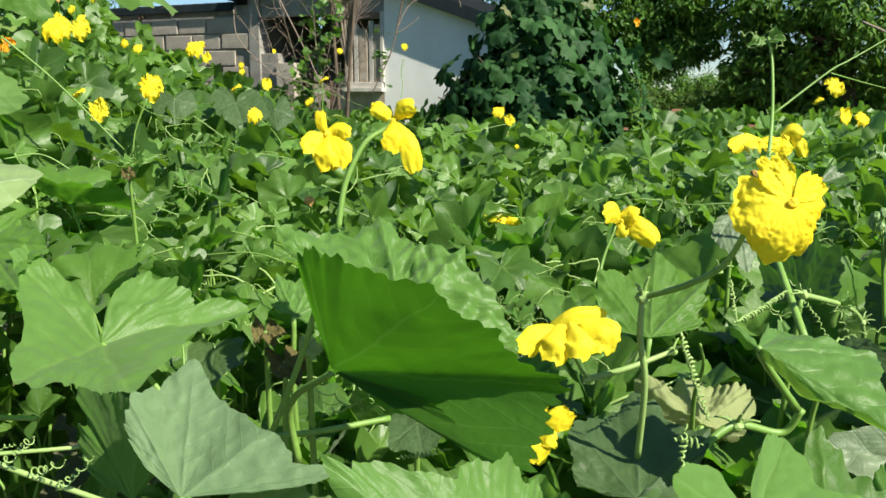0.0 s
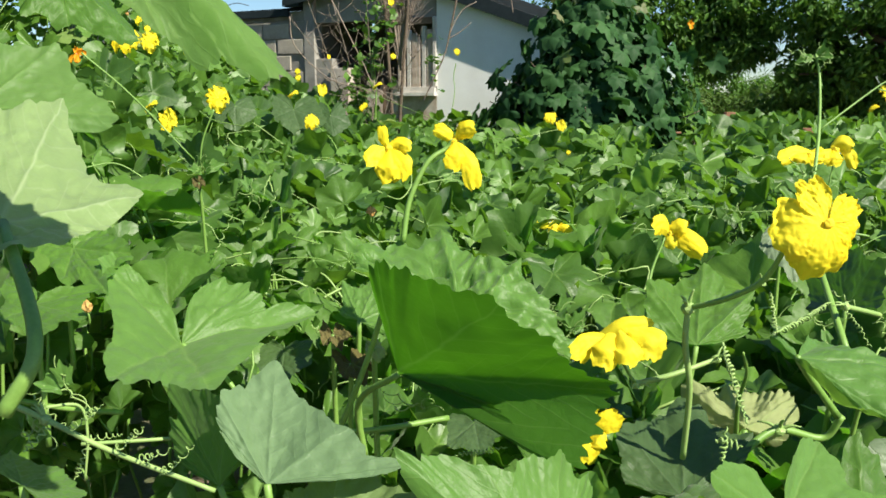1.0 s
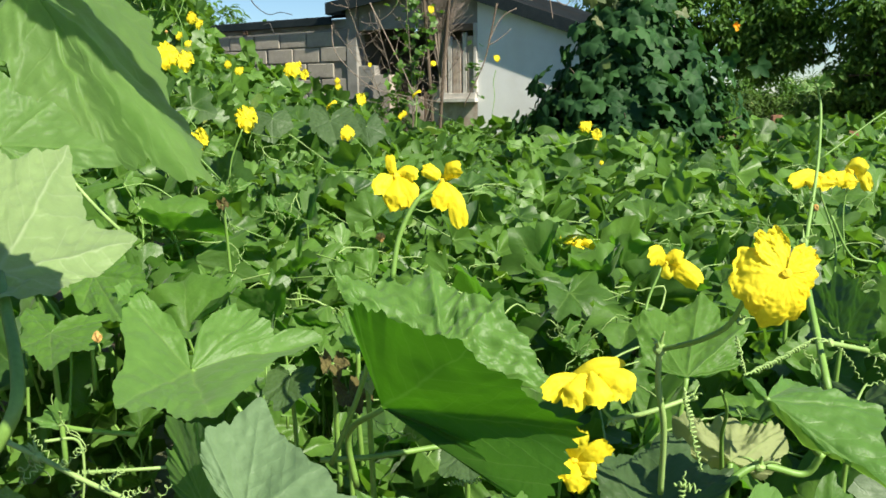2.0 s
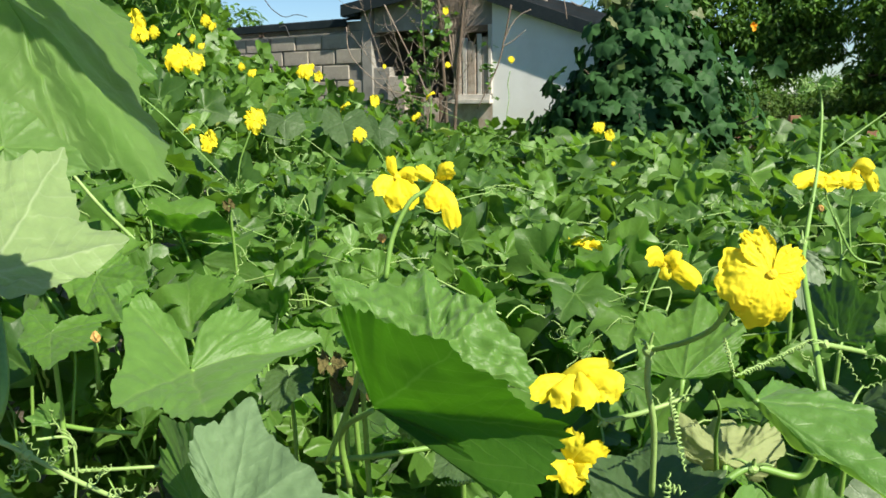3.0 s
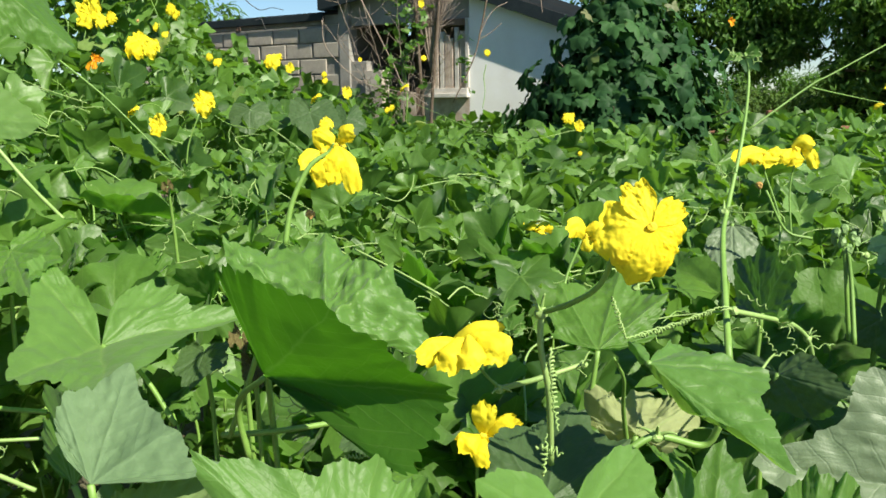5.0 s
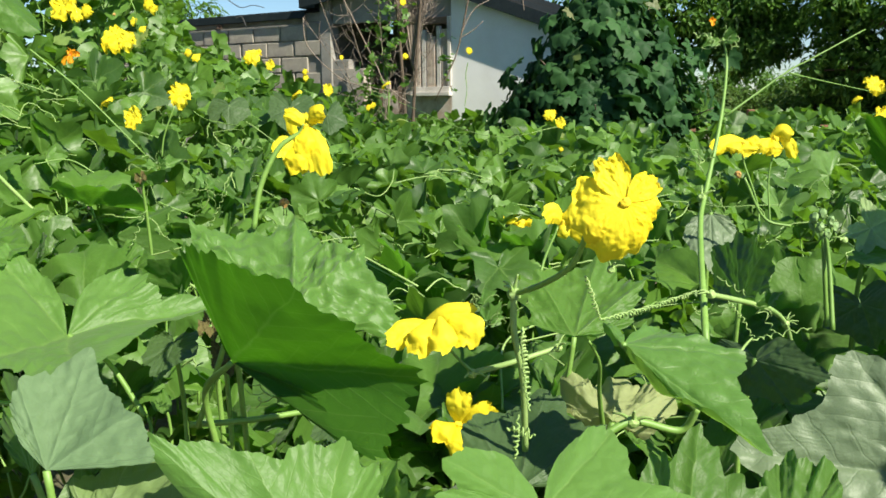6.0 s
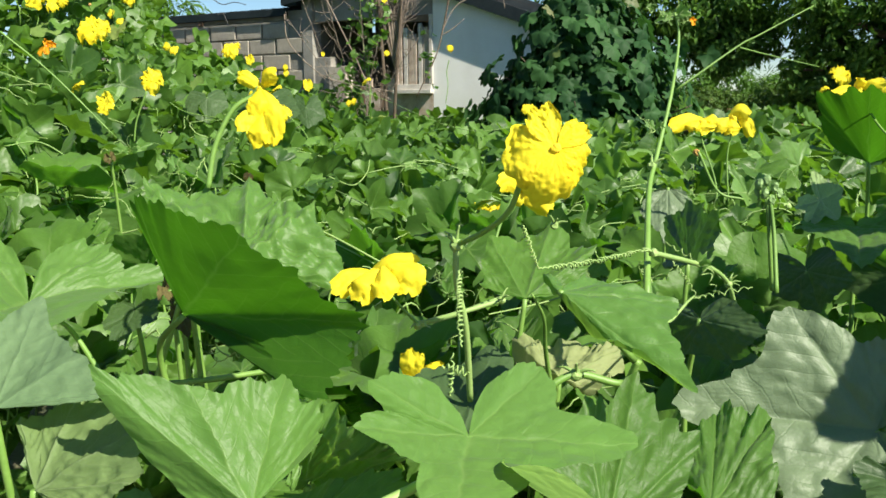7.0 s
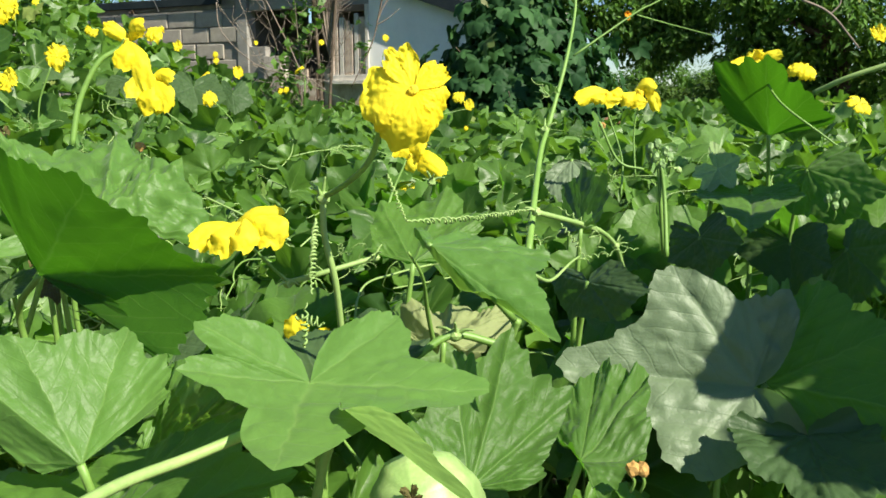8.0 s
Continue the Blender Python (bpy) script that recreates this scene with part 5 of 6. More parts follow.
vine_leaf((-0.326, 1.200, 0.892), (-0.037, 0.020, 0.011), (-0.024, -0.060, -0.014), (0.017, -0.100, -0.024), (0.049, -0.040, -0.004), (0.041, 0.000, 0.017),
          "dull green leaf in the shade", lobes=0.15, mat=M_LEAF_OLD_SHADED, seed=53)
vine_leaf((-0.695, 1.300, 1.032), (-0.066, 0.000, 0.009), (0.028, -0.100, -0.035), (0.121, -0.150, -0.041), (0.125, -0.050, 0.000), (0.027, 0.050, 0.030),
          "light leaf behind the bright lobed one", lobes=0.25, seed=54)
vine_leaf((-0.631, 1.050, 0.998), (-0.066, 0.050, 0.020), (-0.008, -0.070, -0.006), (0.059, -0.100, -0.019), (0.102, -0.050, -0.002), (0.065, 0.050, 0.013),
          "green leaf under the upturned one", lobes=0.2, seed=55)
vine_leaf((-0.375, 0.550, 0.975), (-0.045, 0.030, 0.005), (-0.037, 0.050, 0.006), (0.017, 0.030, 0.001), (0.055, -0.010, 0.001), (0.053, -0.050, 0.007),
          "green leaf at the lower edge of the field", lobes=0.12, mat=M_LEAF_FRESH, seed=56)
vine_leaf((0.506, 1.200, 0.968), (-0.022, 0.080, -0.022), (-0.008, 0.160, 0.041), (0.010, 0.080, 0.082), (0.023, -0.040, 0.083), (0.013, -0.080, 0.022),
          "dark leaf turned from the sun behind the upright shoot", lobes=0.12, mat=M_LEAF_OLD_SHADED, seed=70)
vine_leaf((-1.396, 4.600, 1.234), (-0.130, 0.100, 0.031), (-0.098, -0.050, -0.074), (0.027, -0.100, -0.134), (0.109, 0.000, -0.047), (0.050, 0.100, 0.035),
          "round grey-green leaf on the slope", lobes=0.08, mat=M_LEAF_OLD_SHADED, seed=71)
vine_leaf((-1.171, 5.000, 1.208), (-0.128, 0.100, 0.084), (-0.093, -0.100, -0.045), (0.096, -0.200, -0.166), (0.208, -0.100, -0.065), (0.097, 0.100, 0.064),
          "large round grey-green leaf on the slope", lobes=0.08, mat=M_LEAF_OLD_SHADED, seed=72)
vine_leaf((-0.974, 5.100, 1.171), (-0.090, 0.100, 0.067), (-0.081, 0.000, -0.033), (0.036, -0.100, -0.113), (0.112, 0.000, -0.051), (0.050, 0.100, 0.065),
          "round grey-green leaf on the slope", lobes=0.08, mat=M_LEAF_OLD_SHADED, seed=73)
vine_leaf((-0.151, 0.600, 0.882), (-0.042, 0.060, 0.038), (0.004, 0.080, 0.055), (0.096, 0.020, 0.058), (0.100, -0.030, 0.025), (0.057, -0.050, 0.012),
          "pale dull leaf underside with a net of veins", lobes=0.08, mat=M_LEAF_UNDER, quilt=0.03, seed=74)
vine_leaf((-0.235, 1.120, 0.942), (-0.027, 0.030, 0.001), (-0.012, -0.020, -0.008), (0.017, -0.040, -0.011), (0.032, -0.020, -0.000), (0.008, 0.030, 0.005),
          "curled dead brown leaf below the vine", lobes=0.2, mat=M_LITTER, pucker=0.15, wave=0.15, seed=75)
vine_leaf((-0.203, 1.080, 0.911), (-0.034, 0.040, -0.001), (-0.007, -0.030, -0.011), (0.027, -0.050, -0.011), (0.039, -0.020, -0.001), (0.009, 0.040, 0.004),
          "curled dead brown leaf below the vine", lobes=0.2, mat=M_LITTER, pucker=0.15, wave=0.15, seed=76)
vine_leaf((-0.160, 1.000, 0.957), (-0.014, 0.020, 0.003), (-0.009, -0.010, -0.005), (0.008, -0.020, -0.015), (0.018, -0.010, -0.004), (0.004, 0.020, 0.005),
          "small pale dried leaf on a stalk", lobes=0.2, mat=M_DRY, pucker=0.15, wave=0.15, seed=77)
vine_leaf((-0.703, 1.950, 1.077), (-0.024, 0.020, 0.006), (-0.011, -0.010, -0.007), (0.013, -0.030, -0.013), (0.019, -0.010, -0.002), (0.000, 0.020, 0.012),
          "curled dead brown leaf on the vine mat", lobes=0.2, mat=M_LITTER, pucker=0.2, wave=0.2, seed=78)
vine_leaf((0.055, 0.720, 0.836), (-0.020, -0.020, 0.010), (0.015, -0.020, 0.076), (0.115, -0.120, 0.112), (0.100, -0.050, 0.052), (0.040, -0.010, 0.000),
          "narrow leaf with a strongly ruffled rim", lobes=0.12, mat=M_LEAF_FRESH, wave=0.16, pucker=0.10, quilt=0.05, seed=90)
vine_leaf((0.700, 0.840, 0.800), (-0.080, 0.020, 0.006), (-0.088, -0.080, -0.004), (-0.030, -0.140, -0.020), (0.040, -0.120, -0.006), (0.060, -0.010, 0.022),
          "grey-green crumpled leaf below the large grey one", lobes=0.14, mat=M_LEAF_OLD_SHADED, wave=0.06, quilt=0.02, seed=91)
vine_leaf((0.790, 0.830, 0.815), (-0.020, -0.040, 0.034), (0.020, -0.080, 0.038), (0.070, -0.100, 0.010), (0.060, -0.060, -0.050), (-0.010, -0.030, -0.060),
          "dark leaf with a lit yellow-green rim", lobes=0.12, wave=0.06, seed=92)
# flowers
luffa_flower(0.039, "large open yellow luffa flower with broad crinkled petals", cup=0.06, reflex=(-0.05, 0.45, 0.75, 1.00, 0.35), lengths=(1.14, 1.30, 1.42, 0.86, 0.92), crinkle=0.050, pimple=0.034, rise=0.10, apart=(0, 4), width=(0.86, 1.02, 1.00, 0.98, 0.82), res=(34, 32), seed=2).matrix_world = flower_matrix((0.291, 0.722, 1.161), (-0.08, -0.86, 0.34), spin=0.44)
limp_flower((0.115, 0.800, 1.032), "wide yellow luffa flower seen edge on", [([(0.112, 0.800, 1.031), (0.090, 0.790, 1.028), (0.073, 0.780, 1.015)], 0.0237, (0.48, -0.25, -0.84)), ([(0.113, 0.800, 1.037), (0.107, 0.775, 1.027), (0.102, 0.770, 1.007)], 0.0309, (0.95, -0.07, -0.30)), ([(0.132, 0.800, 1.041), (0.148, 0.785, 1.033), (0.149, 0.780, 1.013)], 0.0344, (0.89, 0.12, 0.44)), ([(0.121, 0.800, 1.039), (0.127, 0.770, 1.031), (0.125, 0.765, 1.012)], 0.0273, (0.99, 0.04, 0.11)), ([(0.100, 0.820, 1.023), (0.126, 0.810, 1.038), (0.157, 0.810, 1.041)], 0.0237, (-0.25, 0.28, 0.93))], 0.0042, seed=3, crumple=0.10)
limp_flower((0.116, 1.075, 0.822), "yellow luffa flower low among dark leaves", [([(0.115, 1.075, 0.822), (0.117, 1.060, 0.849), (0.118, 1.060, 0.875)], 0.0330, (-1.00, 0.07, 0.07)), ([(0.119, 1.075, 0.823), (0.141, 1.060, 0.839), (0.167, 1.060, 0.848)], 0.0313, (-0.32, 0.38, 0.87)), ([(0.116, 1.075, 0.819), (0.120, 1.050, 0.808), (0.119, 1.050, 0.785)], 0.0362, (1.00, -0.01, 0.08)), ([(0.113, 1.075, 0.822), (0.099, 1.055, 0.821), (0.088, 1.050, 0.806)], 0.0379, (0.71, -0.30, -0.64)), ([(0.119, 1.075, 0.819), (0.133, 1.050, 0.821), (0.143, 1.050, 0.809)], 0.0280, (0.62, 0.28, 0.73))], 0.0058, seed=4, crumple=0.10)
limp_flower((-0.194, 1.475, 1.186), "yellow luffa flower with drooping petals", [([(-0.196, 1.475, 1.186), (-0.203, 1.470, 1.203), (-0.205, 1.470, 1.225)], 0.0186, (-0.95, -0.18, -0.23)), ([(-0.196, 1.475, 1.185), (-0.214, 1.460, 1.177), (-0.224, 1.450, 1.155)], 0.0372, (0.71, 0.06, -0.70)), ([(-0.192, 1.470, 1.183), (-0.191, 1.450, 1.155), (-0.195, 1.450, 1.125)], 0.0475, (0.98, 0.15, -0.10)), ([(-0.190, 1.475, 1.184), (-0.169, 1.455, 1.164), (-0.170, 1.450, 1.131)], 0.0351, (0.95, 0.17, 0.27)), ([(-0.196, 1.475, 1.190), (-0.176, 1.470, 1.193), (-0.158, 1.460, 1.181)], 0.0289, (0.27, 0.12, 0.95))], 0.0072, seed=5, crumple=0.10)
limp_flower((-0.056, 1.000, 1.220), "withering yellow luffa flower hanging from a bent stalk", [([(-0.056, 1.000, 1.221), (-0.069, 0.995, 1.232), (-0.080, 0.990, 1.239)], 0.0186, (-0.55, -0.14, -0.82)), ([(-0.056, 1.000, 1.223), (-0.047, 0.990, 1.234), (-0.031, 0.985, 1.235)], 0.0215, (-0.44, 0.03, 0.90)), ([(-0.055, 0.995, 1.220), (-0.054, 0.980, 1.206), (-0.058, 0.980, 1.187)], 0.0258, (0.99, 0.10, -0.13)), ([(-0.051, 0.995, 1.219), (-0.038, 0.980, 1.195), (-0.032, 0.980, 1.164)], 0.0229, (0.95, 0.13, 0.30)), ([(-0.052, 0.995, 1.220), (-0.044, 0.985, 1.205), (-0.045, 0.985, 1.186)], 0.0243, (0.98, 0.12, 0.17))], 0.0050, seed=6, crumple=0.10)
limp_flower((0.261, 1.260, 1.069), "half-closed yellow luffa flower on a thin stalk", [([(0.261, 1.260, 1.068), (0.247, 1.250, 1.083), (0.233, 1.240, 1.075)], 0.0306, (-0.13, -0.16, -0.98)), ([(0.261, 1.260, 1.069), (0.281, 1.245, 1.062), (0.308, 1.240, 1.039)], 0.0342, (0.56, 0.07, 0.83)), ([(0.256, 1.260, 1.075), (0.268, 1.250, 1.080), (0.280, 1.240, 1.073)], 0.0288, (0.18, 0.15, 0.97)), ([(0.257, 1.260, 1.069), (0.260, 1.250, 1.059), (0.270, 1.250, 1.050)], 0.0234, (0.83, -0.01, 0.56))], 0.0063, seed=7, crumple=0.10)
limp_flower((0.634, 1.750, 1.156), "yellow luffa flower beside its pair", [([(0.636, 1.750, 1.161), (0.604, 1.740, 1.160), (0.568, 1.730, 1.146)], 0.0320, (0.25, -0.14, -0.96)), ([(0.636, 1.750, 1.161), (0.634, 1.730, 1.151), (0.631, 1.730, 1.134)], 0.0418, (0.96, -0.27, 0.01)), ([(0.628, 1.750, 1.161), (0.612, 1.730, 1.151), (0.611, 1.730, 1.138)], 0.0320, (0.87, -0.27, -0.41)), ([(0.637, 1.760, 1.162), (0.649, 1.750, 1.161), (0.661, 1.750, 1.149)], 0.0271, (0.46, -0.06, 0.89))], 0.0086, seed=8, crumple=0.10)
limp_flower((0.714, 1.830, 1.161), "yellow luffa flower with hanging petals", [([(0.705, 1.830, 1.166), (0.723, 1.820, 1.178), (0.737, 1.810, 1.160)], 0.0310, (0.18, 0.01, 0.98)), ([(0.711, 1.830, 1.164), (0.705, 1.810, 1.148), (0.703, 1.810, 1.128)], 0.0414, (0.96, -0.29, -0.03)), ([(0.725, 1.830, 1.166), (0.737, 1.810, 1.153), (0.748, 1.810, 1.124)], 0.0259, (0.81, -0.22, 0.55)), ([(0.705, 1.830, 1.164), (0.684, 1.810, 1.154), (0.681, 1.810, 1.133)], 0.0336, (0.84, -0.28, -0.47))], 0.0091, seed=9, crumple=0.10)
limp_flower((0.879, 1.600, 1.220), "flat yellow luffa flower above an upright leaf", [([(0.879, 1.600, 1.218), (0.849, 1.585, 1.214), (0.822, 1.580, 1.199)], 0.0247, (0.35, -0.08, -0.93)), ([(0.879, 1.600, 1.220), (0.896, 1.585, 1.226), (0.918, 1.580, 1.228)], 0.0202, (-0.19, 0.02, 0.98)), ([(0.871, 1.600, 1.220), (0.880, 1.590, 1.228), (0.887, 1.590, 1.234)], 0.0269, (-0.57, 0.16, 0.80)), ([(0.874, 1.590, 1.218), (0.869, 1.570, 1.211), (0.868, 1.570, 1.205)], 0.0314, (0.95, -0.32, 0.06))], 0.0079, seed=10, crumple=0.10)
limp_flower((0.189, 2.740, 0.857), "flat yellow luffa flower among the leaves", [([(0.189, 2.740, 0.857), (0.156, 2.720, 0.869), (0.129, 2.720, 0.876)], 0.0277, (-0.26, -0.15, -0.95)), ([(0.189, 2.740, 0.857), (0.219, 2.720, 0.860), (0.244, 2.720, 0.847)], 0.0277, (0.22, 0.15, 0.96)), ([(0.189, 2.740, 0.857), (0.188, 2.700, 0.854), (0.183, 2.700, 0.843)], 0.0406, (0.97, -0.06, -0.25)), ([(0.174, 2.750, 0.863), (0.196, 2.750, 0.868), (0.214, 2.750, 0.866)], 0.0259, (-0.10, 0.15, 0.98))], 0.0129, seed=11, crumple=0.10)
luffa_flower(0.0424, "yellow luffa flower with five crinkled petals", cup=0.12, reflex=(0.55, 0.95, 1.1, 1.2, 0.8), lengths=(0.95, 1.25, 1.05, 1.1, 0.9), crinkle=0.09, width=0.74, res=(18, 14), seed=12).matrix_world = flower_matrix((1.240, 2.300, 1.226), (0.100, -0.500, 0.900), spin=0.26)
luffa_flower(0.0260, "yellow luffa flower with five crinkled petals", cup=0.2, reflex=(0.3, 0.45, 0.6, 0.3, 0.35), lengths=(1.0, 1.1, 1.0, 1.1, 0.95), crinkle=0.06, width=0.66, res=(14, 12), seed=13).matrix_world = flower_matrix((1.116, 1.700, 1.138), (0.200, -0.700, 0.700), spin=0.09)
# smaller flowers over the field
for at, size, face, spin in (
    ((-0.843, 2.560, 1.273), 0.038, (-0.0, -0.7, 0.2), 1.0),
    ((-0.945, 2.300, 1.260), 0.020, (-0.6, -0.6, 0.8), 0.1),
    ((-1.316, 5.000, 0.944), 0.058, (0.1, -0.6, 0.1), 0.5),
    ((-1.021, 4.800, 1.157), 0.042, (0.2, -0.7, 0.7), 0.2),
    ((-1.257, 5.000, 1.186), 0.027, (-0.3, -0.9, 0.5), 1.1),
    ((-1.447, 5.200, 1.538), 0.057, (0.1, -0.5, 0.4), 0.9),
    ((-1.749, 6.600, 1.520), 0.040, (-0.5, -0.8, 0.6), 0.9),
    ((-1.632, 7.200, 1.498), 0.025, (-0.1, -0.9, 0.3), 0.3),
):
    small_flower(at, size, face, spin)
for at, size, face, spin in (
    ((-1.629, 7.200, 1.442), 0.027, (-0.0, -0.7, 0.2), 1.0),
    ((-1.469, 6.300, 1.310), 0.044, (-0.6, -0.6, 0.8), 0.1),
    ((-1.333, 6.700, 1.329), 0.043, (0.1, -0.6, 0.1), 0.5),
    ((-1.716, 4.000, 1.569), 0.064, (0.2, -0.7, 0.7), 0.2),
    ((-1.899, 4.600, 1.683), 0.024, (-0.3, -0.9, 0.5), 1.1),
    ((-1.853, 4.600, 1.649), 0.021, (0.1, -0.5, 0.4), 0.9),
    ((-1.640, 3.400, 1.633), 0.066, (-0.5, -0.8, 0.6), 0.9),
    ((-1.982, 5.000, 1.827), 0.034, (-0.1, -0.9, 0.3), 0.3),
):
    small_flower(at, size, face, spin)
for at, size, face, spin in (
    ((-0.392, 9.100, 1.738), 0.036, (-0.0, -0.7, 0.2), 1.0),
    ((-1.017, 7.600, 1.390), 0.044, (-0.6, -0.6, 0.8), 0.1),
    ((-1.069, 9.100, 2.235), 0.036, (0.1, -0.6, 0.1), 0.5),
    ((-1.049, 9.100, 1.706), 0.031, (0.2, -0.7, 0.7), 0.2),
    ((-1.120, 7.500, 1.207), 0.028, (-0.3, -0.9, 0.5), 1.1),
    ((0.341, 5.500, 1.162), 0.040, (0.1, -0.5, 0.4), 0.9),
    ((0.408, 5.400, 1.095), 0.034, (-0.5, -0.8, 0.6), 0.9),
    ((0.380, 4.500, 0.994), 0.012, (-0.1, -0.9, 0.3), 0.3),
):
    small_flower(at, size, face, spin)
for at, size, face, spin in (
    ((1.416, 3.200, 1.282), 0.034, (-0.0, -0.7, 0.2), 1.0),
    ((1.362, 3.200, 1.236), 0.018, (-0.6, -0.6, 0.8), 0.1),
    ((1.368, 3.000, 1.178), 0.027, (0.1, -0.6, 0.1), 0.5),
    ((1.430, 3.000, 1.178), 0.026, (0.2, -0.7, 0.7), 0.2),
    ((-1.070, 7.000, 1.193), 0.026, (-0.3, -0.9, 0.5), 1.1),
    ((-1.050, 4.600, 0.845), 0.059, (0.1, -0.5, 0.4), 0.9),
    ((1.379, 2.200, 1.303), 0.021, (-0.5, -0.8, 0.6), 0.9),
    ((-1.959, 5.500, 1.573), 0.025, (-0.1, -0.9, 0.3), 0.3),
):
    small_flower(at, size, face, spin)
for at, size, face, spin in (
    ((-1.294, 3.200, 1.483), 0.038, (-0.0, -0.7, 0.2), 1.0),
    ((0.786, 0.950, 0.788), 0.013, (-0.6, -0.6, 0.8), 0.1),
    ((-1.724, 9.100, 1.691), 0.022, (0.1, -0.6, 0.1), 0.5),
    ((-1.790, 3.800, 1.652), 0.030, (0.2, -0.7, 0.7), 0.2),
    ((-1.782, 4.600, 1.743), 0.027, (-0.3, -0.9, 0.5), 1.1),
    ((-1.643, 4.800, 1.508), 0.027, (0.1, -0.5, 0.4), 0.9),
    ((-1.014, 2.600, 1.201), 0.034, (-0.5, -0.8, 0.6), 0.9),
    ((-1.647, 3.600, 1.646), 0.027, (-0.1, -0.9, 0.3), 0.3),
):
    small_flower(at, size, face, spin)
# stalks
stalk([(0.410, 0.950, 0.975), (0.444, 1.180, 1.072), (0.464, 1.250, 1.118), (0.497, 1.330, 1.213), (0.518, 1.400, 1.298), (0.512, 1.410, 1.341)], 0.0046, 0.0016, "luffa_vine", "long upright vine shoot with a curling tip", category="vine")
stalk([(0.514, 1.380, 1.219), (0.616, 1.420, 1.287), (0.653, 1.430, 1.306), (0.745, 1.460, 1.353)], 0.0018, 0.0010, "luffa_vine", "thin side shoot reaching out of the vine", category="vine")
stalk([(0.620, 1.420, 1.285), (0.683, 1.450, 1.272), (0.767, 1.480, 1.255)], 0.0013, 0.0006, "luffa_vine", "thin side shoot reaching out of the vine", category="vine")
stalk([(0.262, 0.740, 1.138), (0.249, 0.760, 1.101), (0.224, 0.790, 1.076), (0.194, 0.825, 1.057)], 0.0027, 0.0030, "stalk", "green hairy flower stalk rising from the vine", category="stalk")
# pale stem colour makes up for the sunlight the flower blocks here
stalk([(0.194, 0.825, 1.057), (0.194, 0.830, 1.017), (0.203, 0.840, 0.964), (0.206, 0.870, 0.873)], 0.0033, 0.0036, "luffa_vine", "upright green vine stem with a swollen joint", category="vine", mat=M_STEM_PALE)
stalk([(0.148, 0.860, 0.962), (0.189, 0.860, 0.974), (0.240, 0.880, 0.986)], 0.0034, 0.0026, "luffa_vine", "pale green runner between two joints", category="vine", mat=M_STEM_PALE)
stalk([(0.120, 0.810, 1.014), (0.141, 0.850, 0.975), (0.152, 0.860, 0.962)], 0.0016, 0.0016, "stalk", "green hairy flower stalk rising from the vine", category="stalk")
stalk([(-0.118, 0.970, 1.102), (-0.110, 0.980, 1.152), (-0.089, 0.990, 1.196), (-0.066, 1.000, 1.213), (-0.060, 1.000, 1.224)], 0.0036, 0.0027, "stalk", "green hairy flower stalk rising from the vine", category="stalk")
stalk([(-0.060, 1.000, 1.215), (-0.051, 1.000, 1.208), (-0.044, 1.000, 1.195)], 0.0020, 0.0016, "stalk", "green hairy flower stalk rising from the vine", category="stalk")
stalk([(0.217, 1.200, 0.937), (0.230, 1.240, 1.007), (0.253, 1.260, 1.062)], 0.0026, 0.0019, "stalk", "green hairy flower stalk rising from the vine", category="stalk")
stalk([(0.621, 1.160, 0.935), (0.622, 1.190, 1.014), (0.616, 1.200, 1.069)], 0.0034, 0.0024, "stalk", "green hairy flower stalk rising from the vine", category="stalk")
stalk([(0.661, 1.720, 0.954), (0.664, 1.740, 1.031), (0.636, 1.755, 1.120), (0.635, 1.755, 1.143)], 0.0022, 0.0016, "stalk", "green hairy flower stalk rising from the vine", category="stalk")
stalk([(0.705, 1.800, 0.987), (0.703, 1.820, 1.079), (0.714, 1.830, 1.143)], 0.0021, 0.0016, "stalk", "green hairy flower stalk rising from the vine", category="stalk")
stalk([(0.424, 1.000, 1.019), (0.469, 1.030, 1.004), (0.509, 1.060, 0.988), (0.535, 1.080, 0.964), (0.551, 1.100, 0.925)], 0.0034, 0.0029, "luffa_vine", "pale runner with a tendril at its joint", category="vine", mat=M_STEM_PALE)
stalk([(0.413, 0.900, 0.962), (0.437, 0.950, 0.946), (0.466, 1.000, 0.957), (0.479, 1.020, 0.961)], 0.0024, 0.0012, "luffa_vine", "bent pale shoot of the vine", category="vine", mat=M_STEM_PALE)
stalk([(-0.143, 0.960, 1.016), (-0.166, 0.970, 0.947), (-0.207, 0.980, 0.846)], 0.0034, 0.0037, "luffa_vine", "green leaf stalk crossing the shade", category="vine")
stalk([(-0.233, 1.020, 0.833), (-0.156, 1.020, 0.841), (-0.067, 1.050, 0.847)], 0.0040, 0.0040, "luffa_vine", "horizontal green runner in the shade", category="vine")
stalk([(-0.453, 0.800, 0.905), (-0.396, 0.820, 0.902), (-0.349, 0.850, 0.895)], 0.0022, 0.0022, "luffa_vine", "straight pale dry cane in the shade", category="vine", mat=M_STEM_PALE)
# pale stem colour lightens this runner against the shade of the leaf above
stalk([(-0.420, 0.620, 1.016), (-0.391, 0.620, 1.003), (-0.334, 0.620, 0.975), (-0.246, 0.620, 0.941)], 0.0028, 0.0022, "luffa_vine", "grey-green runner with curling tendrils", category="vine", mat=M_STEM_PALE)
stalk([(-0.434, 0.700, 0.984), (-0.411, 0.720, 0.978), (-0.405, 0.720, 0.949), (-0.411, 0.720, 0.901)], 0.0018, 0.0012, "luffa_vine", "looping green shoot of the vine", category="vine", mat=M_STEM_PALE)
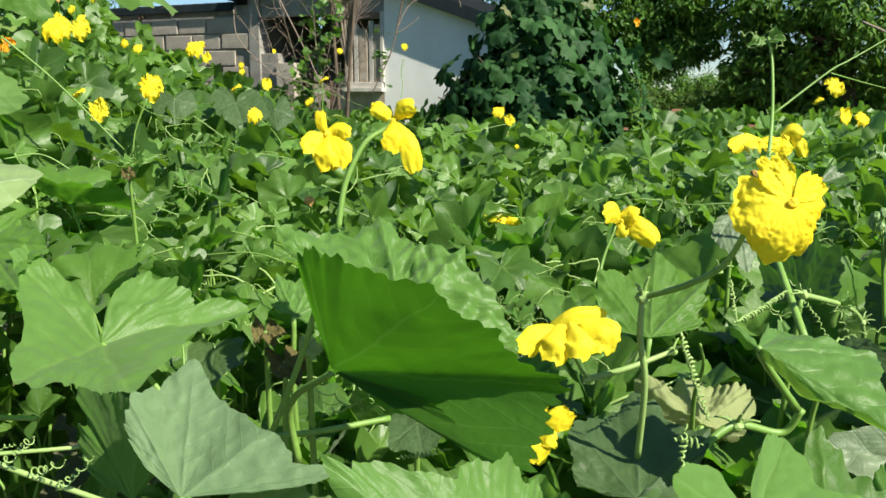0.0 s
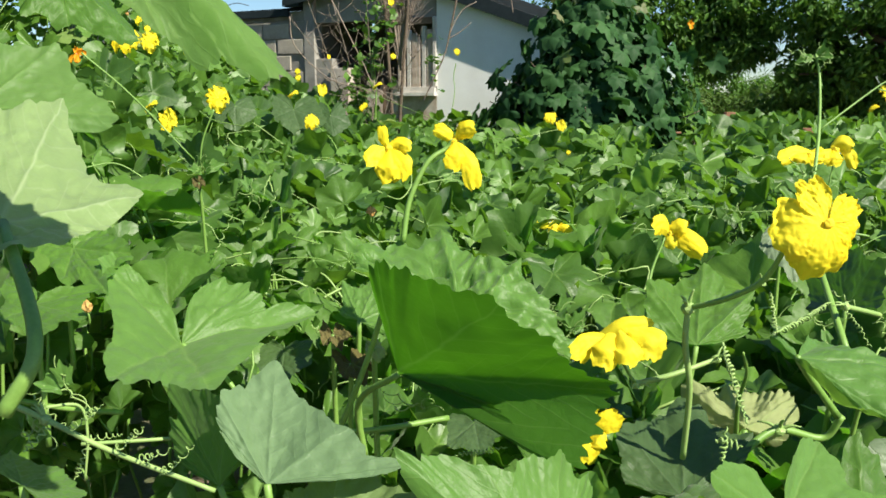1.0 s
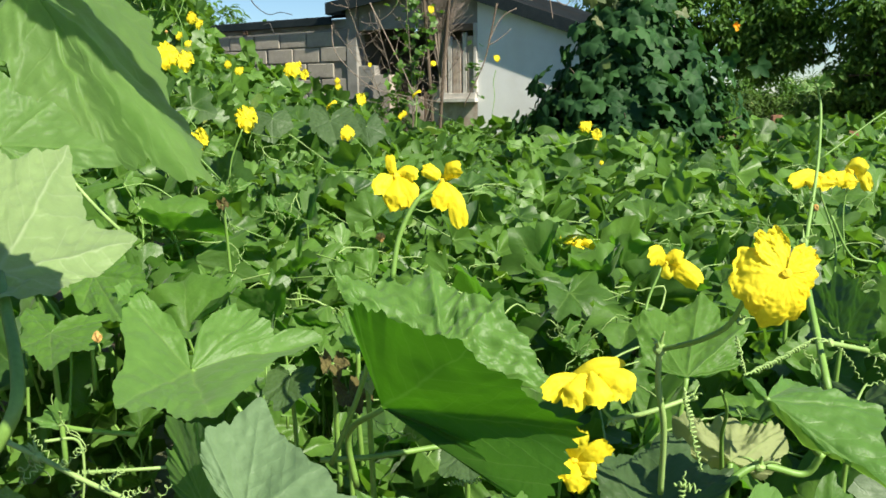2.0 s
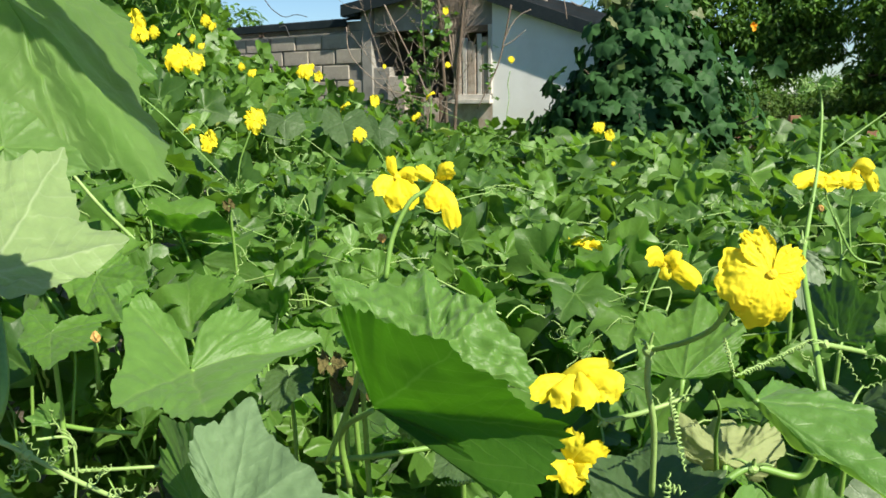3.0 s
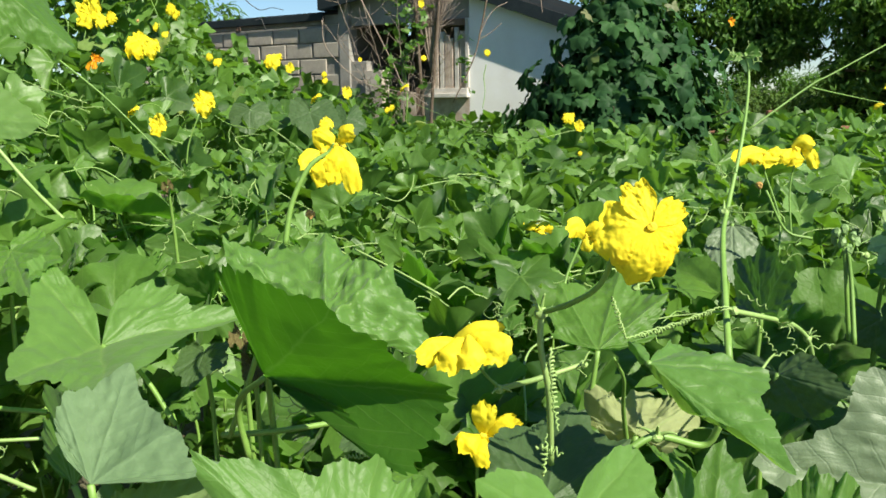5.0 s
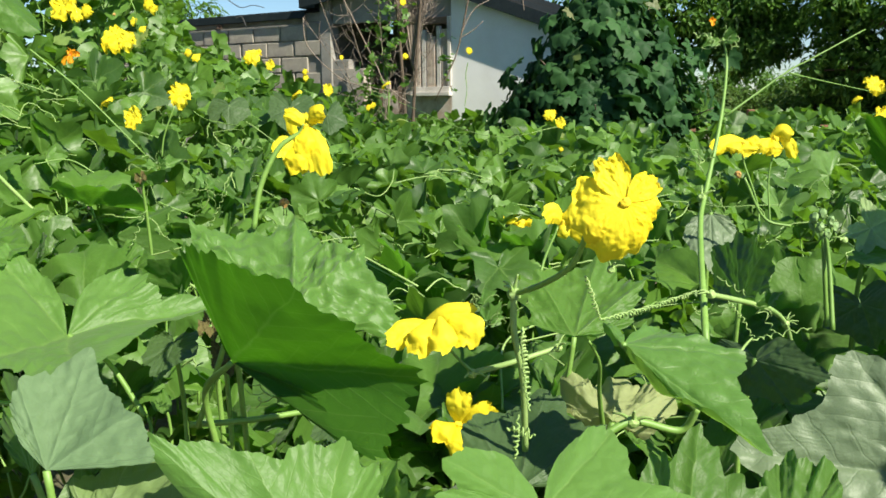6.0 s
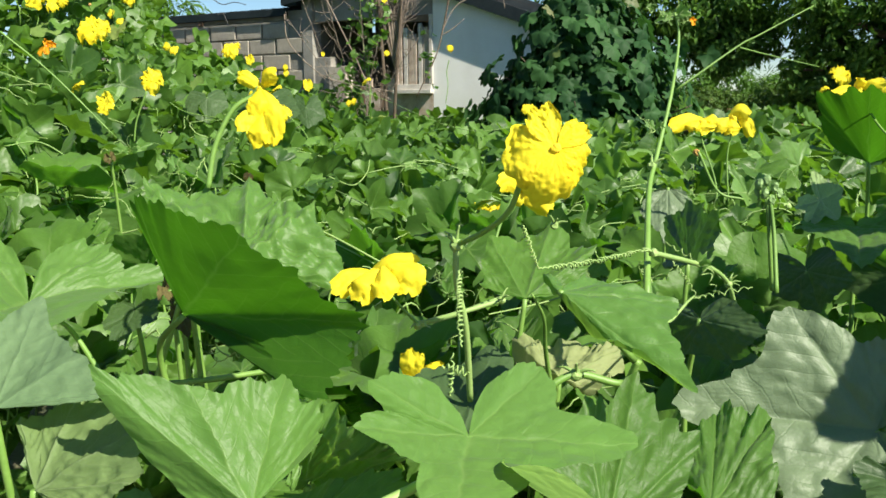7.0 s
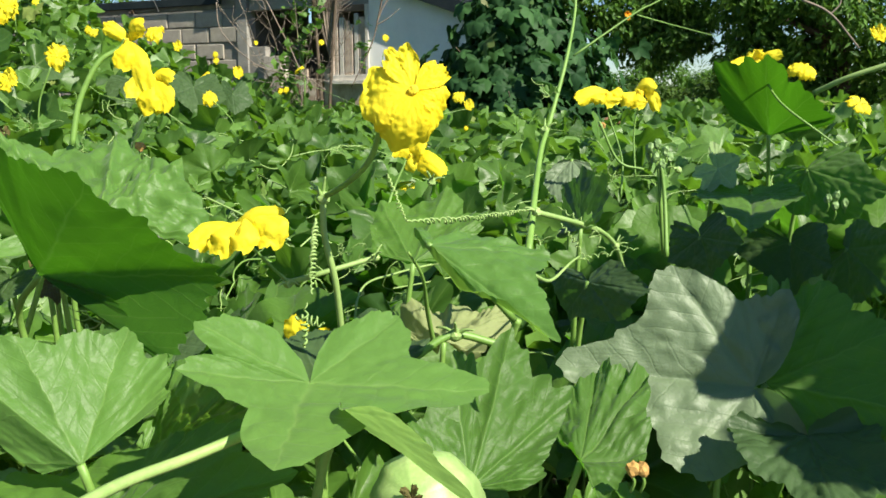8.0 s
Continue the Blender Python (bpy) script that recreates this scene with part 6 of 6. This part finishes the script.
stalk([(-0.748, 1.150, 0.829), (-0.653, 1.150, 0.813), (-0.563, 1.150, 0.808)], 0.0040, 0.0040, "luffa_vine", "dark green runner in the shade", category="vine")
stalk([(-1.038, 2.100, 1.387), (-0.940, 2.150, 1.284), (-0.801, 2.200, 1.115)], 0.0026, 0.0020, "luffa_vine", "pale bare vine stem over the leaves", category="vine")
stalk([(-0.972, 1.700, 1.192), (-0.902, 1.700, 1.107), (-0.802, 1.650, 1.040)], 0.0040, 0.0040, "luffa_vine", "pale bare vine stem over the leaves", category="vine", mat=M_STEM_PALE)
stalk([(0.050, 0.270, 0.940), (0.077, 0.330, 0.933), (0.100, 0.400, 0.926), (0.123, 0.455, 0.925), (0.155, 0.500, 0.924), (0.194, 0.540, 0.930), (0.213, 0.600, 0.925)], 0.0044, 0.0036, "luffa_vine", "thick pale green stalk over a leaf", category="vine", mat=M_STEM_PALE)
stalk([(0.994, 1.620, 1.160), (1.037, 1.580, 1.187), (1.102, 1.550, 1.212)], 0.0050, 0.0048, "luffa_vine", "thick pale green runner of the vine", category="vine", mat=M_STEM_PALE)
stalk([(0.882, 1.580, 1.197), (0.896, 1.520, 1.145), (0.952, 1.480, 1.093), (1.030, 1.450, 1.032)], 0.0021, 0.0018, "stalk", "green hairy flower stalk rising from the vine", category="stalk")
stalk([(0.278, 0.900, 0.866), (0.324, 0.920, 0.889), (0.381, 0.930, 0.876), (0.398, 0.920, 0.907)], 0.0048, 0.0044, "luffa_vine", "bent green runner of the vine", category="vine")
stalk([(0.627, 1.200, 0.930), (0.620, 1.200, 0.996), (0.613, 1.200, 1.065)], 0.0034, 0.0026, "stalk", "green hairy flower stalk rising from the vine", category="stalk")
stalk([(0.301, 1.000, 0.849), (0.293, 0.970, 0.905), (0.289, 0.930, 0.954), (0.275, 0.900, 0.988)], 0.0034, 0.0014, "luffa_vine", "upright green vine stem in the shade", category="vine")
stalk([(-1.022, 4.800, 1.147), (-0.874, 4.700, 1.009), (-0.842, 4.600, 0.830)], 0.0032, 0.0024, "stalk", "green hairy flower stalk rising from the vine", category="stalk")
stalk([(-0.837, 2.500, 1.241), (-0.874, 2.500, 1.154), (-0.886, 2.500, 1.090)], 0.0024, 0.0024, "stalk", "green hairy flower stalk rising from the vine", category="stalk")
stalk([(0.577, 1.500, 1.112), (0.613, 1.500, 1.043), (0.658, 1.500, 1.028)], 0.0024, 0.0024, "stalk", "green hairy flower stalk rising from the vine", category="stalk")
stalk([(-1.221, 7.000, 1.416), (-0.700, 6.500, 1.214), (-0.039, 5.500, 1.020), (0.419, 5.500, 1.076)], 0.0021, 0.0018, "luffa_vine", "long thin runner lying over the leaves", category="vine", mat=M_STEM_PALE)
stalk([(-1.384, 4.600, 1.158), (-1.290, 4.600, 1.135), (-0.814, 4.400, 0.835), (-0.259, 3.000, 0.835)], 0.0024, 0.0024, "luffa_vine", "long thin runner lying over the leaves", category="vine", mat=M_STEM_PALE)
stalk([(-0.238, 1.900, 0.935), (-0.137, 1.850, 0.898), (-0.028, 1.800, 0.852)], 0.0024, 0.0024, "luffa_vine", "pale runner lying over the leaves", category="vine", mat=M_STEM_PALE)
stalk([(-0.203, 2.000, 0.879), (-0.066, 1.900, 0.833), (0.046, 1.800, 0.781)], 0.0018, 0.0016, "luffa_vine", "pale runner lying over the leaves", category="vine", mat=M_STEM_PALE)
# tendrils
tendril((0.262, 0.780, 1.085), (0.278, 0.800, 1.038), 12, 0.0026, 0.000, 0.0011)
tendril((0.280, 0.810, 1.036), (0.418, 1.030, 1.019), 28, 0.0036, 0.004, 0.0014)
tendril((0.203, 0.720, 1.050), (0.209, 0.652, 0.998), 18, 0.0033, 0.000, 0.0014)
tendril((0.471, 1.200, 1.001), (0.554, 1.100, 0.957), 7, 0.0040, 0.000, 0.0011)
tendril((0.479, 1.020, 0.959), (0.558, 1.050, 0.966), 6, 0.0050, 0.000, 0.0011)
tendril((0.465, 1.100, 0.990), (0.506, 1.100, 0.937), 9, 0.0040, 0.000, 0.0011)
tendril((0.502, 1.100, 0.990), (0.528, 1.100, 0.945), 4, 0.0080, 0.000, 0.0011)
tendril((-0.055, 0.950, 0.836), (0.010, 0.950, 0.848), 12, 0.0045, 0.000, 0.0011)
tendril((-0.296, 1.250, 0.920), (-0.238, 1.250, 0.886), 7, 0.0060, 0.000, 0.0011)
tendril((-0.378, 0.660, 0.970), (-0.343, 0.660, 0.974), 7, 0.0040, 0.000, 0.0008)
tendril((-0.411, 0.640, 1.017), (-0.382, 0.640, 0.986), 6, 0.0040, 0.000, 0.0008)
tendril((0.191, 0.680, 0.972), (0.215, 0.680, 0.965), 5, 0.0050, 0.000, 0.0013)
tendril((0.197, 0.680, 0.945), (0.200, 0.680, 0.984), 6, 0.0040, 0.000, 0.0013)
tendril((-0.577, 2.200, 1.038), (-0.640, 2.200, 0.922), 6, 0.0060, 0.000, 0.0011)
tendril((0.502, 1.410, 1.325), (0.492, 1.410, 1.343), 3, 0.0060, 0.000, 0.0011)
tendril((0.466, 1.410, 1.348), (0.512, 1.410, 1.334), 2, 0.0060, 0.000, 0.0011)
tendril((-0.528, 1.500, 0.986), (-0.489, 1.500, 1.062), 5, 0.0050, 0.000, 0.0011)
tendril((-0.372, 0.620, 0.993), (-0.331, 0.600, 1.025), 7, 0.0040, 0.000, 0.0008)
tendril((-0.334, 0.620, 0.975), (-0.296, 0.600, 1.006), 6, 0.0040, 0.000, 0.0008)
tendril((-0.314, 0.620, 0.966), (-0.276, 0.600, 0.987), 5, 0.0050, 0.000, 0.0008)
tendril((-0.386, 0.620, 1.000), (-0.400, 0.600, 0.982), 6, 0.0040, 0.000, 0.0008)
tendril((-0.353, 0.620, 0.984), (-0.360, 0.600, 0.958), 7, 0.0040, 0.000, 0.0008)
tendril((-0.293, 0.620, 0.956), (-0.254, 0.600, 0.990), 6, 0.0040, 0.000, 0.0008)
stalk([(-0.737, 0.500, 0.803), (-0.608, 0.500, 1.277), (-0.438, 0.470, 1.488), (-0.357, 0.460, 1.540)], 0.0050, 0.0040, "luffa_vine", "high vine stem bearing an overhanging leaf", category="vine")
# buds
bud((0.601, 1.200, 1.084), 0.0058)
bud((0.611, 1.200, 1.089), 0.0058)
bud((0.623, 1.200, 1.079), 0.0058)
bud((0.609, 1.200, 1.071), 0.0058)
bud((0.632, 1.210, 1.069), 0.0058)
bud((0.619, 1.200, 1.061), 0.0058)
bud((0.603, 1.210, 1.073), 0.0058)
bud((0.920, 1.350, 0.994), 0.0058)
bud((0.933, 1.350, 0.999), 0.0058)
bud((0.947, 1.350, 0.986), 0.0058)
bud((0.932, 1.350, 0.982), 0.0058)
bud((0.625, 1.750, 1.096), 0.0060, M_BROWN, "small withered brown flower head")
bud((-0.234, 1.500, 1.071), 0.0060, M_BROWN, "small withered brown flower head")
bud((-0.229, 1.500, 1.070), 0.0060, M_BROWN, "small withered brown flower head")
bud((0.486, 0.700, 0.826), 0.0060, M_BROWN, "small withered brown flower head")
bud((0.495, 0.700, 0.826), 0.0060, M_BROWN, "small withered brown flower head")
bud((-1.624, 3.800, 1.641), 0.0060, M_BROWN, "small withered brown flower head")
bud((-0.533, 1.000, 1.008), 0.0060, M_BROWN, "small withered brown flower head")
bud((-2.057, 4.200, 1.490), 0.0060, M_BROWN, "small withered brown flower head")
# joints and shoot tips
vine_joint((0.194, 0.825, 1.057), 0.0070)
vine_joint((0.240, 0.880, 0.986), 0.0050)
vine_joint((0.149, 0.860, 0.962), 0.0055)
vine_joint((0.456, 1.240, 1.107), 0.0065)
vine_joint((0.424, 1.000, 1.019), 0.0055)
vine_joint((0.535, 1.080, 0.964), 0.0050)
vine_joint((0.300, 0.930, 1.063), 0.0050)
vine_joint((-0.391, 0.620, 1.003), 0.0050)
vine_joint((0.642, 1.200, 1.053), 0.0050)
vine_joint((0.327, 0.920, 0.889), 0.0080)
shoot_tuft((0.512, 1.410, 1.337), 0.030, 7)
shoot_tuft((0.485, 1.040, 0.996), 0.020, 4)
shoot_tuft((0.468, 1.290, 1.156), 0.025, 4)
shoot_tuft((0.113, 1.600, 0.855), 0.040, 7)
shoot_tuft((-0.679, 2.300, 1.013), 0.050, 6)
shoot_tuft((-0.112, 1.000, 0.881), 0.035, 6)
shoot_tuft((0.553, 1.300, 1.022), 0.030, 4)
shoot_tuft((0.438, 1.100, 0.967), 0.025, 5)
shoot_tuft((-0.419, 0.650, 0.982), 0.030, 5)
shoot_tuft((-0.078, 1.700, 0.793), 0.040, 6)
shoot_tuft((0.136, 1.500, 0.846), 0.040, 6)
shoot_tuft((-0.810, 2.300, 1.073), 0.050, 6)
shoot_tuft((-0.411, 0.700, 1.002), 0.030, 4)
# higher leaves, added where they stay unseen, to cast shade on the ones below
vine_leaf((1.119, 0.610, 1.324), (-0.109, -0.020, -0.004), (-0.101, 0.050, 0.054), (-0.101, 0.120, 0.077), (0.093, 0.160, 0.065), (0.128, 0.000, 0.000),
          "unseen luffa leaf added high up to shade others", root=(1.229, 0.710, 0.424), lobes=0.08, seed=80)
vine_leaf((1.169, 0.506, 1.299), (-0.073, -0.100, -0.029), (-0.094, -0.020, -0.004), (-0.074, 0.050, 0.019), (0.028, 0.100, 0.042), (0.085, 0.000, 0.025),
          "unseen luffa leaf added high up to shade others", root=(1.249, 0.606, 0.399), lobes=0.08, seed=81)
vine_leaf((1.294, 0.857, 1.398), (-0.139, -0.050, 0.011), (-0.100, 0.050, 0.050), (-0.007, 0.120, 0.069), (0.107, 0.100, 0.068), (0.102, -0.050, 0.011),
          "unseen luffa leaf added high up to shade others", root=(1.444, 0.957, 0.498), lobes=0.08, seed=82)
vine_leaf((1.191, 1.040, 1.500), (-0.110, -0.060, 0.005), (-0.110, 0.060, 0.030), (-0.010, 0.130, 0.050), (0.110, 0.090, 0.050), (0.100, -0.050, 0.010),
          "unseen luffa leaf added high up to shade others", root=(1.501, 1.070, 0.460), lobes=0.10, seed=84)
vine_leaf((1.145, 0.827, 1.460), (-0.110, -0.050, 0.000), (-0.090, 0.060, 0.030), (0.000, 0.120, 0.050), (0.100, 0.080, 0.050), (0.100, -0.050, 0.010),
          "unseen luffa leaf added high up to shade others", root=(1.445, 0.797, 0.440), lobes=0.10, seed=85)
vine_leaf((1.210, 0.440, 1.330), (-0.110, -0.050, 0.005), (-0.110, 0.060, 0.040), (-0.020, 0.130, 0.060), (0.110, 0.100, 0.060), (0.110, -0.050, 0.010),
          "unseen luffa leaf added high up to shade others", root=(1.330, 0.520, 0.420), lobes=0.08, seed=83)
# added unseen leaf that casts a band of shade on the overhanging leaf
vine_leaf((-0.070, 0.300, 1.535), (-0.040, 0.030, 0.020), (0.010, 0.040, 0.010), (0.130, -0.030, -0.060), (0.060, -0.040, -0.040), (-0.020, -0.030, 0.010),
          "small unseen leaf added to shade the overhanging leaf", root=(-0.357, 0.460, 1.540), via=(-0.200, 0.380, 1.560), lobes=0.2, seed=86)
# cables and dry strands
stalk([(-3.385, 10.200, 2.575), (-3.289, 10.200, 2.443), (-3.189, 10.200, 2.363), (-3.108, 10.200, 2.335), (-2.983, 10.200, 2.358), (-2.848, 10.200, 2.328)], 0.0060, 0.0042, "cable", "thin dark cable end sagging over the wing roof", category="cable", mat=M_WIRE, group="")
stalk([(-3.197, 10.200, 2.221), (-3.127, 10.200, 2.232), (-3.096, 10.200, 2.167), (-3.071, 10.200, 2.101)], 0.0060, 0.0042, "cable", "short dark wire hanging from the eave", category="cable", mat=M_WIRE, group="")
stalk([(0.137, 8.700, 2.289), (0.154, 8.700, 2.204), (0.170, 8.700, 2.087)], 0.0060, 0.0042, "dry_strand", "dry vine strand hanging from the eave", category="dry vine", mat=M_TWIG, group="")
stalk([(0.207, 8.700, 2.255), (0.289, 8.700, 2.211), (0.331, 8.700, 2.241)], 0.0060, 0.0042, "dry_strand", "dry vine strand hanging from the eave", category="dry vine", mat=M_TWIG, group="")
stalk([(-2.165, 9.300, 2.121), (-2.137, 9.250, 1.882), (-2.008, 9.200, 1.700), (-1.701, 9.100, 1.458), (-1.325, 9.000, 1.363), (-0.959, 8.900, 1.300)], 0.0060, 0.0040, "dry_strand", "bent bare twig leaning before the house", category="dry vine", mat=M_TWIG, group="")
stalk([(-1.726, 9.200, 2.331), (-1.517, 9.150, 1.920), (-1.366, 9.100, 1.626), (-1.236, 9.000, 1.391), (-0.977, 8.800, 1.216)], 0.0075, 0.0045, "dry_strand", "bent bare twig leaning before the house", category="dry vine", mat=M_TWIG, group="")
stalk([(-0.390, 9.100, 2.283), (-0.461, 9.100, 1.949), (-0.530, 9.000, 1.663), (-0.728, 8.900, 1.240)], 0.0110, 0.0050, "dry_strand", "bare branch leaning before the window", category="dry vine", mat=M_BARK, group="")
stalk([(-0.484, 9.100, 1.865), (-0.362, 9.100, 1.935), (-0.247, 9.100, 2.028)], 0.0070, 0.0049, "dry_strand", "bare twig before the white wall", category="dry vine", mat=M_TWIG, group="")
stalk([(-0.473, 9.100, 1.904), (-0.402, 9.100, 2.060), (-0.315, 9.100, 2.169), (-0.189, 9.100, 2.233)], 0.0080, 0.0056, "dry_strand", "bare twig before the white wall", category="dry vine", mat=M_TWIG, group="")
stalk([(-0.398, 9.000, 1.615), (-0.422, 9.000, 1.491), (-0.408, 8.950, 1.349), (-0.428, 8.900, 1.179)], 0.0050, 0.0035, "dry_strand", "thin green strand before the white wall", category="vine", mat=M_STEM, group="")
stalk([(1.871, 4.000, 1.573), (2.001, 4.000, 1.511), (2.138, 4.000, 1.363)], 0.0060, 0.0042, "dry_strand", "bare forked twig before the dark tree", category="dry vine", mat=M_TWIG, group="")
stalk([(2.001, 4.000, 1.511), (2.036, 4.000, 1.548), (2.045, 4.000, 1.584)], 0.0040, 0.0028, "dry_strand", "bare forked twig before the dark tree", category="dry vine", mat=M_TWIG, group="")
orange_clump((2.867, 13.300, 2.330), 0.075)
orange_clump((-2.057, 4.200, 1.490), 0.05)
luffa_fruit((0.294, 0.575, 0.858), (0.323, 0.720, 0.771), 0.044)


# ---- thin shoots and curls over the vine mat ----
def make_shoots():
    rng = random.Random(404)
    forms = []
    for k in range(8):
        line = [np.zeros(3)]
        heading = np.array((rng.uniform(-1, 1), rng.uniform(-0.5, 0.5), rng.uniform(0.2, 0.9)))
        for i in range(22):
            t = i / 21
            heading = heading + np.array((rng.gauss(0, 0.35), rng.gauss(0, 0.3), rng.gauss(-0.06, 0.3)))
            heading = heading / np.linalg.norm(heading)
            bend = 0.012 * (1 - t) + 0.006 * t
            line.append(line[-1] + heading * bend)
        v, f = tube_data(line, 0.0022 if k % 2 else 0.0013, 0.0007, 5)
        ob = link_mesh("shoot_form", v, f, M_STEM_PALE if k % 3 else M_STEM)
        forms.append(ob.data)
        bpy.data.objects.remove(ob)
    for i in range(200):
        y = 1.25 + 3.6 * rng.random() ** 1.3
        x = rng.uniform(-0.5 - 0.5 * y, 0.4 + 0.5 * y)
        if i >= 150:
            y = rng.uniform(1.35, 2.8)
            x = rng.uniform(-0.25 - 0.5 * y, -0.05)
        z = canopy_height(x, y) - 0.05 + rng.uniform(0, 0.05)
        if y < 1.5:
            z = min(z, 0.80)
        ob = new("vine_shoot", forms[i % 8])
        ob.matrix_world = pose(x, y, z, rng.uniform(-20, 20), rng.uniform(-20, 20), rng.uniform(0, 360)) @ Matrix.Scale(rng.uniform(0.7, 1.5), 4)
        tagged(ob, "thin pale curling shoot rising from the vine mat", "shoot", "thin shoots over the vine mat")


make_shoots()


def make_runners():
    """Long thin stems that lie over the mat in shallow arcs."""
    rng = random.Random(515)
    for _ in range(46):
        y = 1.6 + 3.6 * rng.random()
        x = rng.uniform(-0.35 - 0.45 * y, 0.2 + 0.42 * y)
        way, reach = rng.uniform(-0.9, 0.9) + rng.choice((0.0, math.pi)), rng.uniform(0.22, 0.50)
        points = []
        for k in range(4):
            t = k / 3
            px, py = x + math.cos(way + 0.5 * t) * reach * t, y + math.sin(way + 0.5 * t) * reach * t
            points.append((px, py, canopy_height(px, py) + 0.006 + rng.uniform(-0.02, 0.03)))
        r = rng.uniform(0.0012, 0.0026)
        stalk(points, r, r * 0.8, "luffa_vine", "thin pale runner lying over the vine mat", category="vine", mat=M_STEM_PALE if rng.random() < 0.6 else M_STEM, sides=6, group="runners over the vine mat")


make_runners()
